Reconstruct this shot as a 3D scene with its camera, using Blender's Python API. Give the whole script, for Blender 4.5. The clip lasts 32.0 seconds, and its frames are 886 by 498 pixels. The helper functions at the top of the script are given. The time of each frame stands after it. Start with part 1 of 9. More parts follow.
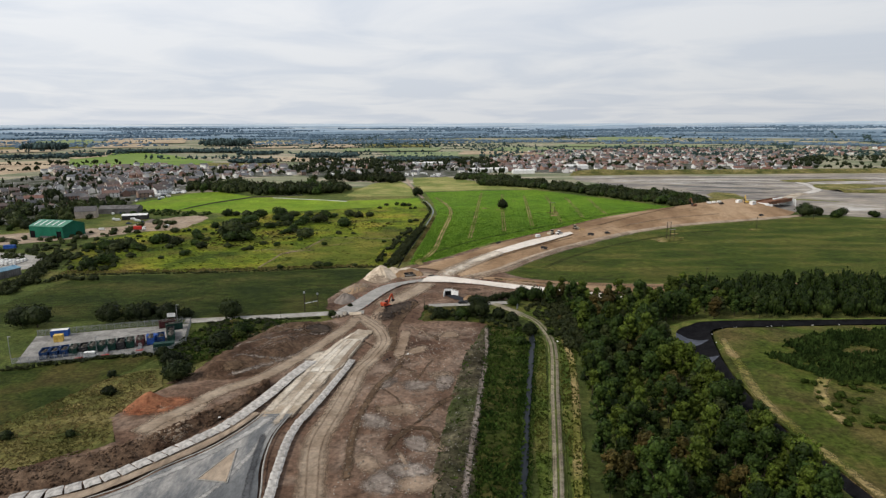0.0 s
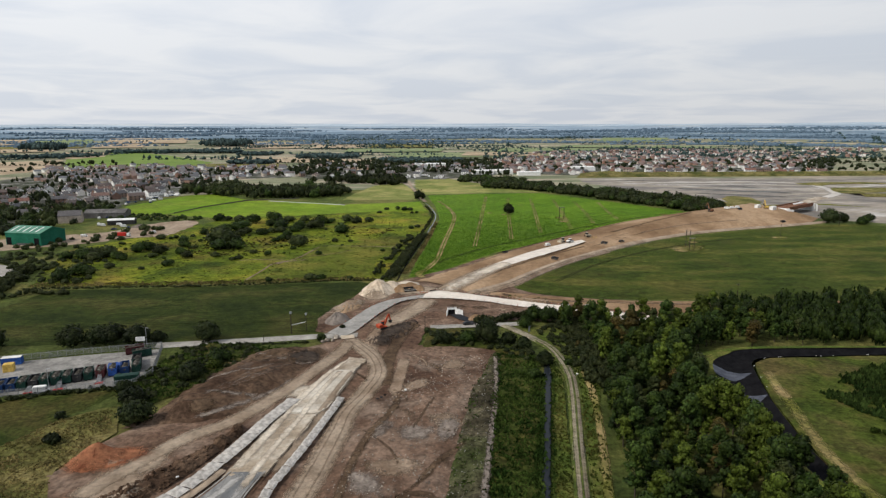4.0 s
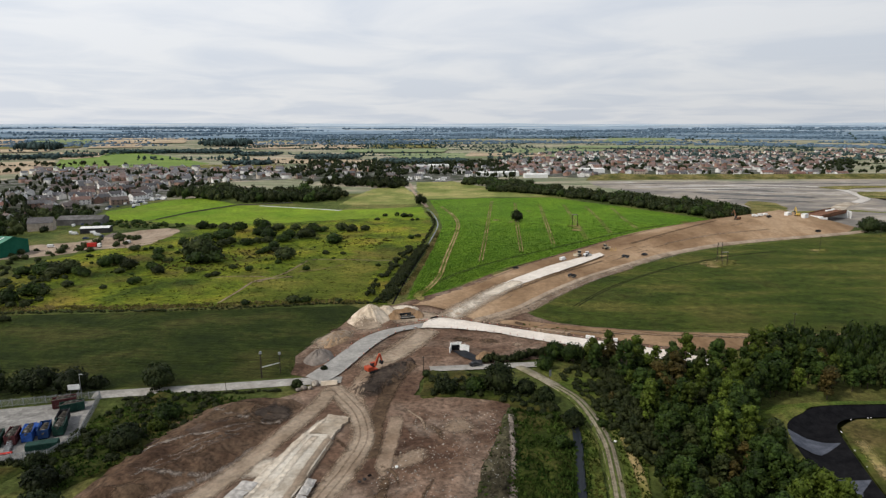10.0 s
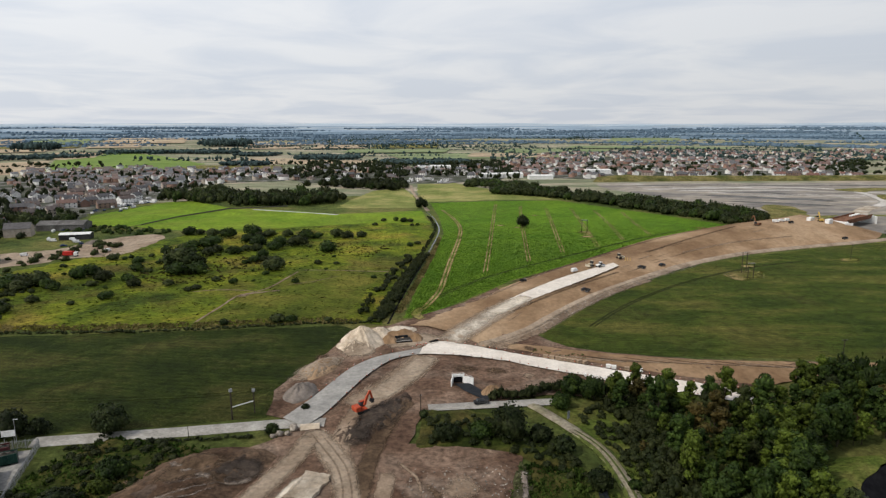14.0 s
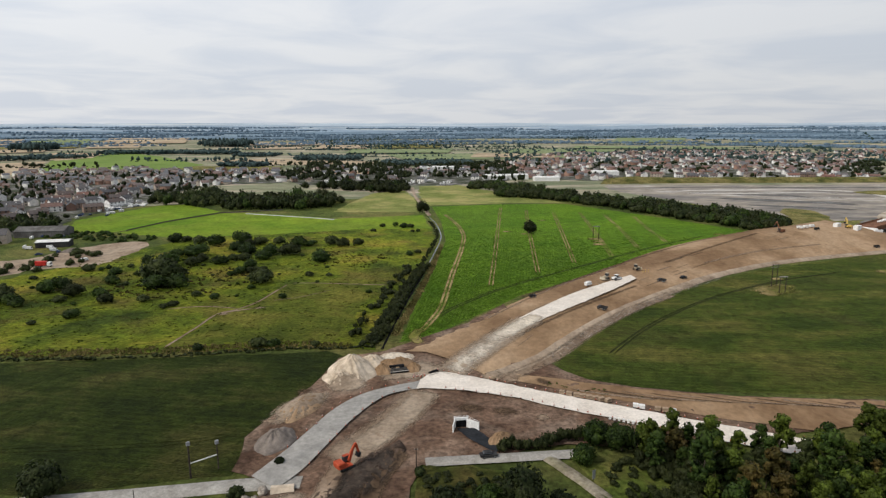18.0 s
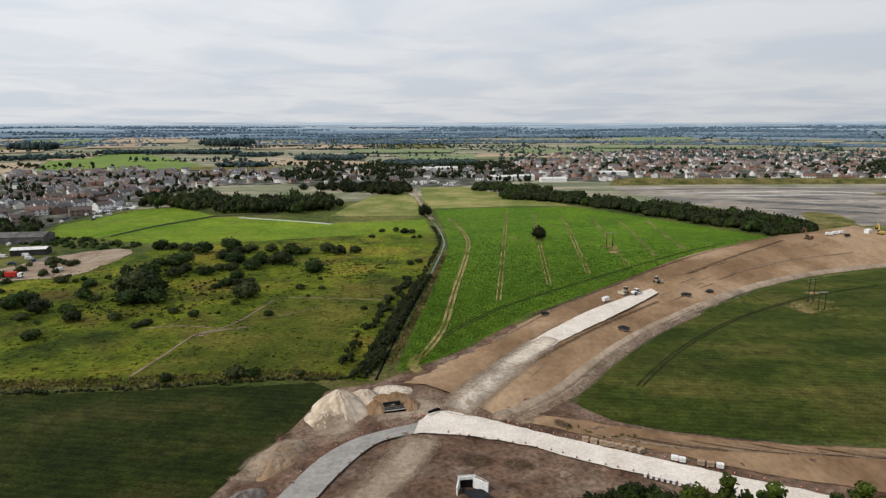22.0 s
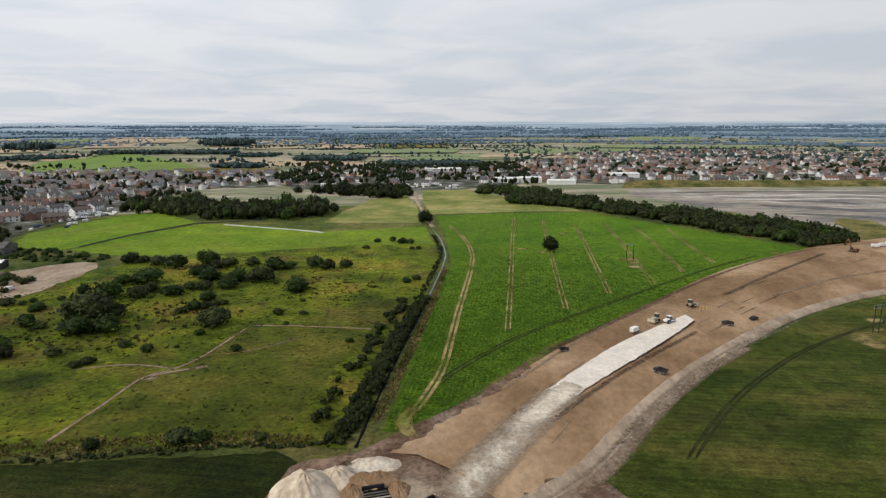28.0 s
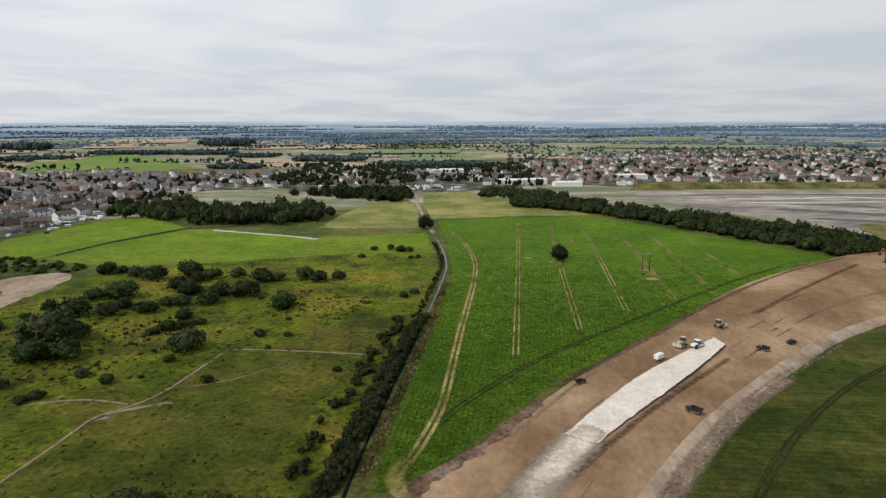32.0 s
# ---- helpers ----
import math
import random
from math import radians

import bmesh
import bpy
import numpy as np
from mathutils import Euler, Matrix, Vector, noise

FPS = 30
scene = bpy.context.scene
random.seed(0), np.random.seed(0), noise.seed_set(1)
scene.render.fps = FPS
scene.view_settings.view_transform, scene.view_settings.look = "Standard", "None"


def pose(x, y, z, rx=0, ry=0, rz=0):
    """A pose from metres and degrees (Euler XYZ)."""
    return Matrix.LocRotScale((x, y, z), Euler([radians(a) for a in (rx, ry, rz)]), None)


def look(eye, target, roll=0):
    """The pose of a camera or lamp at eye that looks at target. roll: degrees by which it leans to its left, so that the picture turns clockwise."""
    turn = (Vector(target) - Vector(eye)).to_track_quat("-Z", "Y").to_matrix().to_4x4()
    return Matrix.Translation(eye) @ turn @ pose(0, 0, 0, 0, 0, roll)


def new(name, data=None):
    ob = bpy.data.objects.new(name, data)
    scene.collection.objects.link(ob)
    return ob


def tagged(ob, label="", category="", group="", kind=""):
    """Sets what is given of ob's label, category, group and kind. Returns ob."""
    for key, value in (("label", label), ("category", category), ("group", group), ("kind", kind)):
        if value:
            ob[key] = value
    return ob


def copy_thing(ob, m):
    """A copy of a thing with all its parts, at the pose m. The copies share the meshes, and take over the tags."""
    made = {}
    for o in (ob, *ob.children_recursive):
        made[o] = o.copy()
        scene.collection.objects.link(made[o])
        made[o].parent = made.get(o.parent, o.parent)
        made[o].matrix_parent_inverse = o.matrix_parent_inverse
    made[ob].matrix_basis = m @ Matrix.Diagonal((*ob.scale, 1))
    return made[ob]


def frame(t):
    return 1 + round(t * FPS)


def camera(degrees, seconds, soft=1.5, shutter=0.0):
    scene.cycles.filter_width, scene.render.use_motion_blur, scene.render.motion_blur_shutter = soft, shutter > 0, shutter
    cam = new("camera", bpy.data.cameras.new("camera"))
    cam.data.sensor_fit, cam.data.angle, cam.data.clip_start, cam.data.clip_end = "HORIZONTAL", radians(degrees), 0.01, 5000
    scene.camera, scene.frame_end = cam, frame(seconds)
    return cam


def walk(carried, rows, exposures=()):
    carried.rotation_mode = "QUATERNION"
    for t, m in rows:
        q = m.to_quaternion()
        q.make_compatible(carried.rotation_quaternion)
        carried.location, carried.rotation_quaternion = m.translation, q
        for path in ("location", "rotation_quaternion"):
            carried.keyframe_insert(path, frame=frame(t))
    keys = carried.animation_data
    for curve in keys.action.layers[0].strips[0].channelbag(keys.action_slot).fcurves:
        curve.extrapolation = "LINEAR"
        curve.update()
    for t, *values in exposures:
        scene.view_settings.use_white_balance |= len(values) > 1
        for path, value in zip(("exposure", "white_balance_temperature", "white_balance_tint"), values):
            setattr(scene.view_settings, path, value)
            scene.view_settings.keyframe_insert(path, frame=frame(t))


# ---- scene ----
cam = camera(72, 32.0, soft=1.3)
PATH = [
    (0.0, pose(-0.00, 0.00, 79.85, 78.438, 0, -0.964) @ pose(0, 0, 0, 0, 0, -0.188)),
    (2.0, pose(0.15, 14.48, 79.93, 78.451, 0, -0.828) @ pose(0, 0, 0, 0, 0, -0.140)),
    (4.0, pose(0.32, 28.94, 80.01, 78.461, 0, -0.704) @ pose(0, 0, 0, 0, 0, -0.097)),
    (6.0, pose(0.52, 43.32, 80.07, 78.466, 0, -0.600) @ pose(0, 0, 0, 0, 0, -0.063)),
    (8.0, pose(0.74, 57.57, 80.07, 78.463, 0, -0.511) @ pose(0, 0, 0, 0, 0, -0.040)),
    (10.0, pose(0.97, 71.67, 80.01, 78.451, 0, -0.427) @ pose(0, 0, 0, 0, 0, -0.031)),
    (12.0, pose(1.26, 85.80, 79.95, 78.441, 0, -0.337) @ pose(0, 0, 0, 0, 0, -0.029)),
    (14.0, pose(1.64, 100.10, 79.98, 78.440, 0, -0.226) @ pose(0, 0, 0, 0, 0, -0.031)),
    (16.0, pose(2.06, 114.46, 80.04, 78.439, 0, -0.091) @ pose(0, 0, 0, 0, 0, -0.037)),
    (18.0, pose(2.45, 128.72, 80.08, 78.424, 0, 0.069) @ pose(0, 0, 0, 0, 0, -0.050)),
    (20.0, pose(2.71, 142.88, 80.08, 78.397, 0, 0.244) @ pose(0, 0, 0, 0, 0, -0.068)),
    (22.0, pose(2.81, 156.92, 80.02, 78.362, 0, 0.422) @ pose(0, 0, 0, 0, 0, -0.090)),
    (24.0, pose(3.00, 170.90, 79.96, 78.330, 0, 0.573) @ pose(0, 0, 0, 0, 0, -0.110)),
    (26.0, pose(3.47, 184.81, 79.95, 78.312, 0, 0.681) @ pose(0, 0, 0, 0, 0, -0.123)),
    (28.0, pose(3.99, 198.60, 79.98, 78.302, 0, 0.775) @ pose(0, 0, 0, 0, 0, -0.129)),
    (30.0, pose(4.33, 212.20, 80.01, 78.294, 0, 0.887) @ pose(0, 0, 0, 0, 0, -0.132)),
    (32.0, pose(4.53, 225.68, 80.05, 78.286, 0, 1.014) @ pose(0, 0, 0, 0, 0, -0.133)),
]
walk(cam, PATH, [(0.0, 0.0), (9.0, 0.0), (18.0, -0.05), (24.0, -0.08), (32.0, -0.09)])

# ---- sky and sun ----
SUN_AZ, SUN_EL = radians(-118), radians(46)      # bearing from north (+y), clockwise; height
world = bpy.data.worlds.new("overcast_sky")
scene.world = world
world.use_nodes = True
wt = world.node_tree
wn = wt.nodes
sky = wn.new("ShaderNodeTexSky")
sky.sky_type = "NISHITA"
sky.sun_disc = False
sky.sun_elevation, sky.sun_rotation = SUN_EL, SUN_AZ
sky.altitude, sky.dust_density = 80, 3.0
coord = wn.new("ShaderNodeTexCoord")
sep = wn.new("ShaderNodeSeparateXYZ")
wt.links.new(coord.outputs["Generated"], sep.inputs[0])


def wmath(op, a, b):
    n = wn.new("ShaderNodeMath")
    n.operation = op
    for i, v in enumerate((a, b)):
        if isinstance(v, (int, float)):
            n.inputs[i].default_value = v
        else:
            wt.links.new(v, n.inputs[i])
    return n.outputs[0]


rise = wmath("ADD", wmath("MAXIMUM", sep.outputs[2], 0.0), 0.09)
comb = wn.new("ShaderNodeCombineXYZ")
wt.links.new(wmath("DIVIDE", sep.outputs[0], rise), comb.inputs[0])
wt.links.new(wmath("DIVIDE", sep.outputs[1], rise), comb.inputs[1])
cloud = wn.new("ShaderNodeTexNoise")
cloud.inputs["Scale"].default_value = 0.8
cloud.inputs["Detail"].default_value = 9
cloud.inputs["Roughness"].default_value = 0.52
cloud.inputs["Distortion"].default_value = 0.5
wt.links.new(comb.outputs[0], cloud.inputs["Vector"])
veil = wn.new("ShaderNodeValToRGB")
for el, (p, c) in zip(veil.color_ramp.elements, ((0.39, (6.1, 6.5, 7.15, 1)), (0.59, (7.3, 7.46, 7.72, 1)))):
    el.position, el.color = p, c
wt.links.new(cloud.outputs["Fac"], veil.inputs[0])
low = wn.new("ShaderNodeMapRange")
low.inputs["From Min"].default_value, low.inputs["From Max"].default_value = 0.0, 0.2
low.inputs["To Min"].default_value, low.inputs["To Max"].default_value = 0.87, 1.0
wt.links.new(sep.outputs[2], low.inputs["Value"])
dim = wn.new("ShaderNodeMixRGB")
dim.blend_type = "MULTIPLY"
dim.inputs[0].default_value = 1
wt.links.new(veil.outputs[0], dim.inputs[1])
wt.links.new(low.outputs[0], dim.inputs[2])
glow = wn.new("ShaderNodeMapRange")
glow.inputs["From Min"].default_value, glow.inputs["From Max"].default_value = -0.7, 0.7
glow.inputs["To Min"].default_value, glow.inputs["To Max"].default_value = 1.12, 0.9
wt.links.new(sep.outputs[0], glow.inputs["Value"])
side = wn.new("ShaderNodeMixRGB")
side.blend_type = "MULTIPLY"
side.inputs[0].default_value = 1
wt.links.new(dim.outputs[0], side.inputs[1])
wt.links.new(glow.outputs[0], side.inputs[2])
over = wn.new("ShaderNodeMixRGB")
cover = wn.new("ShaderNodeMapRange")
cover.inputs["From Min"].default_value, cover.inputs["From Max"].default_value = 0.25, 0.8
cover.inputs["To Min"].default_value, cover.inputs["To Max"].default_value = 0.93, 0.45
wt.links.new(sep.outputs[2], cover.inputs["Value"])
wt.links.new(cover.outputs[0], over.inputs[0])
wt.links.new(sky.outputs[0], over.inputs[1])
wt.links.new(side.outputs[0], over.inputs[2])
wt.links.new(over.outputs[0], wn["Background"].inputs[0])
wn["Background"].inputs[1].default_value = 0.115

sun = new("sun", bpy.data.lights.new("sun", "SUN"))
sun.data.energy, sun.data.angle, sun.data.color = 2.4, radians(2.5), (1.0, 0.94, 0.84)
sx, sy = math.sin(SUN_AZ) * math.cos(SUN_EL), math.cos(SUN_AZ) * math.cos(SUN_EL)
sun.matrix_world = look((sx * 500, sy * 500, 500 * math.sin(SUN_EL)), (0, 0, 0))
scene.view_settings.exposure = 0.0


# ---- materials ----
def mat(name, ramp, scale=0.05, rough=0.9, grain=1.5, depth=0.35, bump=0.0, rows=None, vary="", spec=0.06, metal=0.0, blotch=None, stretch=None, fade=False, fuzz=None, thin=0.0, spread=(0.62, 1.42)):
    """ramp: (position, colour) stops over a broad noise of that scale; grain: fine noise scale, depth: its contrast;
    rows: (spacing, turn, contrast) of drilled lines; vary: 'object' or 'island'; blotch: (scale, colour, amount);
    fuzz: weight of the sheen that leaf blades give at a low angle; spread: how far things vary;
    thin: share of the light that passes through a leaf blade."""
    m = bpy.data.materials.new(name)
    m.use_nodes = True
    nt = m.node_tree
    nd, lk = nt.nodes, nt.links.new
    bs = nd["Principled BSDF"]
    bs.inputs["Roughness"].default_value = rough
    bs.inputs["Specular IOR Level"].default_value = spec
    bs.inputs["Metallic"].default_value = metal
    if fuzz:
        bs.inputs["Sheen Weight"].default_value = fuzz
        bs.inputs["Sheen Roughness"].default_value = 0.3
    tc = nd.new("ShaderNodeTexCoord")
    vec = tc.outputs["Object"]
    if stretch:
        mp = nd.new("ShaderNodeMapping")
        mp.inputs["Rotation"].default_value = (0, 0, radians(stretch[0]))
        mp.inputs["Scale"].default_value = (1, stretch[1], 1)
        lk(vec, mp.inputs["Vector"])
        vec = mp.outputs[0]
    big = nd.new("ShaderNodeTexNoise")
    big.inputs["Scale"].default_value, big.inputs["Detail"].default_value, big.inputs["Roughness"].default_value = scale, 8, 0.62
    lk(vec, big.inputs["Vector"])
    cr = nd.new("ShaderNodeValToRGB")
    els = cr.color_ramp.elements
    while len(els) < len(ramp):
        els.new(0.5)
    for el, (p, c) in zip(els, ramp):
        el.position, el.color = 0.5 + (p - 0.5) * 0.6, (*c, 1)
    lk(big.outputs["Fac"], cr.inputs[0])
    col = cr.outputs[0]

    def times(col, fac, lo, hi, span=(0.0, 1.0)):
        mr = nd.new("ShaderNodeMapRange")
        mr.inputs["From Min"].default_value, mr.inputs["From Max"].default_value = span
        mr.inputs["To Min"].default_value, mr.inputs["To Max"].default_value = lo, hi
        lk(fac, mr.inputs["Value"])
        mx = nd.new("ShaderNodeMixRGB")
        mx.blend_type = "MULTIPLY"
        mx.inputs[0].default_value = 1
        lk(col, mx.inputs[1])
        lk(mr.outputs[0], mx.inputs[2])
        return mx.outputs[0]

    if blotch:
        bn = nd.new("ShaderNodeTexNoise")
        bn.inputs["Scale"].default_value, bn.inputs["Detail"].default_value = blotch[0], 6
        bn.inputs["Distortion"].default_value = 0.6
        lk(tc.outputs["Object"], bn.inputs["Vector"])
        br = nd.new("ShaderNodeMapRange")
        br.inputs["From Min"].default_value, br.inputs["From Max"].default_value = 0.5, 0.68
        br.inputs["To Max"].default_value = blotch[2]
        lk(bn.outputs["Fac"], br.inputs["Value"])
        bx = nd.new("ShaderNodeMixRGB")
        lk(br.outputs[0], bx.inputs[0])
        lk(col, bx.inputs[1])
        bx.inputs[2].default_value = (*blotch[1], 1)
        col = bx.outputs[0]
    fine = None
    if depth:
        fine = nd.new("ShaderNodeTexNoise")
        fine.inputs["Scale"].default_value, fine.inputs["Detail"].default_value, fine.inputs["Roughness"].default_value = grain, 5, 0.7
        lk(vec, fine.inputs["Vector"])
        half = nd.new("ShaderNodeTexNoise")
        half.inputs["Scale"].default_value, half.inputs["Detail"].default_value, half.inputs["Roughness"].default_value = grain * 0.22, 4, 0.65
        lk(tc.outputs["Object"], half.inputs["Vector"])
        col = times(col, half.outputs["Fac"], 1 - depth * 0.8, 1 + depth * 0.8, (0.32, 0.68))
        col = times(col, fine.outputs["Fac"], 1 - depth * 1.5, 1 + depth * 1.5, (0.3, 0.7))
    if rows:
        mp = nd.new("ShaderNodeMapping")
        mp.inputs["Rotation"].default_value = (0, 0, radians(rows[1]))
        lk(tc.outputs["Object"], mp.inputs["Vector"])
        wv = nd.new("ShaderNodeTexWave")
        wv.inputs["Scale"].default_value = 0.314 / rows[0]
        wv.inputs["Distortion"].default_value, wv.inputs["Detail"].default_value, wv.inputs["Detail Scale"].default_value = 1.2, 3, 1.5
        lk(mp.outputs[0], wv.inputs["Vector"])
        col = times(col, wv.outputs["Fac"], 1 - rows[2], 1 + rows[2] * 0.5)
    if vary:
        src = nd.new("ShaderNodeObjectInfo").outputs["Random"] if vary == "object" else nd.new("ShaderNodeNewGeometry").outputs["Random Per Island"]
        col = times(col, src, *spread)
    lk(col, bs.inputs["Base Color"])
    if fuzz:
        tint = nd.new("ShaderNodeMixRGB")
        tint.blend_type = "MULTIPLY"
        tint.inputs[0].default_value = 1
        lk(col, tint.inputs[1])
        tint.inputs[2].default_value = (6.4, 6.4, 6.0, 1)
        lk(tint.outputs[0], bs.inputs["Sheen Tint"])
    if bump and fine:
        bp = nd.new("ShaderNodeBump")
        bp.inputs["Strength"].default_value, bp.inputs["Distance"].default_value = 0.7, bump
        lk(fine.outputs["Fac"], bp.inputs["Height"])
        lk(bp.outputs[0], bs.inputs["Normal"])
    if thin:
        through_leaf = nd.new("ShaderNodeBsdfTranslucent")
        lk(col, through_leaf.inputs["Color"])
        mix = nd.new("ShaderNodeMixShader")
        mix.inputs[0].default_value = thin
        lk(bs.outputs[0], mix.inputs[1])
        lk(through_leaf.outputs[0], mix.inputs[2])
        lk(mix.outputs[0], nd["Material Output"].inputs["Surface"])
    if fade:
        at = nd.new("ShaderNodeAttribute")
        at.attribute_name = "fade"
        rag = nd.new("ShaderNodeTexNoise")
        rag.inputs["Scale"].default_value, rag.inputs["Detail"].default_value, rag.inputs["Roughness"].default_value = 0.7, 6, 0.7
        lk(tc.outputs["Object"], rag.inputs["Vector"])
        ad = nd.new("ShaderNodeMath")
        ad.operation = "ADD"
        lk(at.outputs["Fac"], ad.inputs[0])
        lk(rag.outputs["Fac"], ad.inputs[1])
        fr = nd.new("ShaderNodeMapRange")
        fr.inputs["From Min"].default_value, fr.inputs["From Max"].default_value = 0.72, 1.25
        lk(ad.outputs[0], fr.inputs["Value"])
        lk(fr.outputs[0], bs.inputs["Alpha"])
    return m


def pick(name, colours, rough=0.8, depth=0.2, grain=2.0, by="object", spec=0.3):
    """A material whose colour is drawn from a list, thing by thing or island by island."""
    m = mat(name, [(0.3, (0.85, 0.85, 0.85)), (0.7, (1.1, 1.1, 1.1))], 0.5, rough, grain, depth, spec=spec)
    nt = m.node_tree
    nd = nt.nodes
    bs = nd["Principled BSDF"]
    col = bs.inputs["Base Color"].links[0].from_socket
    src = nd.new("ShaderNodeObjectInfo").outputs["Random"] if by == "object" else nd.new("ShaderNodeNewGeometry").outputs["Random Per Island"]
    cr = nd.new("ShaderNodeValToRGB")
    cr.color_ramp.interpolation = "CONSTANT"
    els = cr.color_ramp.elements
    while len(els) < len(colours):
        els.new(0.5)
    for i, (el, c) in enumerate(zip(els, colours)):
        el.position, el.color = i / len(colours), (*c, 1)
    nt.links.new(src, cr.inputs[0])
    mx = nd.new("ShaderNodeMixRGB")
    mx.blend_type = "MULTIPLY"
    mx.inputs[0].default_value = 1
    nt.links.new(col, mx.inputs[1])
    nt.links.new(cr.outputs[0], mx.inputs[2])
    nt.links.new(mx.outputs[0], bs.inputs["Base Color"])
    return m


M = {}
M["land"] = mat("rough_pasture", [(0.3, (0.0289, 0.0408, 0.01105)), (0.5, (0.051, 0.06375, 0.01615)), (0.7, (0.08925, 0.085, 0.0272))], 0.02, grain=0.6, depth=0.4, bump=0.3, fuzz=0.5)
M["meadow"] = mat("meadow_grass", [(0.28, (0.01859, 0.02817, 0.004008)), (0.45, (0.04652, 0.06196, 0.00579)), (0.6, (0.07756, 0.08728, 0.00802)), (0.75, (0.118, 0.09861, 0.01559))], 0.025, grain=0.5, depth=0.42, bump=0.4, blotch=(0.03, (0.05897, 0.04506, 0.01247), 0.75), fuzz=1.0)
M["pasture"] = mat("green_pasture", [(0.3, (0.05158, 0.08952, 0.007291)), (0.7, (0.08704, 0.1193, 0.01149))], 0.015, grain=0.3, depth=0.25, bump=0.2, blotch=(0.02, (0.07421, 0.08618, 0.01569), 0.5), fuzz=0.85)
M["crop"] = mat("beet_crop", [(0.3, (0.02996, 0.06186, 0.004466)), (0.7, (0.04865, 0.08592, 0.00645))], 0.02, grain=0.9, depth=0.4, bump=0.35, rows=(1.6, 8, 0.16), blotch=(0.012, (0.03244, 0.05733, 0.006946), 0.55), fuzz=1.0)
M["dark_field"] = mat("weedy_arable", [(0.3, (0.01013, 0.01544, 0.003147)), (0.5, (0.01639, 0.02322, 0.0041)), (0.72, (0.03165, 0.03234, 0.008297))], 0.03, grain=1.1, depth=0.5, bump=0.25, rows=(2.6, 98, 0.16), stretch=(8, 1.7), fuzz=0.9)
M["right_field"] = mat("arable_regrowth", [(0.3, (0.02012, 0.03132, 0.004759)), (0.5, (0.03352, 0.04575, 0.006926)), (0.75, (0.06982, 0.06858, 0.01559))], 0.018, grain=1.1, depth=0.5, bump=0.25, rows=(2.4, 96, 0.15), stretch=(6, 2.6), fuzz=0.4, blotch=(0.025, (0.0714, 0.0574, 0.0176), 0.35))
# Farmland tones, lifted and greyed to carry some painted haze.
M["plain"] = mat("hazed_open_farmland", [(0.3, (0.1331, 0.1604, 0.09315)), (0.5, (0.2178, 0.2198, 0.1397)), (0.7, (0.3872, 0.3267, 0.2562))], 0.006, grain=0.05, depth=0.25, stretch=(0, 3.0))
M["lawn"] = mat("rough_lawn", [(0.3, (0.01763, 0.02736, 0.00513)), (0.5, (0.02985, 0.0383, 0.00741)), (0.7, (0.05293, 0.04651, 0.01311))], 0.05, grain=0.8, depth=0.4, bump=0.2, blotch=(0.05, (0.05087, 0.04104, 0.01482), 0.5), fuzz=0.4)
M["verge_grass"] = mat("verge_grass", [(0.3, (0.03856, 0.06019, 0.01087)), (0.5, (0.06427, 0.0836, 0.01588)), (0.7, (0.1028, 0.1003, 0.02842))], 0.08, grain=0.9, depth=0.4, bump=0.3, fuzz=0.3)
M["near_meadow"] = mat("cropped_meadow", [(0.3, (0.02945, 0.03877, 0.005211)), (0.5, (0.04713, 0.05656, 0.007158)), (0.7, (0.07666, 0.07261, 0.01307))], 0.03, grain=0.6, depth=0.35, bump=0.25, blotch=(0.02, (0.07666, 0.05847, 0.01569), 0.4), fuzz=1.0)
M["paddock"] = mat("dry_paddock", [(0.3, (0.08797, 0.1056, 0.02678)), (0.5, (0.1408, 0.1469, 0.0459)), (0.7, (0.22, 0.1927, 0.0765))], 0.02, grain=0.5, depth=0.25, bump=0.2, fuzz=0.4)
M["isle"] = mat("island_grass", [(0.3, (0.02917, 0.0431, 0.00695)), (0.5, (0.05148, 0.06723, 0.01081)), (0.7, (0.08151, 0.06895, 0.02162))], 0.05, grain=0.8, depth=0.38, bump=0.25, blotch=(0.06, (0.07293, 0.05171, 0.02317), 0.6), fuzz=0.3)
M["dry"] = mat("dry_grass", [(0.3, (0.0493, 0.0561, 0.01445)), (0.5, (0.1062, 0.09605, 0.03145)), (0.7, (0.1573, 0.1318, 0.0527))], 0.05, grain=0.7, depth=0.4, bump=0.4, fuzz=0.3)
M["earth"] = mat("bare_subsoil", [(0.3, (0.073, 0.04285, 0.02904)), (0.5, (0.1197, 0.07502, 0.05131)), (0.7, (0.1775, 0.1208, 0.08713))], 0.04, grain=0.75, depth=0.38, bump=0.4, blotch=(0.07, (0.2231, 0.1705, 0.1308), 0.65))
M["spoil"] = mat("dug_spoil", [(0.3, (0.05535, 0.03337, 0.02158)), (0.5, (0.08775, 0.05562, 0.03614)), (0.7, (0.1288, 0.08714, 0.05861))], 0.07, grain=0.9, depth=0.42, bump=0.5, blotch=(0.05, (0.1431, 0.102, 0.0689), 0.45))
M["tan_earth"] = mat("graded_earth", [(0.3, (0.1776, 0.1103, 0.06105)), (0.5, (0.2587, 0.1695, 0.09859)), (0.7, (0.3535, 0.2473, 0.1547))], 0.025, grain=0.6, depth=0.14, bump=0.15, stretch=(-42, 0.6))
M["dark_earth"] = mat("wet_dug_earth", [(0.3, (0.04, 0.028, 0.022)), (0.7, (0.09, 0.064, 0.048))], 0.12, grain=0.8, depth=0.4, bump=0.5)
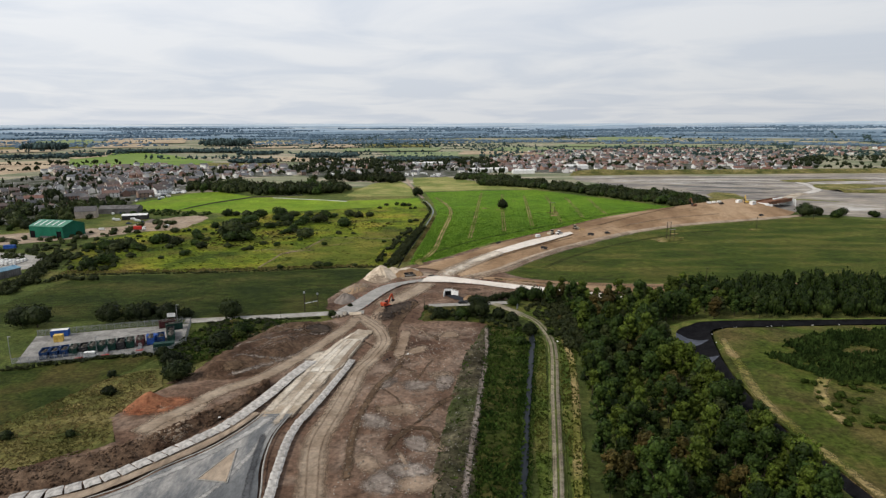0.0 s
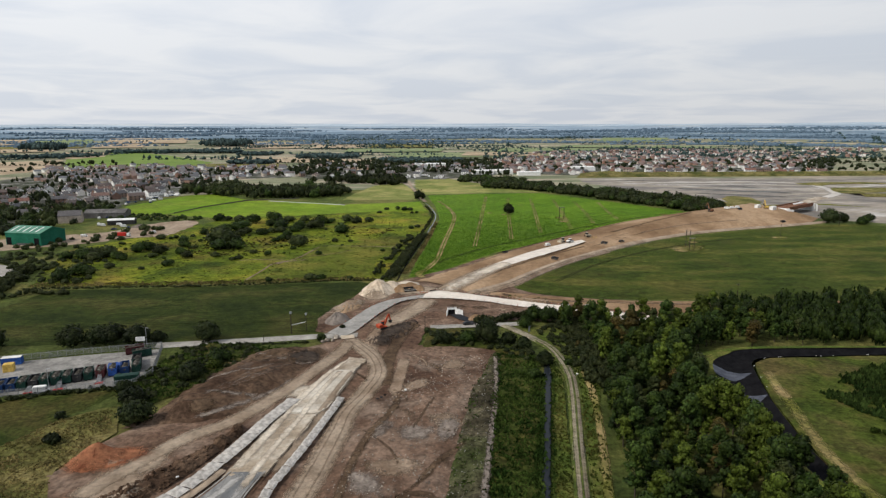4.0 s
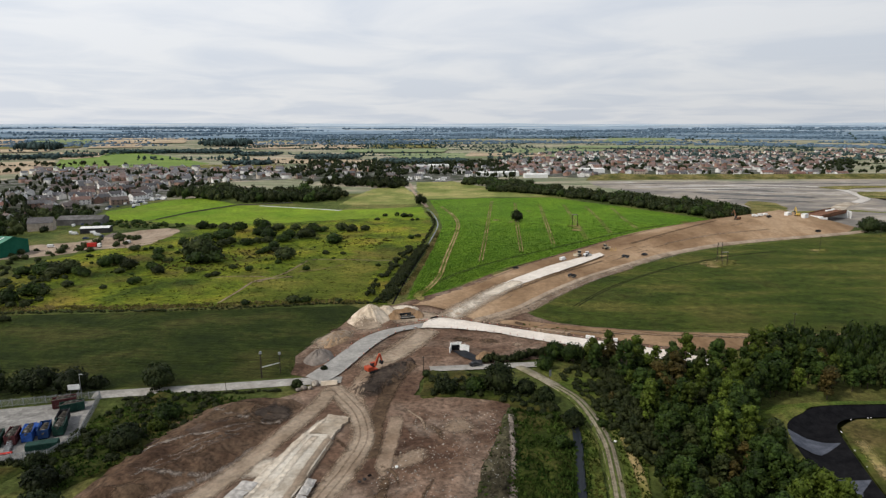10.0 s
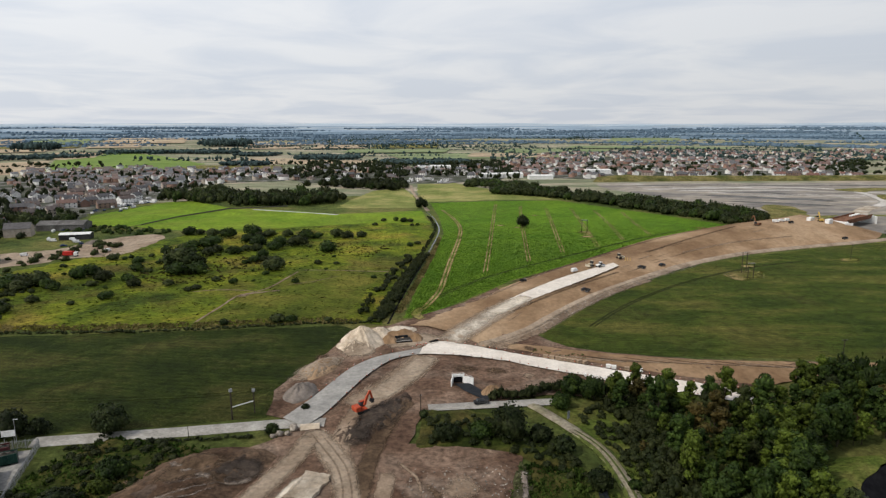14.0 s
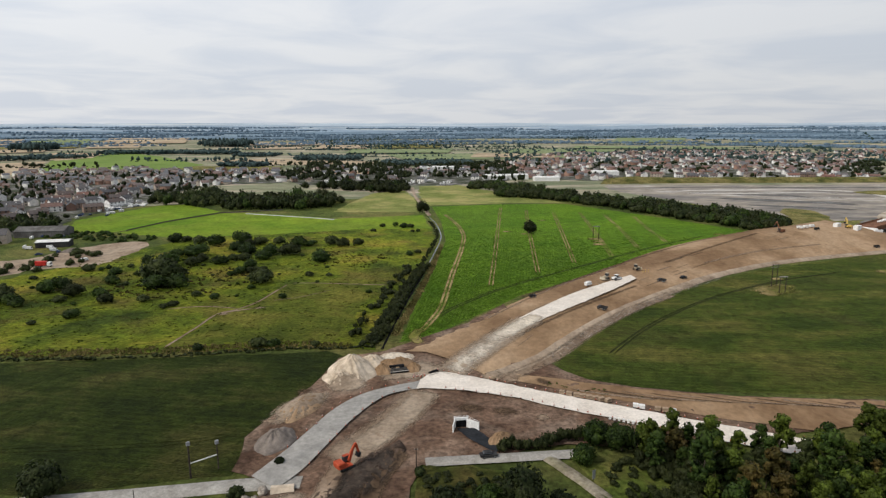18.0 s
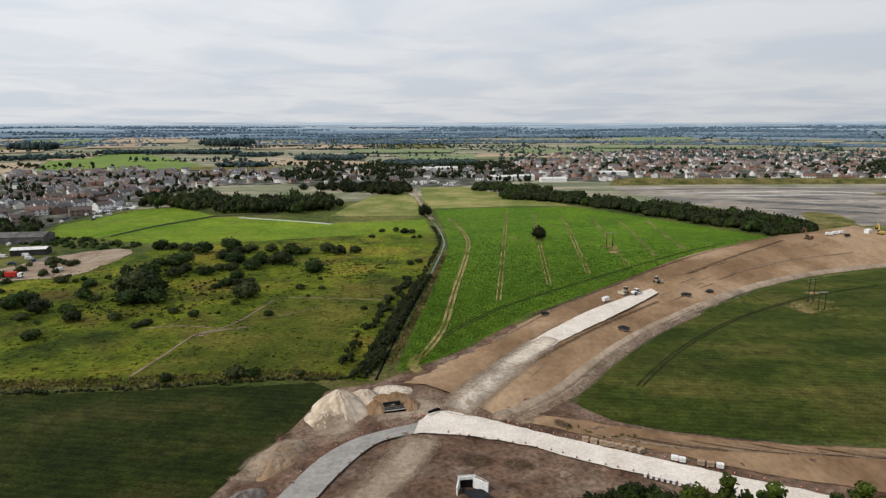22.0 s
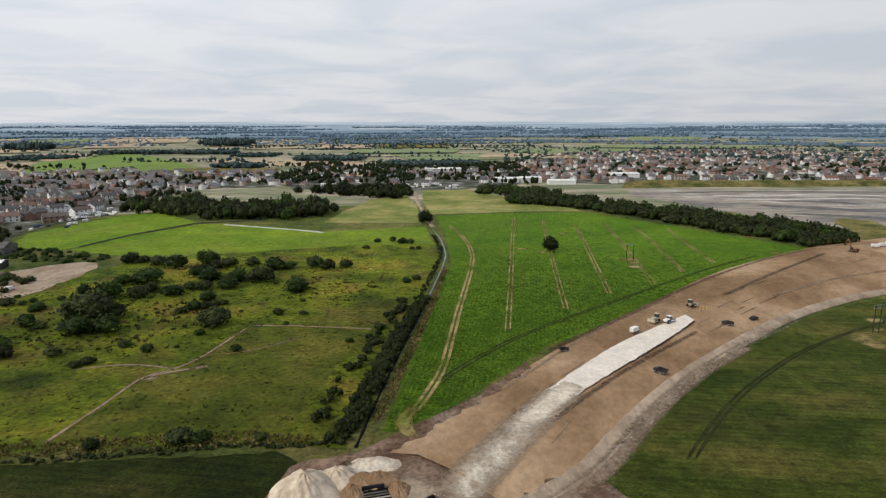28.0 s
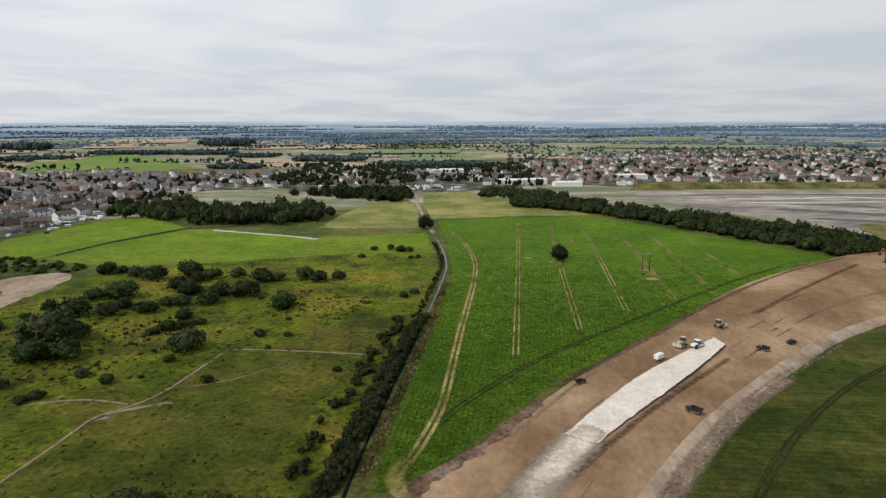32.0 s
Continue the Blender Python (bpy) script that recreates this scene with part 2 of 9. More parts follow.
M["rubble"] = mat("rubble_waste", [(0.3, (0.0288, 0.02537, 0.0156)), (0.5, (0.0528, 0.04583, 0.02808)), (0.7, (0.1, 0.08839, 0.05616))], 0.09, grain=1.1, depth=0.5, bump=0.5, blotch=(0.05, (0.036, 0.05074, 0.01248), 0.75))
M["dust"] = mat("dusty_haul_road", [(0.3, (0.2394, 0.1791, 0.1273)), (0.7, (0.3511, 0.2812, 0.2103))], 0.08, grain=0.7, depth=0.2, bump=0.15, stretch=(10, 0.4))
M["lime"] = mat("crushed_limestone", [(0.3, (0.28, 0.225, 0.165)), (0.5, (0.38, 0.325, 0.255)), (0.7, (0.5, 0.45, 0.375))], 0.09, grain=0.9, depth=0.2, bump=0.14, blotch=(0.1, (0.3, 0.235, 0.165), 0.6))
M["lime_top"] = mat("pale_limestone_base", [(0.3, (0.37, 0.32, 0.255)), (0.5, (0.47, 0.425, 0.355)), (0.7, (0.57, 0.53, 0.46))], 0.12, grain=0.9, depth=0.18, bump=0.14, blotch=(0.09, (0.35, 0.28, 0.205), 0.5))
M["white"] = mat("white_stone_base", [(0.3, (0.5833, 0.5235, 0.452)), (0.7, (0.6962, 0.6429, 0.574))], 0.06, grain=1.2, depth=0.12, bump=0.06)
M["grey_road"] = mat("planed_grey_road", [(0.3, (0.2446, 0.2372, 0.2224)), (0.7, (0.3206, 0.308, 0.283))], 0.12, grain=0.9, depth=0.15, bump=0.04)
M["tarmac"] = mat("new_tarmac", [(0.3, (0.091, 0.09625, 0.09975)), (0.5, (0.14, 0.1435, 0.1453)), (0.72, (0.3325, 0.3185, 0.294))], 0.1, grain=2.0, depth=0.15, stretch=(-30, 0.3))
M["pale_road_dust"] = mat("road_dust", [(0.3, (0.25, 0.243, 0.23)), (0.7, (0.36, 0.35, 0.33))], 0.2, grain=1.0, depth=0.2, fade=True)
M["road_black"] = mat("dark_wheel_path", [(0.3, (0.05, 0.052, 0.055)), (0.7, (0.08, 0.082, 0.085))], 0.2, grain=1.0, depth=0.2, fade=True)
M["gravel_track"] = mat("old_gravel_track", [(0.3, (0.17, 0.145, 0.105)), (0.7, (0.26, 0.23, 0.175))], 0.1, grain=0.9, depth=0.25, bump=0.15, blotch=(0.2, (0.12, 0.12, 0.05), 0.6))
M["green_thin"] = mat("thin_grass", [(0.3, (0.05, 0.07, 0.016)), (0.7, (0.09, 0.105, 0.028))], 0.2, grain=0.9, depth=0.3, fade=True)
M["concrete"] = mat("pale_concrete", [(0.3, (0.25, 0.235, 0.21)), (0.7, (0.35, 0.335, 0.305))], 0.15, grain=1.5, depth=0.18)
M["sheet"] = mat("pale_geotextile", [(0.3, (0.3125, 0.2989, 0.2773)), (0.7, (0.45, 0.427, 0.3953))], 0.6, grain=1.2, depth=0.1, bump=0.12, vary="object", spread=(0.88, 1.12))
M["tunnel_sheet"] = mat("white_sheeting", [(0.3, (0.36, 0.36, 0.355)), (0.7, (0.5, 0.495, 0.48))], 0.3, grain=1.0, depth=0.15, bump=0.1)
M["red_sand"] = mat("red_sand", [(0.3, (0.176, 0.0612, 0.0315)), (0.7, (0.288, 0.1224, 0.063))], 0.2, grain=0.9, depth=0.3, bump=0.3)
M["gravel"] = mat("grey_gravel", [(0.3, (0.1515, 0.1291, 0.1128)), (0.7, (0.2076, 0.1782, 0.1536))], 0.2, grain=1.4, depth=0.14, bump=0.15)
M["sand"] = mat("pale_limestone_dust", [(0.3, (0.43, 0.35, 0.26)), (0.7, (0.57, 0.485, 0.38))], 0.15, grain=0.7, depth=0.16, bump=0.25)
M["quarry"] = mat("pit_floor", [(0.3, (0.15, 0.14, 0.13)), (0.46, (0.225, 0.205, 0.18)), (0.58, (0.28, 0.245, 0.2)), (0.75, (0.42, 0.4, 0.37))], 0.012, grain=0.06, depth=0.2, stretch=(10, 2.0))
# Stubble and far grass: crop colour with a share of haze mixed in.
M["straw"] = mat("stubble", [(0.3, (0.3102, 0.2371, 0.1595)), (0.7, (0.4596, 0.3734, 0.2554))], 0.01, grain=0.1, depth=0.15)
M["far_green"] = mat("hazed_green_field", [(0.3, (0.1582, 0.2063, 0.09856)), (0.7, (0.22, 0.2544, 0.132))], 0.008, grain=0.1, depth=0.15)
# Black plastic sheet; also painted shade in a ditch and in openings.
M["liner"] = mat("black_liner_and_shade", [(0.3, (0.006, 0.006, 0.007)), (0.7, (0.012, 0.012, 0.013))], 0.4, rough=0.9, grain=2.0, depth=0.2, spec=0.02)
M["mats"] = mat("grey_liner_mat", [(0.3, (0.05, 0.056, 0.072)), (0.7, (0.085, 0.093, 0.115))], 0.4, rough=0.6, grain=2.0, depth=0.2)
M["ditch_shine"] = mat("open_ditch_water", [(0.3, (0.02, 0.023, 0.026)), (0.7, (0.03, 0.033, 0.036))], 0.3, rough=0.16, depth=0.0, spec=0.5)
M["water"] = mat("ditch_water", [(0.3, (0.012, 0.015, 0.02)), (0.7, (0.018, 0.022, 0.027))], 0.3, rough=0.3, depth=0.0, spec=0.09)
M["dust_thin"] = mat("thin_dust", [(0.3, (0.1824, 0.1286, 0.088)), (0.7, (0.2662, 0.2016, 0.1464))], 0.1, grain=0.9, depth=0.22, fade=True)
M["pale_soil"] = mat("dried_pinkish_soil", [(0.3, (0.1406, 0.114, 0.095)), (0.7, (0.2294, 0.1938, 0.1634))], 0.25, grain=0.8, depth=0.35, fade=True)
M["tan_thin"] = mat("worn_tan_dust", [(0.3, (0.2242, 0.1691, 0.1206)), (0.7, (0.31, 0.2489, 0.1866))], 0.1, grain=0.9, depth=0.2, fade=True)
M["lime_thin"] = mat("thin_limestone", [(0.3, (0.38, 0.32, 0.25)), (0.7, (0.58, 0.52, 0.43))], 0.1, grain=0.9, depth=0.2, fade=True)
M["dark_thin"] = mat("wet_dark_soil", [(0.3, (0.034, 0.027, 0.022)), (0.7, (0.062, 0.048, 0.038))], 0.2, grain=0.9, depth=0.35, fade=True)
M["damp"] = mat("damp_earth", [(0.3, (0.0615, 0.04, 0.0252)), (0.7, (0.1113, 0.075, 0.0478))], 0.12, grain=0.9, depth=0.35, fade=True)
M["wheel"] = mat("bare_wheel_mark", [(0.35, (0.1188, 0.121, 0.02732)), (0.65, (0.297, 0.2255, 0.1047))], 0.05, grain=0.6, depth=0.3, fade=True)
M["red_thin"] = mat("spread_red_sand", [(0.3, (0.17, 0.06, 0.0315)), (0.7, (0.255, 0.1125, 0.0595))], 0.2, grain=0.9, depth=0.3, fade=True)
M["dark_mark"] = mat("pressed_crop", [(0.3, (0.02, 0.026, 0.008)), (0.7, (0.036, 0.04, 0.014))], 0.12, grain=0.9, depth=0.35, fade=True)
M["bright_field"] = mat("bright_green_field", [(0.3, (0.13, 0.2, 0.045)), (0.7, (0.17, 0.24, 0.06))], 0.008, grain=0.1, depth=0.12)
M["leaf"] = mat("broadleaf", [(0.3, (0.01526, 0.02973, 0.006418)), (0.5, (0.02615, 0.04516, 0.008961)), (0.72, (0.04462, 0.06844, 0.01272))], 0.3, rough=0.55, grain=1.6, depth=0.45, vary="object", spec=0.1, thin=0.22)
M["leaf_deep"] = mat("deep_hawthorn", [(0.3, (0.01254, 0.02111, 0.006902)), (0.7, (0.0301, 0.0385, 0.01242))], 0.3, rough=0.55, grain=1.6, depth=0.42, vary="object", spec=0.1, thin=0.22)
M["leaf_light"] = mat("light_broadleaf", [(0.3, (0.03825, 0.05954, 0.008008)), (0.7, (0.07651, 0.1021, 0.01487))], 0.3, rough=0.55, grain=1.6, depth=0.4, vary="object", spec=0.1, thin=0.22)
M["leaf_autumn"] = mat("turning_broadleaf", [(0.3, (0.044, 0.042, 0.011)), (0.7, (0.0935, 0.066, 0.02))], 0.3, rough=0.55, grain=1.6, depth=0.4, vary="object", spec=0.1, thin=0.22)
M["leaf_dark"] = mat("dark_hawthorn", [(0.3, (0.02263, 0.03314, 0.01052)), (0.7, (0.04765, 0.05706, 0.01841))], 0.3, rough=0.55, grain=1.6, depth=0.42, vary="object", spec=0.1, thin=0.22)
# Far foliage is bluer and paler: air haze put into the leaf colour.
M["leaf_far"] = mat("hazed_far_foliage", [(0.3, (0.02888, 0.0525, 0.05014)), (0.7, (0.05595, 0.0861, 0.07964))], 0.02, rough=0.85, grain=0.5, depth=0.42, vary="island")
M["leaf_block"] = mat("hazed_wood_foliage", [(0.3, (0.03321, 0.05443, 0.05376)), (0.7, (0.05054, 0.0756, 0.07296))], 0.01, rough=0.9, grain=0.2, depth=0.35, vary="island")
# The blue here is painted distance haze, not leaf colour.
M["leaf_haze"] = mat("hazed_remote_foliage", [(0.3, (0.09029, 0.1382, 0.186)), (0.7, (0.1159, 0.1672, 0.2163))], 0.004, rough=0.9, grain=0.05, depth=0.15)
M["bark"] = mat("bark", [(0.3, (0.05, 0.04, 0.03)), (0.7, (0.1, 0.085, 0.065))], 1.0, grain=4, depth=0.3)
# Distance haze is mixed into these three colours, stronger zone by zone.
M["remote"] = mat("hazed_remote_plain", [(0.3, (0.114, 0.1726, 0.2276)), (0.5, (0.1482, 0.2117, 0.2686)), (0.66, (0.1847, 0.247, 0.2937)), (0.78, (0.342, 0.3654, 0.3572))], 0.0022, grain=0.012, depth=0.2, stretch=(0, 5.0))
M["foothill"] = mat("hazed_foothills", [(0.34, (0.215, 0.2881, 0.3595)), (0.6, (0.272, 0.3457, 0.4163)), (0.75, (0.4174, 0.4481, 0.4541))], 0.0016, grain=0.01, depth=0.15, stretch=(0, 5.0))
M["rim"] = mat("hazed_rim_hills", [(0.34, (0.3293, 0.4097, 0.4791)), (0.6, (0.4155, 0.4842, 0.5416)), (0.75, (0.5331, 0.5587, 0.5625))], 0.0012, grain=0.01, depth=0.1, stretch=(0, 5.0))


# ---- builders ----
def link(name, bm, material, parent=None, label="", smooth=False):
    me = bpy.data.meshes.new(name)
    bm.to_mesh(me)
    bm.free()
    if smooth:
        for p in me.polygons:
            p.use_smooth = True
    me.materials.append(material)
    ob = new(name, me)
    ob.parent = parent
    return tagged(ob, label)


def part(name, bm, material, parent, label=""):
    """One mesh object under a thing or a part."""
    return link(name, bm, material, parent, label)


def mesh_of(name, verts, faces, materials, parent=None, smooth=False, index=None):
    """A mesh object from arrays of points and triangles or quads."""
    me = bpy.data.meshes.new(name)
    verts, faces = np.asarray(verts, dtype=np.float32), np.asarray(faces, dtype=np.int32)
    k = faces.shape[1]
    me.vertices.add(len(verts))
    me.vertices.foreach_set("co", verts.ravel())
    me.loops.add(faces.size)
    me.loops.foreach_set("vertex_index", faces.ravel())
    me.polygons.add(len(faces))
    me.polygons.foreach_set("loop_start", np.arange(0, faces.size, k, dtype=np.int32))
    for m in materials:
        me.materials.append(m)
    if index is not None:
        me.polygons.foreach_set("material_index", np.asarray(index, dtype=np.int32))
    if smooth:
        me.polygons.foreach_set("use_smooth", np.ones(len(faces), dtype=bool))
    me.update(calc_edges=True)
    me.validate()
    ob = new(name, me)
    ob.parent = parent
    return ob


def hill(x, y):
    """The height of the open country: level, and rising to low hills at the rim."""
    r = math.hypot(x, y - 100)
    if r < 2500:
        return 0.0
    f = min(1.0, (r - 2500) / 2100)
    swell = noise.noise((x * 0.0006 + 3, y * 0.0006, 0.5)) * 16 + noise.noise((x * 0.002, y * 0.002, 2.5)) * 5
    return f * f * (3 - 2 * f) * 62 * f ** 0.3 + f * (22 + swell)


def curve(pts, step, closed=False):
    """Catmull-Rom through points of two or three numbers, at about even steps."""
    p = [np.array(q, dtype=float) for q in pts]
    n = len(p)
    out = []
    for i in range(n if closed else n - 1):
        a, b, c, d = ((p[(i - 1) % n], p[i], p[(i + 1) % n], p[(i + 2) % n]) if closed else
                      (p[max(i - 1, 0)], p[i], p[i + 1], p[min(i + 2, n - 1)]))
        k = max(1, int(np.linalg.norm((c - b)[:2]) / step))
        for j in range(k):
            t = j / k
            out.append(0.5 * (2 * b + (c - a) * t + (2 * a - 5 * b + 4 * c - d) * t * t + (3 * b - a - 3 * c + d) * t ** 3))
    if not closed:
        out.append(p[-1])
    return out


def inside(x, y, poly):
    hit = False
    j = len(poly) - 1
    for i in range(len(poly)):
        xi, yi, xj, yj = poly[i][0], poly[i][1], poly[j][0], poly[j][1]
        if (yi > y) != (yj > y) and x < (xj - xi) * (y - yi) / (yj - yi) + xi:
            hit = not hit
        j = i
    return hit


def patch(name, pts, z, material, step=0, rough=0.0, wave=0.15, edge=0.6, smooth=False, label="", category="ground", fine=4.0, kind="structure", drape=False, swell=0.0, fall=6.0):
    """A piece of ground: an outline with an uneven rim, filled with a sheet that may be rough."""
    ring = curve(pts, fine, True) if smooth else []
    if not smooth:
        for i, a in enumerate(pts):
            b = pts[(i + 1) % len(pts)]
            k = max(1, int(math.dist(a, b) / fine))
            ring += [(a[0] + (b[0] - a[0]) * j / k, a[1] + (b[1] - a[1]) * j / k) for j in range(k)]
    rim = [(q[0] + noise.noise((q[0] * 0.31, q[1] * 0.31, z)) * edge * 1.6, q[1] + noise.noise((q[0] * 0.31, q[1] * 0.31, z + 9)) * edge * 1.6) for q in ring]
    co = [Vector(q) for q in rim]
    n = len(co)
    if step:
        xs, ys = [q[0] for q in rim], [q[1] for q in rim]
        for gx in np.arange(min(xs), max(xs), step):
            for gy in np.arange(min(ys), max(ys), step):
                x, y = gx + random.uniform(-0.3, 0.3) * step, gy + random.uniform(-0.3, 0.3) * step
                if inside(x, y, rim):
                    co.append(Vector((x, y)))
    from mathutils.geometry import delaunay_2d_cdt
    v, _, f, *_ = delaunay_2d_cdt(co, [(i, (i + 1) % n) for i in range(n)], [], 1, 1e-3)
    bm = bmesh.new()
    vs = []
    ra = np.array(rim)
    for q in v:
        k = min(1.0, float(np.min(np.hypot(ra[:, 0] - q.x, ra[:, 1] - q.y))) / fall) if swell else 1.0
        h = z + swell * k * k * (3 - 2 * k) * (0.75 + 0.5 * noise.noise((q.x * 0.06, q.y * 0.06, 4))) + (hill(q.x, q.y) if drape else 0)
        if rough:
            h += rough * k * (0.5 + 0.5 * noise.fractal((q.x * wave, q.y * wave, z), 0.6, 2.1, 4))
        vs.append(bm.verts.new((q.x, q.y, h)))
    for t in f:
        try:
            bm.faces.new([vs[i] for i in t])
        except ValueError:
            pass
    for fc in bm.faces:
        if fc.normal.z < 0:
            fc.normal_flip()
    bm.normal_update()
    for fc in bm.faces:
        if fc.normal.z < 0:
            fc.normal_flip()
    ob = link(name, bm, material, smooth=True)
    return tagged(ob, label, category, kind=kind)


def loft(name, rails, step, material, label="", category="ground", kind="structure", rough=0.0, edge=0.0):
    """A sheet spanned between long lines of equal sense."""
    n = max(len(curve(r, step)) for r in rails)
    grid = []
    for r in rails:
        c = np.array(curve(r, step / 2))
        s = np.concatenate([[0], np.cumsum(np.linalg.norm(np.diff(c[:, :2], axis=0), axis=1))])
        u = np.linspace(0, s[-1], n)
        grid.append(np.stack([np.interp(u, s, c[:, k]) for k in range(3)], 1))
    v = np.concatenate(grid)
    if rough:
        for q in v:
            q[2] += rough * noise.fractal((q[0] * 0.25, q[1] * 0.25, 0), 0.6, 2.1, 3)
    if edge:
        for k, q in enumerate(v):
            if k < n or k >= len(v) - n:
                q[0] += edge * 1.6 * noise.noise((q[0] * 0.4, q[1] * 0.4, 3))
                q[1] += edge * 1.6 * noise.noise((q[0] * 0.4, q[1] * 0.4, 8))
    f = [(a * n + i, a * n + i + 1, (a + 1) * n + i + 1, (a + 1) * n + i) for a in range(len(rails) - 1) for i in range(n - 1)]
    me = mesh_of(name, v, f, [material], smooth=False)
    bm = bmesh.new()
    bm.from_mesh(me.data)
    bm.normal_update()
    if sum(x.normal.z for x in bm.faces) < 0:
        bmesh.ops.reverse_faces(bm, faces=bm.faces)
    bm.to_mesh(me.data)
    bm.free()
    return tagged(me, label, category, kind=kind)


def slab(name, left, right, z, thick, material, label, category="road base", edge=0.25, rough=0.1):
    """A laid course between two lines, with its own cut edges."""
    a, b = [np.array(curve(r, 0.8)) for r in (left, right)]
    n = max(len(a), len(b))
    rows_ = []
    for c in (a, b):
        s = np.concatenate([[0], np.cumsum(np.linalg.norm(np.diff(c, axis=0), axis=1))])
        u = np.linspace(0, s[-1], n)
        rows_.append(np.stack([np.interp(u, s, c[:, 0]), np.interp(u, s, c[:, 1])], 1))
    m = 12
    bm = bmesh.new()
    g = []
    for j in range(m):
        k = j / (m - 1)
        line = []
        for i in range(n):
            p = rows_[0][i] * (1 - k) + rows_[1][i] * k
            if i in (0, n - 1) or j in (0, m - 1):
                p = p + edge * 1.5 * np.array([noise.noise((p[0] * 0.5, p[1] * 0.5, 3)), noise.noise((p[0] * 0.5, p[1] * 0.5, 8))])
            line.append(bm.verts.new((p[0], p[1], z + rough * noise.fractal((p[0] * 0.35, p[1] * 0.35, z), 0.6, 2.1, 3))))
        g.append(line)
    for j in range(m - 1):
        for i in range(n - 1):
            bm.faces.new((g[j][i], g[j][i + 1], g[j + 1][i + 1], g[j + 1][i]))
    ring = g[0] + [g[j][n - 1] for j in range(1, m)] + g[m - 1][-2::-1] + [g[j][0] for j in range(m - 2, 0, -1)]
    low = [bm.verts.new((v.co.x, v.co.y, v.co.z - thick)) for v in ring]
    for i in range(len(ring)):
        j = (i + 1) % len(ring)
        bm.faces.new((ring[j], ring[i], low[i], low[j]))
    bmesh.ops.recalc_face_normals(bm, faces=bm.faces)
    bm.normal_update()
    if g[2][2].link_faces[0].normal.z < 0:
        bmesh.ops.reverse_faces(bm, faces=bm.faces)
    return tagged(link(name, bm, material), label, category, kind="structure")


def ribbon(name, pts, width, z, material, skirt=0.4, step=3.0, label="", category="road", kind="structure", wobble=0.35):
    """A road or track along a line: a slightly cambered top with short sloping sides."""
    c = curve([(*p, 0) if len(p) == 2 else p for p in pts], step)
    rails = [[], [], [], [], []]
    for i, q in enumerate(c):
        a, b = c[max(i - 1, 0)], c[min(i + 1, len(c) - 1)]
        d = (b - a)[:2]
        d = d / (np.linalg.norm(d) + 1e-9)
        nx, ny = -d[1], d[0]
        w = width / 2 + noise.noise((q[0] * 0.2, q[1] * 0.2, width)) * wobble
        for r, (o, h) in zip(rails, ((w + skirt, -skirt), (w, 0), (0, 0.06), (-w, 0), (-w - skirt, -skirt))):
            r.append((q[0] + nx * o, q[1] + ny * o, q[2] + z + h))
    n = len(c)
    v = np.concatenate([np.array(r) for r in rails])
    f = [(a * n + i + 1, a * n + i, (a + 1) * n + i, (a + 1) * n + i + 1) for a in range(4) for i in range(n - 1)]
    return tagged(mesh_of(name, v, f, [material]), label, category, kind=kind)


TREE = []


def settle():
    """Take up all ground, banks and roads built so far, for drop()."""
    vs, fs, o = [], [], 0
    for ob in scene.objects:
        if ob.type == "MESH" and (ob.get("kind") == "structure" or ob.get("category") == "heap"):
            m = ob.matrix_basis
            vs += [m @ v.co for v in ob.data.vertices]
            fs += [[i + o for i in p.vertices] for p in ob.data.polygons]
            o = len(vs)
    from mathutils.bvhtree import BVHTree
    TREE[:] = [BVHTree.FromPolygons(vs, fs)]


def drop(x, y):
    """The height of the ground at a place."""
    hit = TREE[0].ray_cast(Vector((x, y, 60)), Vector((0, 0, -1)))
    return hit[0].z if hit[0] is not None else 0.0


def faded(ob, values):
    at = ob.data.attributes.new("fade", "FLOAT", "POINT")
    at.data.foreach_set("value", np.asarray(values, dtype=np.float32))
    return ob


def smear(name, pts, width, material, lift=0.05, step=1.5, label="", category="track", ends=True, power=1.0):
    """A thin layer along a line that lies on the ground and thins out towards its sides."""
    c = curve(pts, step)
    n = len(c)
    V, A = [], []
    offs = (-1, -0.6, -0.2, 0.2, 0.6, 1)
    for o in offs:
        for i, q in enumerate(c):
            d = (c[min(i + 1, n - 1)] - c[max(i - 1, 0)])[:2]
            d = d / (np.linalg.norm(d) + 1e-9)
            x, y = q[0] - d[1] * o * width / 2, q[1] + d[0] * o * width / 2
            V.append((x, y, drop(x, y) + lift))
            e = min(1.0, min(i, n - 1 - i) / 2.5) if ends else 1.0
            A.append(min(1.0, (1 - abs(o)) * 1.6) * e * power)
    F = [(a * n + i, a * n + i + 1, (a + 1) * n + i + 1, (a + 1) * n + i) for a in range(len(offs) - 1) for i in range(n - 1)]
    return tagged(faded(mesh_of(name, V, F, [M[material]]), A), label, category, kind="structure")


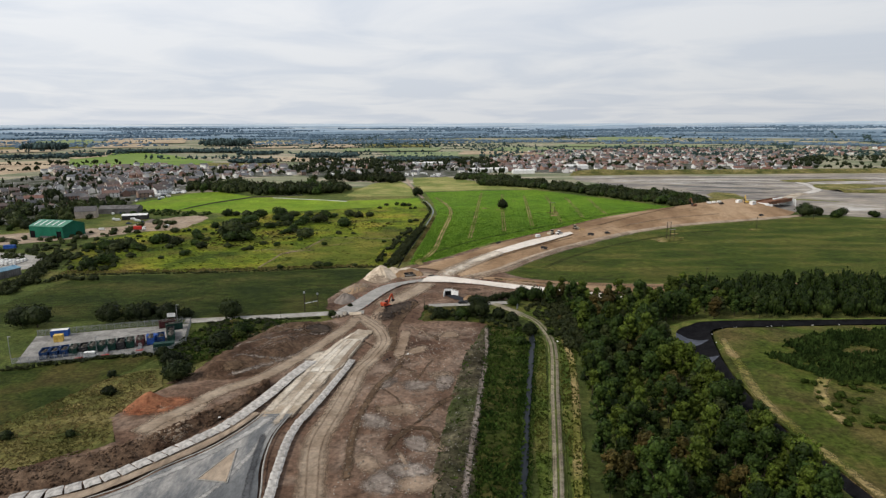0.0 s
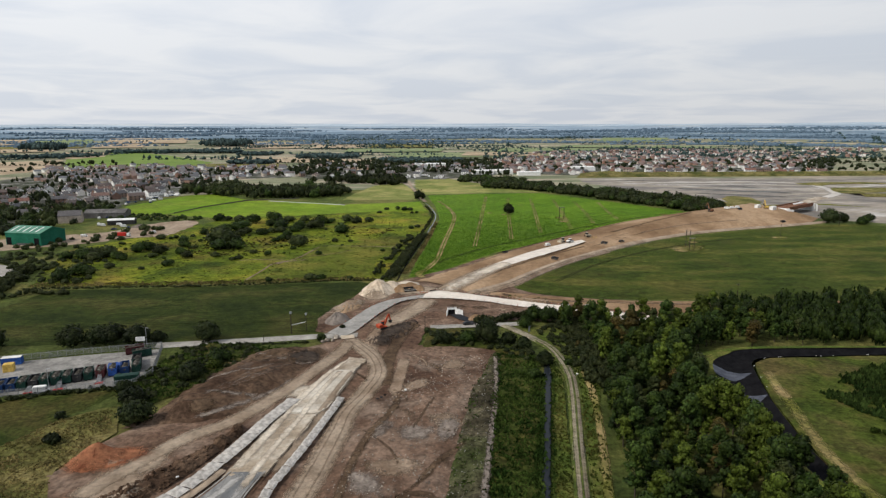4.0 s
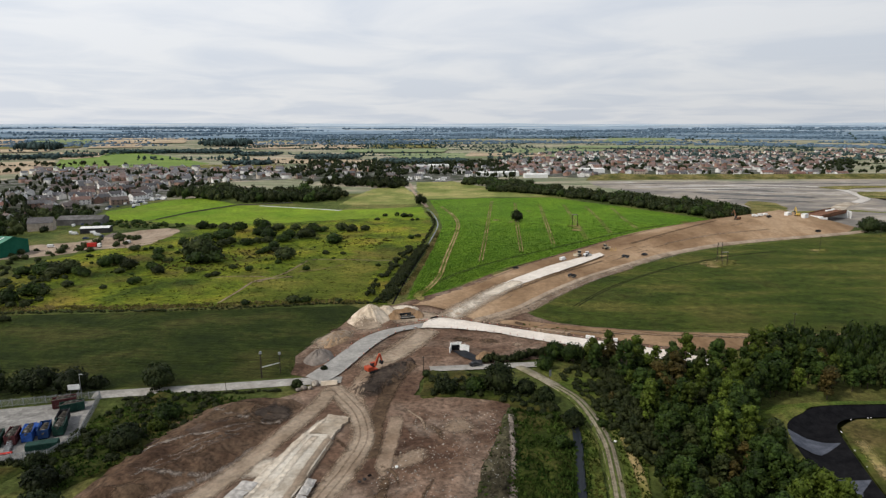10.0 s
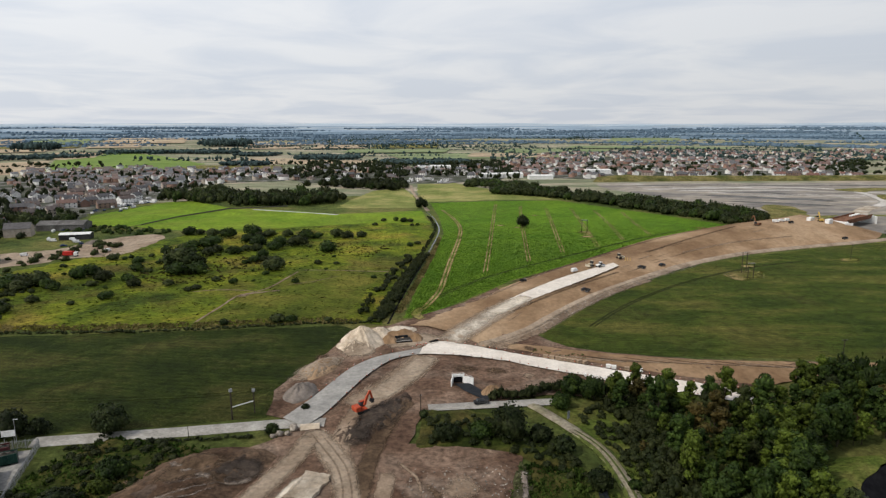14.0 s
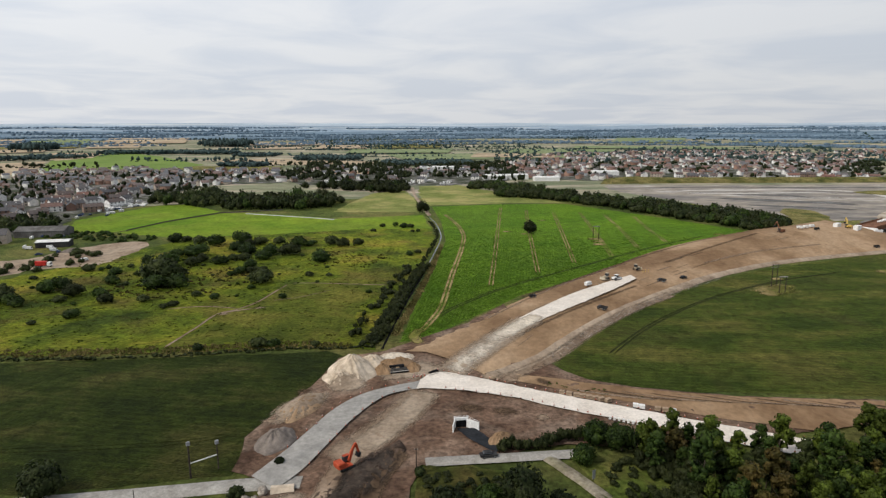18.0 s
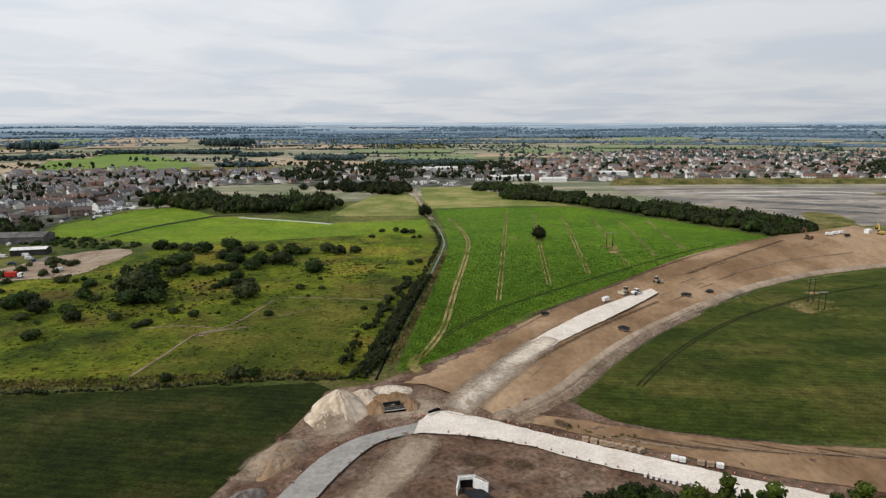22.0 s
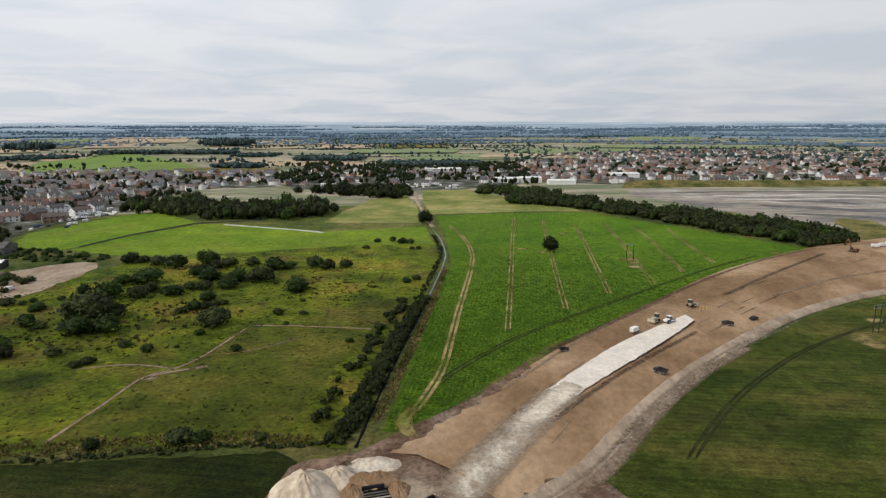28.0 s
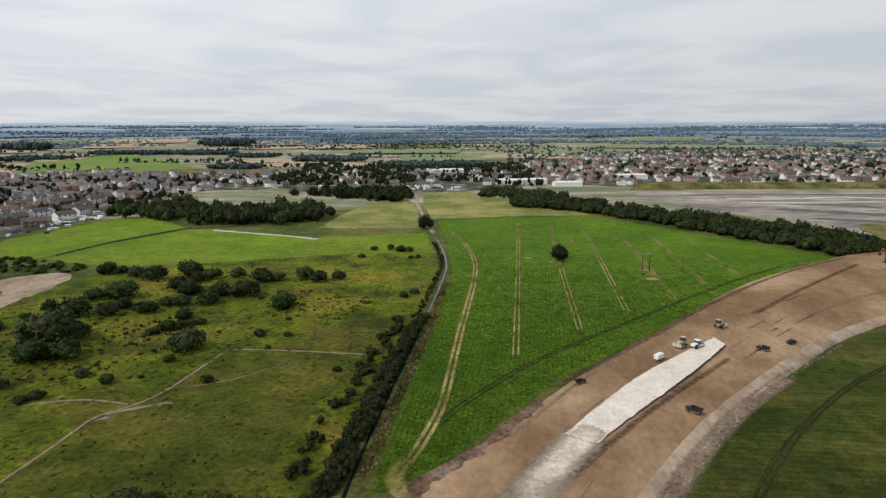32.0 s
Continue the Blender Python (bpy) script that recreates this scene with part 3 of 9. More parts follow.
def blot(name, x, y, rx, ry, turn, material, lift=0.06, label="", category="ground", power=1.0):
    """A thin round-edged spread lying on the ground."""
    V, A = [], []
    R_, S_ = 7, 20
    ca, sa = math.cos(radians(turn)), math.sin(radians(turn))
    for i in range(R_ + 1):
        for k in range(S_):
            r, a = i / R_, 2 * math.pi * k / S_
            w = r * (1 + 0.3 * noise.noise((math.cos(a) * 1.3 + x, math.sin(a) * 1.3 + y, 1)))
            u, v = rx * w * math.cos(a), ry * w * math.sin(a)
            px, py = x + u * ca - v * sa, y + u * sa + v * ca
            V.append((px, py, drop(px, py) + lift))
            A.append(min(1.0, (1 - r) * 1.5) * power)
    F = [(i * S_ + k, (i + 1) * S_ + k, (i + 1) * S_ + (k + 1) % S_, i * S_ + (k + 1) % S_) for i in range(R_) for k in range(S_)]
    return tagged(faded(mesh_of(name, V, F, [M[material]]), A), label, category, kind="structure")


def box(bm, x, y, z, sx, sy, sz, bevel=0.0, turn=0.0, tilt=0.0):
    """A box standing at (x, y, z) on its base centre, turned about the upright and tilted about its own y, in degrees."""
    m = pose(x, y, z, 0, tilt, turn) @ Matrix.Translation((0, 0, sz / 2)) @ Matrix.Diagonal((sx, sy, sz, 1))
    g = bmesh.ops.create_cube(bm, size=1, matrix=m)
    if bevel:
        es = list({e for v in g["verts"] for e in v.link_edges})
        bmesh.ops.bevel(bm, geom=es, offset=bevel, segments=1, affect="EDGES")
    return bm


def cyl(bm, x, y, z, r, h, r2=None, seg=10, axis="z"):
    m = Matrix.Translation((x, y, z))
    if axis == "y":
        m = m @ pose(0, 0, 0, 90, 0, 0)
    elif axis == "x":
        m = m @ pose(0, 0, 0, 0, 90, 0)
    else:
        m = m @ Matrix.Translation((0, 0, h / 2))
    bmesh.ops.create_cone(bm, cap_ends=True, segments=seg, radius1=r, radius2=r if r2 is None else r2, depth=h, matrix=m)
    return bm


def B():
    return bmesh.new()


def thing(name, label, category, group="", m=None, kind=""):
    ob = new(name)
    ob.empty_display_size = 0.3
    if m is not None:
        ob.matrix_world = m
    return tagged(ob, label, category, group, kind)

# ---- the open country ----
R = [0, 60, 120, 200, 320, 480, 700, 1000, 1400, 1900, 2400] + [2500 + 90 * i for i in range(25)]
SEG = 180
gv = [(0.0, 100.0, 0.0)]
for r in R[1:]:
    for k in range(SEG):
        a = 2 * math.pi * k / SEG
        x, y = r * math.sin(a), 100 + r * math.cos(a)
        gv.append((x, y, hill(x, y)))
gf = [(0, 1 + (k + 1) % SEG, 1 + k) for k in range(SEG)]
for i in range(len(R) - 2):
    a, b = 1 + i * SEG, 1 + (i + 1) * SEG
    for k in range(SEG):
        k2 = (k + 1) % SEG
        gf += [(a + k, a + k2, b + k2), (a + k, b + k2, b + k)]
# Ground zones by distance; the outer three take the colours with painted haze.
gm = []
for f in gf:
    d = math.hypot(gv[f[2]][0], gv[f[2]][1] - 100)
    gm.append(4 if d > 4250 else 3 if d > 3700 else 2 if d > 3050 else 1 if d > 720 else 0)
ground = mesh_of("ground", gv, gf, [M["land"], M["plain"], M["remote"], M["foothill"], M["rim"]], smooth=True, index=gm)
gb = bmesh.new()
gb.from_mesh(ground.data)
for f in gb.faces:
    if f.normal.z < 0:
        f.normal_flip()
gb.to_mesh(ground.data)
gb.free()
tagged(ground, "level grassy farmland running out to low hills painted with haze", "ground", kind="structure")

# ---- fields round the works ----
patch("field", [(-190, 322), (-119, 327.5), (-81, 331.5), (-40, 336), (-33, 332), (-37, 311), (-45, 289), (-49, 275), (-46, 260), (-47, 257), (-75, 252), (-103, 248), (-135, 246), (-200, 240)], 0.05, M["dark_field"],
      label="dark green weedy arable field beside the lane", category="field", edge=0.8)
patch("field", [(-14, 346), (-11, 385), (-3, 462), (4, 552), (0, 633), (-9, 728), (52, 744), (126, 750), (159, 703), (199, 644), (236, 583), (225, 577), (183, 541), (128, 485), (94, 459), (65, 434), (40, 410), (11, 370), (-6, 348)], 0.06, M["crop"],
      label="bright green leafy crop field with tramlines", category="field", edge=0.5)
patch("field", [(38, 319), (44, 329), (63, 355), (76, 372), (106, 405), (140, 434), (183, 463), (225, 481), (280, 505), (340, 515), (400, 480), (380, 330), (240, 300), (140, 299), (101, 301), (83, 302), (64, 305), (48, 311)], 0.06, M["right_field"],
      label="patchy green arable field below the embankment", category="field", edge=0.8)
patch("meadow", [(-205, 330), (-107, 334), (-53, 341), (-23, 338), (-18, 395), (-8, 480), (-4, 560), (-8, 610), (-60, 600), (-140, 575), (-185, 545), (-215, 470), (-240, 420)], 0.04, M["meadow"],
      label="rough green and yellow scrub meadow with tussocks", category="meadow", smooth=False, edge=2.0)
patch("meadow", [(-99, 342), (-96, 362), (-93, 380), (-87, 388), (-82, 399), (-78, 420), (-76, 430), (-60, 431), (-30, 428), (-33, 400), (-36, 370), (-38, 348), (-66, 346)], 0.06, M["near_meadow"], label="close-cropped olive green meadow inside the footpath", category="meadow", edge=3.5)
patch("pasture", [(-8, 600), (-16, 672), (-93, 649), (-112, 660), (-178, 686), (-200, 683), (-229, 631), (-244, 580), (-190, 560), (-130, 572), (-60, 598)], 0.07, M["pasture"],
      label="short bright green grazed pasture", category="pasture", edge=1.5)
patch("pasture", [(-202, 686), (-231, 632), (-248, 578), (-290, 592), (-310, 640), (-298, 690), (-285, 735), (-262, 748), (-213, 702)], 0.07, M["pasture"],
      label="grazed pasture beside the terraced houses", category="pasture", edge=1.5)
patch("pasture", [(-100, 690), (-20, 690), (-30, 800), (-45, 880), (-80, 850), (-95, 760)], 0.06, M["paddock"], label="pale rough grass paddock beyond the wood", category="pasture", edge=2)
patch("pasture", [(-14, 735), (52, 752), (128, 758), (90, 820), (50, 890), (20, 950), (-30, 930), (-26, 830)], 0.06, M["paddock"], label="dry yellowish grass paddock behind the crop", category="pasture", edge=2)
patch("meadow", [(-146, 191), (-131, 197), (-95, 206), (-104, 185), (-112, 168), (-119, 152), (-180, 140), (-190, 185)], 0.05, M["lawn"], label="mown green grass below the skip yard", category="meadow", edge=0.8)
patch("meadow", [(-118, 154), (-112, 168), (-104, 186), (-92, 195), (-84, 178), (-90, 160), (-82, 145), (-90, 137), (-106, 131), (-150, 125), (-150, 140)], 0.07, M["dry"], 2.5, 0.35, label="tall dry yellow grass beside the works", category="meadow", edge=1.0)
patch("meadow", [(92.6, 104), (91.8, 118), (90.3, 138), (90.5, 150), (91, 160), (92.8, 172), (96, 188), (99, 199), (101.6, 208), (105, 216.4), (112, 220.4), (134, 221.4), (159, 222.4), (190, 222.4), (260, 221), (260, 100)], 3.1, M["isle"], label="rough grass island inside the lined channel", category="meadow", edge=0.3)

# ---- bare earth of the road works ----
patch("earthworks", [(-34, 330), (-19, 336), (-10, 345), (12, 368), (30, 395), (34, 372), (25, 350), (40, 322), (48, 311), (66, 304), (90, 299), (132, 296), (128, 288), (96, 276), (62, 268), (34, 271), (24, 268), (12, 262), (-3, 261), (-6, 243), (22, 238), (20, 215), (12, 200), (5, 160), (0, 112), (-100, 112), (-102, 128), (-92, 138), (-82, 146), (-90, 158), (-84, 176), (-70, 200), (-60, 218), (-50, 238), (-40, 246), (-36, 252), (-47, 259), (-49, 274), (-45, 289), (-37, 311)],
      0.1, M["earth"], 2.2, 0.35, 0.22, 0.8, label="brown stripped subsoil of the road works, rutted by wheels", category="earthworks")
patch("earthworks", [(-84, 181), (-79, 190), (-76, 205), (-73, 218), (-66, 235), (-54, 241), (-44, 241), (-38, 236), (-43, 220), (-50, 201), (-58, 186), (-68, 183)], 0.2, M["spoil"], 1.1, 1.7, 0.26, 0.8, swell=2.0, fall=8.0, label="humped brown spoil bank with tracks across it", category="spoil bank")
patch("earthworks", [(-22, 119), (-25, 151), (-22, 176), (-13, 200), (-6, 232), (21, 234), (12, 202), (4, 155), (-1, 112), (-22, 112)], 0.25, M["earth"], 1.6, 0.7, 0.3, 0.7, swell=0.4, fall=4.0, label="churned brown subsoil plot scattered with stones", category="earthworks")
patch("rubble_bank", [(-2, 112), (3, 155), (11, 202), (21, 234), (23, 228), (15, 170), (8, 112)], 0.25, M["rubble"], 1.0, 1.3, 0.35, 0.6, swell=0.6, fall=2.5, label="bank of grey rubble and weeds along the plot", category="rubble")
patch("weed_bank", [(8, 112), (14, 170), (22, 232), (35, 230), (31, 190), (22, 139), (17, 112)], 0.15, M["lawn"], 1.4, 0.9, 0.3, 0.6, swell=0.4, fall=2.5, label="steep weedy green bank beside the ditch", category="bank")
patch("weed_bank", [(22, 112), (27, 153), (35, 200), (37, 230), (41, 232), (41, 212), (34, 170), (25, 112)], 0.1, M["verge_grass"], 1.6, 0.5, 0.3, 0.5, label="grass verge between the ditch and the track", category="bank")
patch("weed_bank", [(29, 112), (38, 170), (45, 210), (43, 235), (34, 262), (60, 262), (56, 226), (47, 190), (40, 153), (33, 112)], 0.1, M["verge_grass"], 1.8, 0.5, 0.3, 0.5, label="grass verge at the edge of the wood", category="bank")
patch("weed_bank", [(-5, 240), (-3, 260), (7, 261), (17, 258), (26, 246), (34, 236), (36, 228), (24, 233), (18, 239), (6, 241)], 0.12, M["lawn"], 1.4, 0.6, 0.3, 0.6, swell=0.6, fall=3.0, label="weedy green corner beside the old lane", category="bank")
patch("dug_earth", [(-26, 247), (-22, 257), (-17, 264), (-9, 273), (-7, 268), (-12, 256), (-17, 242), (-24, 242)], 0.3, M["dark_earth"], 0.9, 1.3, 0.35, 0.5, swell=0.7, fall=3.0, label="freshly dug dark earth round the excavator", category="earthworks")
patch("dug_earth", [(-72, 213), (-60, 228), (-50, 236), (-44, 236), (-50, 222), (-60, 214)], 1.0, M["dark_earth"], 1.2, 1.0, 0.25, 1.5, swell=1.6, fall=5.0, label="dark damp spoil at the top of the bank", category="earthworks")
patch("weed_bank", [(-98, 205), (-92, 232), (-84, 246), (-66, 243), (-56, 238), (-62, 222), (-74, 208), (-86, 190), (-93, 196)], 0.1, M["lawn"], 1.6, 0.6, 0.3, 0.8, swell=0.5, fall=3.0, label="scrubby verge between the yard and the spoil", category="bank")

patch("earthworks", [(24, 316), (33, 313), (50, 307), (66, 302.5), (92, 298), (134, 295), (230, 297), (228, 288), (130, 286), (104, 277), (80, 284), (56, 295), (36, 304.5), (22, 311)], 0.3, M["tan_earth"], 2.2, 0.25, 0.2, 0.7, label="smooth tan strip of graded earth beside the field", category="earthworks")

# the graded embankment up to the bridge
loft("embankment", [[(-14, 336, 0.1), (12, 367, 0.1), (49, 415, 0.1), (98, 469, 0.1), (156, 529, 0.2), (236, 588, 0.3), (284, 612, 0.5), (305, 610, 1)],
                    [(-4, 334, 0.7), (18, 362, 0.7), (52, 408, 0.9), (112, 462, 1.5), (170, 512, 3.8), (232, 556, 5.8), (282, 586, 6.9), (297, 596, 7)],
                    [(6, 326, 0.8), (26, 352, 0.8), (62, 398, 1.0), (128, 462, 1.4), (180, 500, 3.6), (242, 540, 6), (290, 556, 7), (306, 570, 7)],
                    [(17, 313, 0.3), (40, 335, 0.3), (76.5, 381, 0.35), (120, 421.5, 0.3), (163, 454.5, 0.3), (230, 491, 0.3), (301, 517.5, 0.3), (330, 545, 0.4)]],
     3.0, M["tan_earth"], "smooth graded brown embankment rising to the bridge", "embankment", rough=0.15)

# ---- roads and tracks ----
ribbon("haul_road", [(17.5, 312.8), (21, 315.4), (26, 319.6), (37, 330), (56.4, 356.2), (80.2, 384.2), (110, 413.2), (146.6, 445.2), (192.5, 474.3), (233.4, 491.3), (289, 510.3), (325, 525.4)], 4.8, 0.85, M["dust"], 0.7, label="pale dusty haul road along the embankment foot", category="track")
loft("stone_road", [[(33.5, 371, 1.12), (44, 384.5, 1.3), (63.5, 407.5, 1.6), (81, 424, 1.75), (101, 442, 1.92)], [(41, 366.5, 1.12), (51, 378, 1.3), (74.5, 403, 1.6), (88, 418, 1.75), (102, 434.5, 1.92)]], 2.0, M["white"], "fresh white limestone road base, sharply cut", "road base", edge=0.3)
loft("side_road", [[(-5, 310, 0.75), (1, 316, 0.75), (14, 311, 0.75), (31, 302, 0.75), (52, 292, 0.75), (71, 283, 0.75), (97, 272, 0.7)], [(-6, 303, 0.75), (3, 303, 0.75), (21, 298, 0.75), (36, 290, 0.75), (53, 282, 0.75), (66, 275, 0.75), (92, 264, 0.7)]], 2.0, M["white"], "white limestone side road lined with cones", "road", edge=0.4)
loft("access_road", [[(-5, 309, 0.8), (-20, 301, 0.8), (-28, 291, 0.8), (-33, 278, 0.8), (-37, 267, 0.75), (-42, 256, 0.6)], [(-6, 303, 0.8), (-15, 298, 0.8), (-22, 285, 0.8), (-27, 270, 0.8), (-31, 258, 0.75), (-35, 251, 0.6)]], 2.0, M["grey_road"], "grey planed access road curving down to the lane", "road")
ribbon("lane", [(-103, 243.6), (-101, 244), (-67, 249), (-43, 253), (-30, 254)], 4.6, 0.4, M["concrete"], 0.3, label="narrow pale country lane", category="lane", wobble=0.1)
ribbon("lane", [(-2, 262), (7, 263), (17, 264), (30, 265.4), (37, 266)], 3.3, 0.72, M["concrete"], 0.3, label="stub of the old pale lane by the culvert", category="lane", wobble=0.1)
ribbon("farm_track", [(22, 100), (27, 119), (36, 168), (42, 200), (44, 218), (42, 238), (36, 251), (28, 264)], 2.6, 0.7, M["gravel_track"], 0.4, label="rutted gravel farm track along the wood", category="track")
slab("stone_road", [(-48.8, 156), (-46.6, 168), (-44.4, 180), (-42.8, 187)], [(-39.2, 157), (-37, 168), (-34.4, 178), (-33, 187)], 0.95, 0.7, M["lime"], "tan crushed stone road base, lower course")
slab("stone_road", [(-42.8, 187.5), (-41.2, 195), (-39.2, 203), (-34.4, 218)], [(-32.6, 187.2), (-30.2, 192), (-28.8, 201), (-26.2, 217.4)], 1.2, 0.9, M["lime_top"], "pale crushed stone road base, upper course")
slab("stone_road", [(-32.8, 218.8), (-31, 224), (-29.5, 229)], [(-26.4, 217.8), (-25, 222), (-23.6, 227.5)], 1.0, 0.9, M["lime"], "broken tan stone course at the end of the base", edge=0.6, rough=0.2)
loft("new_road", [[(-100, 100, 1.0), (-84, 112, 1.0), (-70, 122, 1.0), (-64, 130, 1.0), (-56, 139, 1.0), (-51, 148, 1.0), (-47, 158, 1.0)], [(-34, 100, 1.0), (-37, 112, 1.0), (-39, 122, 1.0), (-41, 130, 1.0), (-42, 139, 1.0), (-42, 148, 1.0), (-40, 158, 1.0)]], 2.0, M["tarmac"], "new dark tarmac road junction, dusted pale", "road")

# ---- heaps ----
def heap(name, x, y, rx, ry, h, material, label, turn=0.0, power=1.3, seed=1):
    rings, seg = 18, 56
    v = [(0, 0, h)]
    for i in range(1, rings + 1):
        r = i / rings
        for k in range(seg):
            a = 2 * math.pi * k / seg
            w = 1 + 0.22 * noise.noise((math.cos(a) * 1.4 + seed, math.sin(a) * 1.4, r * 0.8))
            z = h * max(0.0, 1 - r ** 1.45) ** power * (1 + 0.12 * noise.noise((math.cos(a) * 3, math.sin(a) * 3 + seed, r * 4)))
            z += (0.07 * h + 0.1) * noise.noise((math.cos(a) * 5, math.sin(a) * 5 + seed, r * 1.2)) * r * (1.1 - r) * 4 + 0.3 * noise.noise((math.cos(a) * r * 6, math.sin(a) * r * 6, seed))
            v.append((rx * r * w * math.cos(a), ry * r * w * math.sin(a), z if i < rings else -0.2))
    f = [(0, 1 + k, 1 + (k + 1) % seg) for k in range(seg)]
    for i in range(rings - 1):
        a, b = 1 + i * seg, 1 + (i + 1) * seg
        for k in range(seg):
            k2 = (k + 1) % seg
            f += [(a + k, b + k, b + k2), (a + k, b + k2, a + k2)]
    ob = mesh_of(name, v, f, [material], smooth=True)
    ob.matrix_world = pose(x, y, 0.3, 0, 0, turn)
    return tagged(ob, label, "heap")


heap("limestone_heap", -27.5, 317, 8.2, 10, 6.0, M["sand"], "tall pale heap of limestone dust on the earthworks", 20, 1.25, 1)
heap("limestone_heap", -30.5, 311.5, 5.5, 6.5, 3.0, M["sand"], "pale tipped heap of limestone beside a taller one", 60, 1.1, 11)
heap("limestone_heap", -22, 323, 7, 6, 3.6, M["sand"], "pale limestone heap tipped behind the tall one", 30, 1.2, 12)
heap("limestone_heap", -15, 329, 7, 4.5, 1.8, M["sand"], "low spread pale limestone heap beside the culvert", 15, 1.0, 4)
heap("gravel_heap", -40.8, 272, 5.2, 6.6, 3.2, M["gravel"], "smooth grey gravel heap beside the access road", -20, 1.0, 2)
heap("gravel_heap", -38, 292, 5.0, 10.0, 2.4, M["tan_earth"], "long brown spoil heap beside the field", -20, 0.9, 6)
heap("sand_heap", -82, 165, 7.0, 5.0, 4.2, M["red_sand"], "low heap of red sand on dusty ground", 25, 1.7, 3)
heap("spoil_heap", -16, 322, 5.5, 4.5, 2.2, M["tan_earth"], "bank of brown earth round the culvert mouth", 0, 0.8, 5)

# rubble bund beside the junction
b_out = [(-124, 130), (-102, 132), (-91, 135), (-76, 146), (-63, 162), (-57, 172), (-52.5, 182)]
b_in = [(-118, 120), (-95, 122), (-82, 126), (-71, 136), (-60, 153), (-55, 164), (-50.5, 177)]


def between(k, h):
    return [(a[0] + (b[0] - a[0]) * k, a[1] + (b[1] - a[1]) * k, h) for a, b in zip(b_out, b_in)]


loft("rubble_bund", [between(0, 0.2), between(0.12, 1.0), between(0.25, 1.8), between(0.38, 1.5), between(0.5, 2.2), between(0.62, 2.0), between(0.75, 1.7), between(0.88, 1.1), between(1, 0.4)], 0.9, M["spoil"],
     "dark rough bund of dug earth and stones", "bund", rough=1.1)

# ---- water ----
ribbon("ditch", [(15, 100), (19, 119), (25, 153), (28.5, 171), (33, 195), (36.5, 214), (37.5, 222)], 1.9, 0.66, M["water"], 0.1, label="narrow dark water ditch in a weedy cut", category="ditch", wobble=0.3)
# Flat black strip in place of the shade down in the ditch.
ribbon("ditch", [(-20, 338), (-16, 385), (-9, 450)], 0.8, 0.1, M["liner"], 0.2, label="ditch under the hedge, its shade painted as a black strip", category="ditch", wobble=0.3)
ribbon("ditch", [(-9, 450), (-3, 512), (0, 550), (0, 580), (-5, 630), (-12, 664)], 0.7, 0.1, M["ditch_shine"], 0.2, label="straight narrow ditch between the fields", category="ditch", wobble=0.3)
ribbon("farm_track", [(-10, 668), (-17, 720), (-25, 780), (-32, 840), (-38, 917)], 3.5, 0.2, M["dust"], 0.2, label="straight earth track beyond the lone ditch tree", category="track")

# the lined channel on its raised bank
po = [(190, 230), (162, 229.5), (136, 230), (111, 229), (99.5, 224.5), (90.5, 216), (87, 206), (85.6, 194), (84.4, 176), (84.4, 162), (84.8, 150), (85.4, 138), (86.8, 116), (87.6, 104)]
pi_ = [(190, 223), (159, 223), (134, 222), (112, 221), (104.5, 217), (101, 208), (98.4, 199), (95.4, 188), (92.2, 172), (90.4, 160), (89.9, 150), (89.7, 138), (91.2, 118), (92, 104)]
mid = [((a[0] + b[0]) / 2, (a[1] + b[1]) / 2) for a, b in zip(po, pi_)]
loft("lined_channel", [[(*p, 3.2) for p in po], [(*((np.array(p) * 0.65 + np.array(q) * 0.35).tolist()), 1.6) for p, q in zip(po, pi_)], [(*((np.array(p) * 0.35 + np.array(q) * 0.65).tolist()), 1.6) for p, q in zip(po, pi_)], [(*q, 3.2) for q in pi_]],
     2.0, M["liner"], "curving channel lined with black plastic sheet", "channel")
loft("channel_bank", [[(210, 240, 0), (162, 238, 0), (111, 237, 0), (92, 232, 0), (83, 219, 0), (81, 195, 0), (80.5, 160, 0), (81, 135, 0), (83, 104, 0)], [(210, 232.5, 3.2), (162, 231, 3.2), (111, 231, 3.2), (98, 226.5, 3.2), (89, 217, 3.2), (84.6, 195, 3.2), (83.4, 160, 3.2), (84.4, 136, 3.2), (86.4, 104, 3.2)], [(210, 229.5, 3.25), (162, 229.3, 3.25), (111, 228.8, 3.25), (99.7, 224.2, 3.25), (90.8, 215.8, 3.25), (85.9, 194.5, 3.25), (84.7, 160, 3.25), (85.7, 136, 3.25), (87.9, 104, 3.25)]],
     2.0, M["verge_grass"], "rough grass bank round the lined channel", "bank")

# ---- dust, ruts and stains of the works ----
settle()
HAUL = [(-25, 108), (-28, 126), (-30, 143), (-28, 160), (-26, 177), (-25, 189), (-21.5, 201), (-18.6, 216), (-21.5, 230), (-28, 242), (-33, 250)]
smear("site_track", HAUL, 9.5, "dust_thin", 0.08, 1.5, "winding dusty site track, worn pale by wheels")
smear("site_track", HAUL, 7.5, "tan_thin", 0.12, 1.5, "pale worn middle of the site track")
smear("site_track", [(-21.5, 228), (-24, 246), (-20, 266), (-8, 286), (-4, 300)], 7, "dust_thin", 0.08, 1.5, "dusty site track past the excavator")
SPOIL = [(-79, 148), (-73, 160), (-64, 176), (-56, 183.5), (-47.5, 199.5), (-40.5, 217), (-34, 236), (-32, 247)]
smear("site_track", SPOIL, 8, "dust_thin", 0.1, 1.5, "dusty site track between bund and spoil bank")
smear("site_track", SPOIL, 6.5, "tan_thin", 0.14, 1.5, "pale worn middle of the site track")
smear("site_track", [(-12.5, 200), (-11.5, 214), (-10.5, 230)], 5.5, "dust_thin", 0.1, 1.5, "short pale track over the plot")
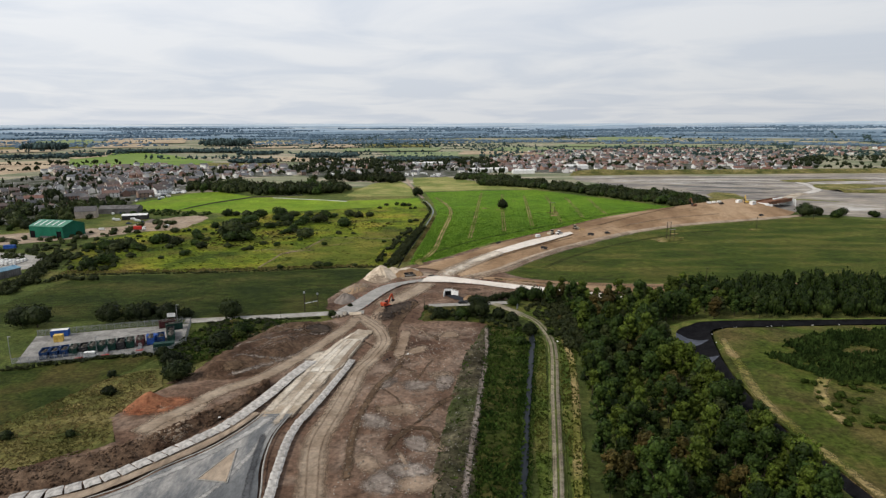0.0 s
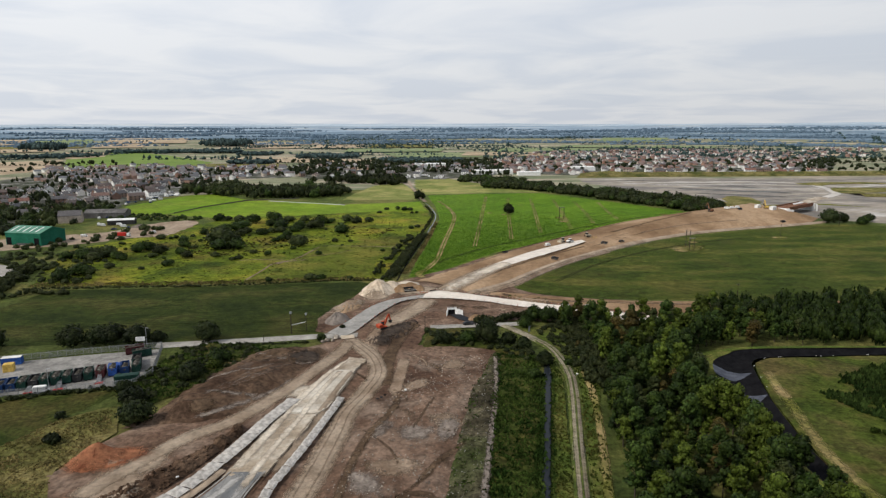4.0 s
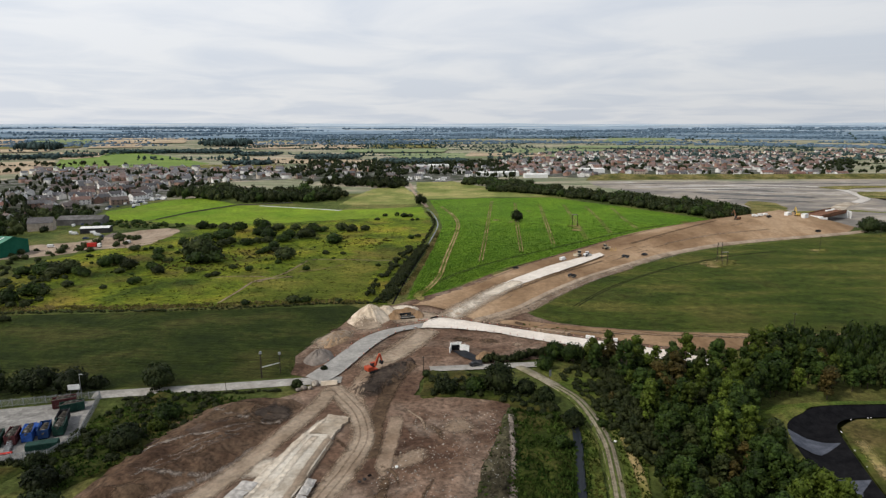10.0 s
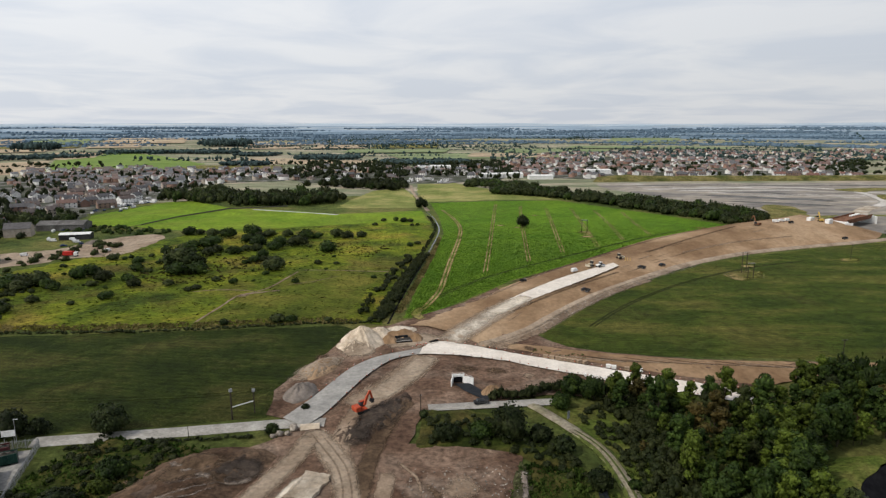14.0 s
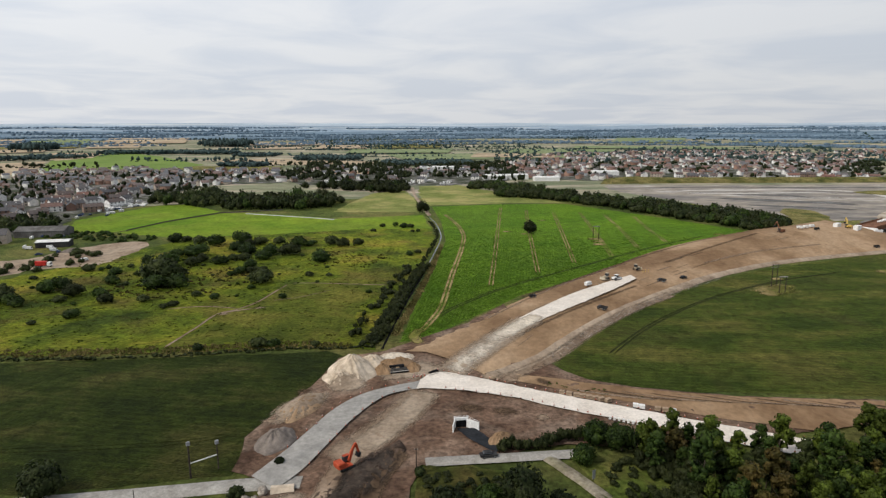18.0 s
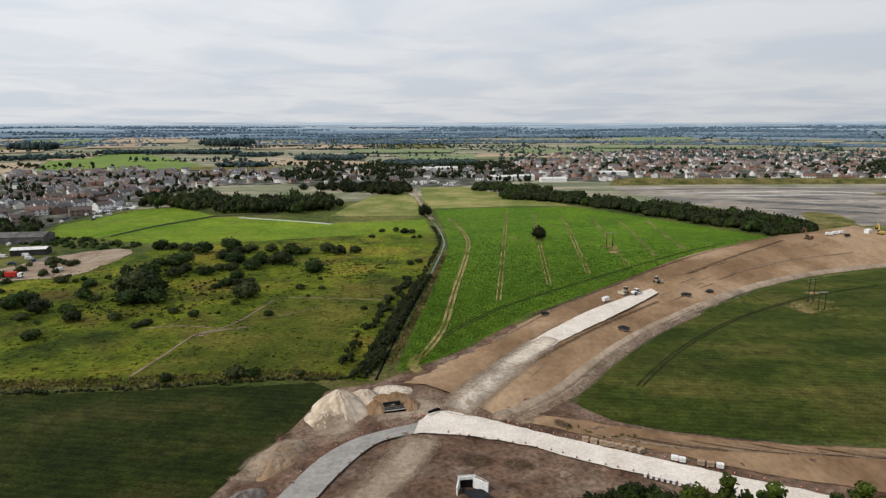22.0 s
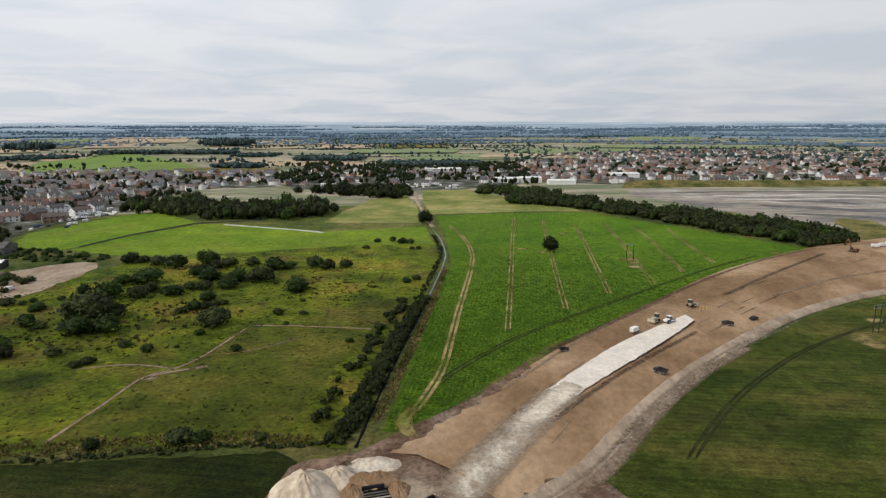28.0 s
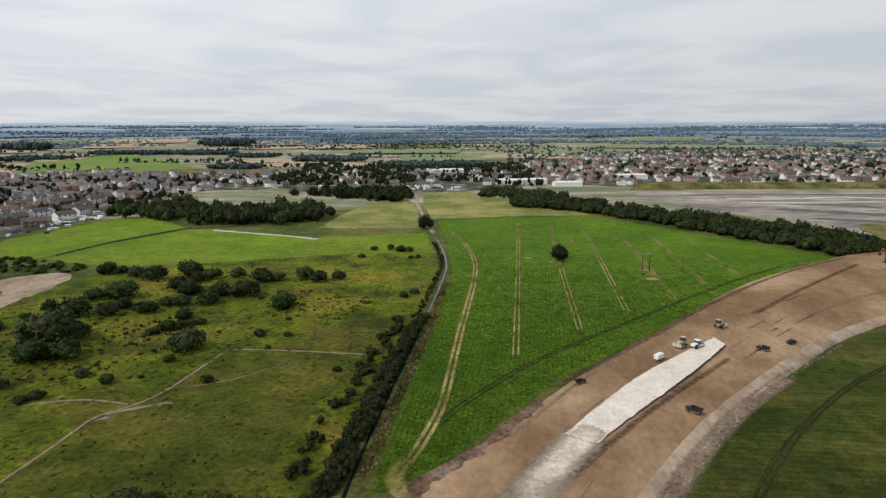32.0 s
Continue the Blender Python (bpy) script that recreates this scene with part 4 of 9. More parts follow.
# Dug earth, darkened on level ground to paint a trench's shade.
smear("dug_strip", [(-15.5, 206), (-16.2, 222), (-15, 240), (-12, 256), (-7, 268)], 6.5, "damp", 0.1, 1.5, "dug strip beside the excavator with trench shade painted in")
smear("site_track", [(-24, 262), (-16, 274), (-9, 288), (-3, 303)], 15, "dust_thin", 0.1, 1.5, "pale graded strip beside the access road")
smear("site_track", [(-19, 268), (-11, 282), (-5, 296), (-3, 303)], 11, "tan_thin", 0.14, 1.5, "pale sandy middle of the graded strip")
blot("sandy_ground", -39, 292, 7, 15, -25, "tan_thin", 0.1, "tan graded ground beside the access road")
blot("sandy_ground", -28, 306, 8, 6, 20, "tan_thin", 0.1, "tan dusty ground at the heap's foot")
blot("sandy_ground", -6, 318, 12, 9, 40, "tan_thin", 0.1, "tan dusty ground at the road head")
blot("sandy_ground", 18, 313.5, 5, 3.5, 35, "tan_thin", 0.12, "tan dusty ground at the start of the haul road")
blot("sandy_ground", -12, 315, 9, 5, 30, "tan_thin", 0.1, "tan dusty ground round the culvert")
smear("stone_spread", [(3, 314), (11, 328), (22, 346), (33, 363), (40, 372)], 16, "tan_thin", 0.1, 1.5, "thin spread of pale limestone on the road line", "road base")
smear("stone_spread", [(5, 316), (12, 329), (24, 350), (35, 366), (41, 373)], 11, "lime_thin", 0.15, 1.5, "thin pale limestone along the road line", "road base", power=0.62)
smear("stone_spread", [(23, 349), (31, 360), (38, 369), (43, 375)], 10, "lime_thin", 0.2, 1.5, "thicker spread of pale limestone", "road base", power=0.95)
smear("site_track", [(20, 309), (30, 318), (42, 331), (60, 356), (84, 384), (112, 410)], 7, "dust_thin", 0.1, 1.5, "dusty shoulder of the haul road", power=0.7)
blot("stone_spread", -15, 328, 9, 5, 20, "lime_thin", 0.1, "pale limestone dust spilt beside the culvert")
blot("sandy_ground", -71, 163, 9, 7, 30, "tan_thin", 0.1, "trampled dusty ground beside the bund")
blot("sandy_ground", -72, 154, 8, 14, 25, "tan_thin", 0.1, "trampled dusty ground round the sand heap")
blot("red_sand_spread", -82, 165, 7, 5, 25, "red_thin", 0.3, "dark red sand on the heap", power=1.3)
blot("red_sand_spread", -80, 165, 12, 7, 25, "red_thin", 0.22, "red sand spread round its heap")
blot("stone_spread", -41, 203, 4, 7, -30, "lime_thin", 0.12, "pale stone spread beside the base", power=0.8)
smear("stone_spread", [(-47, 158), (-44.6, 170), (-42.4, 182), (-40.6, 192), (-37.6, 204), (-34, 217), (-30, 228)], 3.6, "lime_thin", 0.14, 1.5, "crumbled stone along the edge of the base", "road base", power=0.8)
smear("stone_spread", [(-38, 158), (-35.4, 170), (-33, 182), (-31, 193), (-29.4, 203), (-26.6, 217)], 3.4, "tan_thin", 0.14, 1.5, "crumbled stone along the edge of the base", "road base", power=0.9)
smear("stone_spread", [(-43, 150), (-41.5, 162), (-39, 176), (-37, 186), (-35.4, 196), (-33, 208), (-30, 220)], 3.0, "lime_thin", 0.1, 1.5, "pale worn streak along the stone base", "road base", power=0.7)
smear("tyre_streak", [(-88, 113), (-72, 120), (-60, 131), (-50, 145), (-44, 158)], 3.0, "pale_road_dust", 0.04, 1.5, "pale dust carried along the tarmac", power=0.8)
smear("tyre_streak", [(-60, 106), (-50, 120), (-45.5, 134), (-43.6, 148), (-42, 160)], 2.2, "pale_road_dust", 0.04, 1.5, "pale dust carried along the tarmac", power=0.7)
smear("tyre_streak", [(-38, 106), (-41, 120), (-43, 134), (-44.4, 148)], 2.4, "road_black", 0.05, 1.5, "dark wheel path on the tarmac", power=0.8)
rk = random.Random(9)
for k, o in enumerate((-1.2, 1.2)):
    smear("wheel_rut", [(x + o * (1 + 0.25 * math.sin(y * 0.05 + k)), y) for x, y in HAUL], 0.9, "dust_thin", 0.15, 2.0, "tyre rut along the site track", power=0.5)
for k in range(18):
    x, y, a, l = rk.uniform(-18, 4), rk.uniform(116, 222), rk.uniform(-0.5, 0.5), rk.uniform(8, 26)
    if x < -19 + (y - 112) * 0.0 or x > 1 + (y - 120) * 0.09:
        continue
    smear("scrape", [(x, y), (x + l * 0.5 * math.sin(a) + 1, y + l * 0.5), (x + l * math.sin(a * 1.6), y + l)], rk.uniform(1.2, 3.4), rk.choice(["damp", "dust_thin", "damp"]), 0.1, 2.0, "scraped mark across the churned earth", power=rk.uniform(0.5, 0.85))
for k in range(10):
    o = k * 1.9 + (k % 3) * 0.5
    smear("wheel_rut", [(-72 + o * 1.0, 190 + o * 2.2), (-62 + o * 0.85, 200 + o * 1.9), (-52 + o * 0.55, 212 + o * 1.2)], 1.1, "pale_soil" if k % 3 else "damp", 0.1, 1.5, "track worn over the spoil bank", power=0.5)
for line in ([(-68, 184), (-60, 190), (-50, 202), (-45, 214)], [(-70, 200), (-60, 198), (-52, 200)], [(-64, 232), (-54, 226), (-46, 224), (-40, 228)], [(-74, 208), (-64, 214), (-54, 216)]):
    smear("wheel_rut", line, 2.6, "pale_soil", 0.1, 1.5, "worn track across the spoil bank", power=0.6)
blot("earth_stain", -47, 226, 5, 4, 30, "damp", 0.12, "dark damp patch on the spoil bank")
blot("earth_stain", -66, 190, 5, 4, 30, "damp", 0.12, "dark damp patch low on the spoil bank")
for x, y, rx, ry in ((-2, 140, 7, 5), (-10, 160, 6, 9), (3, 182, 6, 8), (-6, 206, 5, 8), (6, 222, 6, 6), (-16, 132, 4, 8)):
    blot("earth_stain", x, y, rx, ry, x * 9, "dust_thin", 0.1, "patch of dried churned earth", power=0.75)
for k in range(12):
    x = 40 + k * 7.5
    smear("wheel_rut", [(x, 304 - k * 0.9), (x + 13, 299 - k * 0.9), (x + 27, 295.5 - k * 0.7)], rk.uniform(0.8, 2.2), "damp" if k % 2 else "dust_thin", 0.08, 2.0, "shallow rut across the stripped strip", power=0.7)
for line, w, mm in [([(38, 404), (80, 448), (130, 500), (190, 552), (236, 580)], 6.0, "damp"), ([(20, 372), (60, 425), (110, 476)], 3.0, "dust_thin"), ([(128, 470), (175, 510), (222, 548)], 5.0, "damp"), ([(30, 350), (60, 385), (100, 425)], 4.0, "damp"), ([(150, 470), (200, 500), (250, 520)], 4.0, "dust_thin")]:
    smear("scrape", line, w * 0.8, mm, 0.1, 2.0, "long damp scrape along the embankment", power=0.52)
for k in range(26):
    t_ = rk.uniform(0.05, 0.95)
    c = curve([(10, 325), (40, 372), (90, 425), (150, 478), (230, 530)], 2.0)
    q = c[int(t_ * (len(c) - 1))]
    a = math.atan2(*(c[min(int(t_ * (len(c) - 1)) + 1, len(c) - 1)] - q)[::-1])
    l, o = rk.uniform(6, 24), rk.uniform(-11, 9)
    x, y = q[0] - math.sin(a) * o, q[1] + math.cos(a) * o
    smear("wheel_rut", [(x, y), (x + math.cos(a) * l, y + math.sin(a) * l)], rk.uniform(0.7, 2.0), rk.choice(["damp", "dust_thin", "dust_thin"]), 0.07, 2.5, "faint plant track on the graded earth", power=0.65)
for x, y in ((10, 291), (20, 289), (30, 285), (42, 279), (-31, 324), (-21, 329), (24, 310), (34, 309), (-44, 283), (-40, 302)):
    blot("earth_stain", x, y, rk.uniform(3, 6), rk.uniform(2, 4), rk.uniform(0, 180), rk.choice(["damp", "dust_thin"]), 0.07, "patch of differently dried earth", power=0.7)
for o in (-0.85, 0.85):
    smear("wheel_rut", [(22 + o, 100), (27 + o, 119), (36 + o, 168), (42 + o, 200), (44 + o, 218), (42 + o, 238), (36 + o, 250)], 0.8, "dust_thin", 0.06, 2.0, "pale wheel track on the farm track", power=0.35)
TRACK = [(22, 100), (27, 119), (36, 168), (42, 200), (44, 218), (42, 238), (36, 250)]
smear("grass_strip", TRACK, 0.9, "green_thin", 0.08, 2.0, "worn grass along the middle of the track", "verge", power=0.75)
for o in (-1.75, 1.75):
    smear("grass_strip", [(x + o, y) for x, y in TRACK], 1.4, "green_thin", 0.12, 2.0, "grass creeping over the edge of the track", "verge", power=0.9)
for line, w in [([(18, 196), (15, 177), (12.6, 161), (9.8, 142), (7.6, 127), (6, 114)], 2.4), ([(21, 230), (19.5, 212), (18, 196)], 2.0)]:
    smear("bare_strip", line, w, "pale_soil", 0.25, 1.5, "pale stony strip beside the rubble bank", "track", power=0.8)
for x, y, rx, ry, t_, pw in [(-4.4, 141, 4, 6, 20, 1.0), (-6, 129, 7, 5, 0, 1.0), (-16, 153, 5, 8, 30, 0.8), (-5, 176, 7, 6, 0, 0.75), (3.4, 178, 4, 9, -10, 0.8), (-12, 124, 6, 7, 0, 0.8), (-14, 178, 3, 9, -15, 0.6)]:
    blot("pale_ground", x, y, rx, ry, t_, "pale_soil", 0.14, "pale dried patch on the churned plot", power=pw)
smear("scrape", [(-12, 136), (-9.5, 144), (-5, 149), (0, 147), (1, 141)], 3.0, "damp", 0.16, 1.5, "curved dark scrape round a pale patch", power=0.9)
smear("scrape", [(-20, 124), (-21, 150), (-18, 172), (-12, 190), (-11, 200)], 3.4, "damp", 0.14, 1.5, "dark ragged edge of the churned plot", power=0.8)
blot("earth_stain", -56, 228, 11, 6, 40, "damp", 0.12, "dark damp earth on the spoil bank")
blot("earth_stain", -15, 257, 5.5, 13, -30, "dark_thin", 0.14, "dark damp earth round the excavator", power=1.2)
blot("earth_stain", -20, 246, 4, 7, -20, "dark_thin", 0.14, "dark damp earth below the excavator", power=1.0)
blot("earth_stain", -45, 229, 8, 5, 35, "dark_thin", 0.14, "dark damp spoil at the top of the bank", power=1.1)
blot("earth_stain", -4, 124, 7, 5, 10, "dust_thin", 0.12, "pale rubble spill on the plot")
settle()
smear("dry_rim", [(93.5, 110), (92.5, 138), (93.5, 160), (98.6, 182), (103, 201), (106, 211)], 5.0, "wheel", 0.08, 2.0, "brown dry rim of the grass island", "verge", power=0.62)
smear("dry_rim", [(107, 142), (110, 158), (117, 170), (126, 178)], 5.0, "wheel", 0.08, 2.0, "brown trampled strip on the grass island", "verge", power=0.8)
smear("dry_rim", [(30, 112), (35.5, 138), (40.5, 160), (47, 195), (49, 220)], 3.2, "wheel", 0.12, 2.0, "brown dry strip at the edge of the wood", "verge", power=0.9)
settle()

# ---- trees, bushes and plants ----
def ico(sub):
    bm = bmesh.new()
    bmesh.ops.create_icosphere(bm, subdivisions=sub, radius=1)
    v = np.array([x.co[:] for x in bm.verts])
    f = np.array([[y.index for y in x.verts] for x in bm.faces])
    bm.free()
    return v, f


ICO1, ICO2 = ico(1), ico(2)


def lumpy(base, seed, amount):
    v, f = base
    k = np.array([1 + amount * noise.noise((q[0] * 1.7 + seed * 7.3, q[1] * 1.7, q[2] * 1.7)) + 0.5 * amount * noise.noise((q[0] * 4 + seed, q[1] * 4, q[2] * 4)) for q in v])
    return v * k[:, None], f


def clumps(rng, centres, radii, n, size):
    """Leaf sprays: small folded fans that stand off the lobes of a crown."""
    V, F = [], []
    w = radii.prod(1) ** (2 / 3)
    pickd = rng.choice(len(centres), n, p=w / w.sum())
    for i in pickd:
        d = rng.normal(size=3)
        d[2] = d[2] * 0.9 + 0.25
        d /= np.linalg.norm(d)
        p = centres[i] + d * radii[i] * rng.uniform(0.84, 1.1)
        ax = d + rng.normal(size=3) * 0.55
        ax /= np.linalg.norm(ax)
        u = np.cross(ax, rng.normal(size=3))
        u /= np.linalg.norm(u)
        t = np.cross(ax, u)
        s = size * rng.uniform(0.6, 1.4)
        b = len(V)
        V.append(p + ax * s * 0.35)
        a0 = rng.uniform(0, 6.28)
        for k in range(4):
            a = a0 + k * 1.571 + rng.uniform(-0.4, 0.4)
            V.append(p + (u * math.cos(a) + t * math.sin(a)) * s * rng.uniform(0.6, 1.15) - ax * s * rng.uniform(0, 0.3))
        F += [(b, b + 1 + k, b + 1 + (k + 1) % 4) for k in range(4)]
    return np.array(V), np.array(F)


def crown_arrays(seed, r, h, base, lobes, n, size, core=ICO1, flat=1.0, dome=False):
    """A crown of uneven lobes over a core, between heights base and h."""
    rng = np.random.default_rng(seed)
    cs, rs = [], []
    for i in range(lobes):
        a, q = rng.uniform(0, 6.28), math.sqrt(rng.uniform(0, 1))
        z = base + (h - base) * rng.uniform(0.22, 0.8)
        k = 1 - 0.5 * abs((z - base) / (h - base) - 0.45)
        cs.append((math.cos(a) * q * r * 0.62 * k, math.sin(a) * q * r * 0.62 * k, z))
        s = r * rng.uniform(0.3, 0.5) * (1 if lobes < 12 else 0.72 if lobes < 20 else 0.56)
        rs.append((s, s, s * rng.uniform(0.75, 1.05) * flat))
        if dome:
            q = math.sqrt(rng.uniform(0.05, 1)) * 0.52
            cs[-1] = (math.cos(a) * q * r, math.sin(a) * q * r, base + (h - base) * (0.56 - 0.36 * q))
            s = r * rng.uniform(0.36, 0.54)
            rs[-1] = (s, s, (h - base) * rng.uniform(0.3, 0.42))
    cs.append((0, 0, base + (h - base) * 0.55) if dome else (0, 0, h - r * 0.42 * flat))
    rs.append((r * 0.6, r * 0.6, (h - base) * 0.42) if dome else (r * 0.45, r * 0.45, r * 0.42 * flat))
    cs, rs = np.array(cs), np.array(rs)
    V, F, o = [], [], 0
    for i in range(len(cs)):
        v, f = lumpy(core, seed * 3 + i, 0.35)
        V.append(cs[i] + v * rs[i] * 0.8)
        F.append(f + o)
        o += len(v)
    if n:
        v, f = clumps(rng, cs, rs, n, size)
        V.append(v)
        F.append(f + o)
    return np.concatenate(V), np.concatenate(F)


def trunk_bm(seed, h, r):
    """A tapered, slightly bent trunk with four limbs."""
    rng = random.Random(seed)
    bm = bmesh.new()

    def tube(a, b, ra, rb, seg=6):
        d = (b - a)
        m = Matrix.Translation((a + b) / 2) @ d.to_track_quat("Z", "Y").to_matrix().to_4x4()
        bmesh.ops.create_cone(bm, cap_ends=True, segments=seg, radius1=ra, radius2=rb, depth=d.length, matrix=m)

    top = Vector((rng.uniform(-0.3, 0.3), rng.uniform(-0.3, 0.3), h * 0.55))
    tube(Vector((0, 0, -0.3)), top, r, r * 0.55)
    for k in range(4):
        a = k * 1.57 + rng.uniform(-0.5, 0.5)
        s = Vector((top.x, top.y, h * rng.uniform(0.3, 0.5)))
        tube(s, s + Vector((math.cos(a) * h * 0.22, math.sin(a) * h * 0.22, h * rng.uniform(0.18, 0.32))), r * 0.45, r * 0.15, 5)
    return bm


def make_tree(seed, r, h, base, lobes, n, size, leaf, label, category="tree", group="", trunk=0.16, flat=1.0, name="tree", dome=False):
    ob = thing(name, label, category, group)
    part("trunk", trunk_bm(seed, h, trunk), M["bark"], ob)
    v, f = crown_arrays(seed, r, h, base, lobes, n, size, flat=flat, dome=dome)
    mesh_of("crown", v, f, [leaf], ob)
    return ob


def plant(templates, spots, seed=5):
    """Set one of the templates at each spot (x, y, z, size); each template itself takes the first spots."""
    rng = random.Random(seed)
    used = set()
    for x, y, z, s in spots:
        k = rng.randrange(len(templates))
        m = pose(x, y, z, 0, 0, rng.uniform(0, 360)) @ Matrix.Diagonal((s, s, s * rng.uniform(0.88, 1.15), 1))
        if k in used:
            copy_thing(templates[k], m)
        else:
            used.add(k)
            templates[k].matrix_basis = m
    for k, t in enumerate(templates):
        if k not in used:
            x, y, z, s = spots[k % len(spots)]
            t.matrix_basis = pose(x + 2.2, y + 1.7, z)


def scatter(poly, gap, seed, keep=1.0, zs=(0, 0), sizes=(0.8, 1.2)):
    rng = random.Random(seed)
    xs, ys = [p[0] for p in poly], [p[1] for p in poly]
    out = []
    y = min(ys)
    while y < max(ys):
        x = min(xs)
        while x < max(xs):
            px, py = x + rng.uniform(-0.42, 0.42) * gap, y + rng.uniform(-0.42, 0.42) * gap
            if inside(px, py, poly) and rng.random() < keep:
                out.append((px, py, rng.uniform(*zs), rng.uniform(*sizes)))
            x += gap
        y += gap * 0.87
    return out


def joined(name, protos, spots, materials, label, category, seed=3, index=None):
    """Many plants in one mesh, drawn from a few shapes; spots of x, y, z, radius, height."""
    rng = np.random.default_rng(seed)
    V, F, o = [], [], 0
    for x, y, z, r, h in spots:
        v, f = protos[rng.integers(len(protos))]
        a = rng.uniform(0, 6.28)
        c, s = math.cos(a), math.sin(a)
        w = np.stack([(v[:, 0] * c - v[:, 1] * s) * r + x, (v[:, 0] * s + v[:, 1] * c) * r + y, v[:, 2] * h + z], 1)
        V.append(w)
        F.append(f + o)
        o += len(v)
    ob = mesh_of(name, np.concatenate(V), np.concatenate(F), materials)
    return tagged(ob, label, category, kind="stuff")


WOOD = [(36, 106), (44, 160), (51, 200), (57, 228), (58, 250), (50, 262), (62, 270), (100, 262), (112, 276), (150, 286), (270, 290), (270, 241), (110, 238), (90, 234), (82, 216), (81, 165), (81.5, 130), (83, 106)]
G_WOOD = "trees of the plantation"
wood_kinds = []
for i, (leaf, lab) in enumerate([("leaf", "dense dark green broadleaf tree in the plantation"), ("leaf", "rounded mid green tree in the plantation"), ("leaf_light", "light green young tree in the plantation"), ("leaf", "bushy dark green plantation tree"),
                                 ("leaf_light", "yellowish green tree among darker ones"), ("leaf_dark", "very dark green plantation tree"), ("leaf", "tall narrow green plantation tree"), ("leaf_autumn", "plantation tree turning brown and orange")]):
    wood_kinds.append(make_tree(20 + i, 3.3, 9.4 + (1.8 if i == 6 else 0.9 if i in (2, 4) else 0), 0.8, 28, 720, 0.34, M[leaf], lab, group=G_WOOD))
wood = scatter(WOOD, 5.3, 11, zs=(-0.2, 0), sizes=(0.6, 1.25))
wood.sort(key=lambda q: q[0] + 0.6 * max(0, q[1] - 200))
near_wood, far_wood = wood[:290], wood[290:]
rw = random.Random(8)
order = [0, 0, 1, 1, 2, 2, 2, 3, 3, 4, 4, 4, 5, 5, 6, 6, 1, 3, 7, 7]
plant([wood_kinds[k] for k in range(8)], near_wood[:24], 3)
for x, y, z, s in near_wood[24:]:
    k = rw.choice(order)
    copy_thing(wood_kinds[k], pose(x, y, z, 0, 0, rw.uniform(0, 360)) @ Matrix.Diagonal((s / wood_kinds[k].scale[0], s / wood_kinds[k].scale[1], s * rw.uniform(0.85, 1.15) / wood_kinds[k].scale[2], 1)))
for k in range(34):
    x, y = rw.uniform(75.5, 81.5), rw.uniform(108, 188)
    t_ = rw.choice([0, 1, 2, 3, 4, 6])
    q = rw.uniform(0.95, 1.3)
    copy_thing(wood_kinds[t_], pose(x, y, 0, 0, 0, rw.uniform(0, 360)) @ Matrix.Diagonal((q / wood_kinds[t_].scale[0], q / wood_kinds[t_].scale[1], q * 1.1 / wood_kinds[t_].scale[2], 1)))
for k in range(30):
    u = k / 29
    q0 = curve([(75, 188), (76, 206), (81, 224), (90, 235), (104, 241)], 1.0)
    c_ = q0[int(u * (len(q0) - 1))]
    t_ = rw.choice([0, 1, 2, 3, 4, 6])
    q = rw.uniform(0.9, 1.3)
    copy_thing(wood_kinds[t_], pose(c_[0] + rw.uniform(-3, 1.5), c_[1] + rw.uniform(-2, 2), 0, 0, 0, rw.uniform(0, 360)) @ Matrix.Diagonal((q / wood_kinds[t_].scale[0], q / wood_kinds[t_].scale[1], q * 1.1 / wood_kinds[t_].scale[2], 1)))
PROTO = [crown_arrays(60 + i, 1.0, 1.0, 0.02, 6, 90, 0.13, flat=0.5, dome=True) for i in range(5)]
PROTO_LOW = [crown_arrays(80 + i, 1.0, 1.0, 0.0, 2, 5, 0.26, flat=0.55, dome=True) for i in range(5)]
PROTO_MIN = [lumpy((ICO1[0] * (1, 1, 0.5) + (0, 0, 0.5), ICO1[1]), 90 + i, 0.5) for i in range(4)]
joined("plantation_trees", PROTO, [(x, y, 0, 3.4 * s, 9.5 * s) for x, y, z, s in far_wood], [M["leaf"]], "deep plantation of dark green broadleaf trees", "woodland")

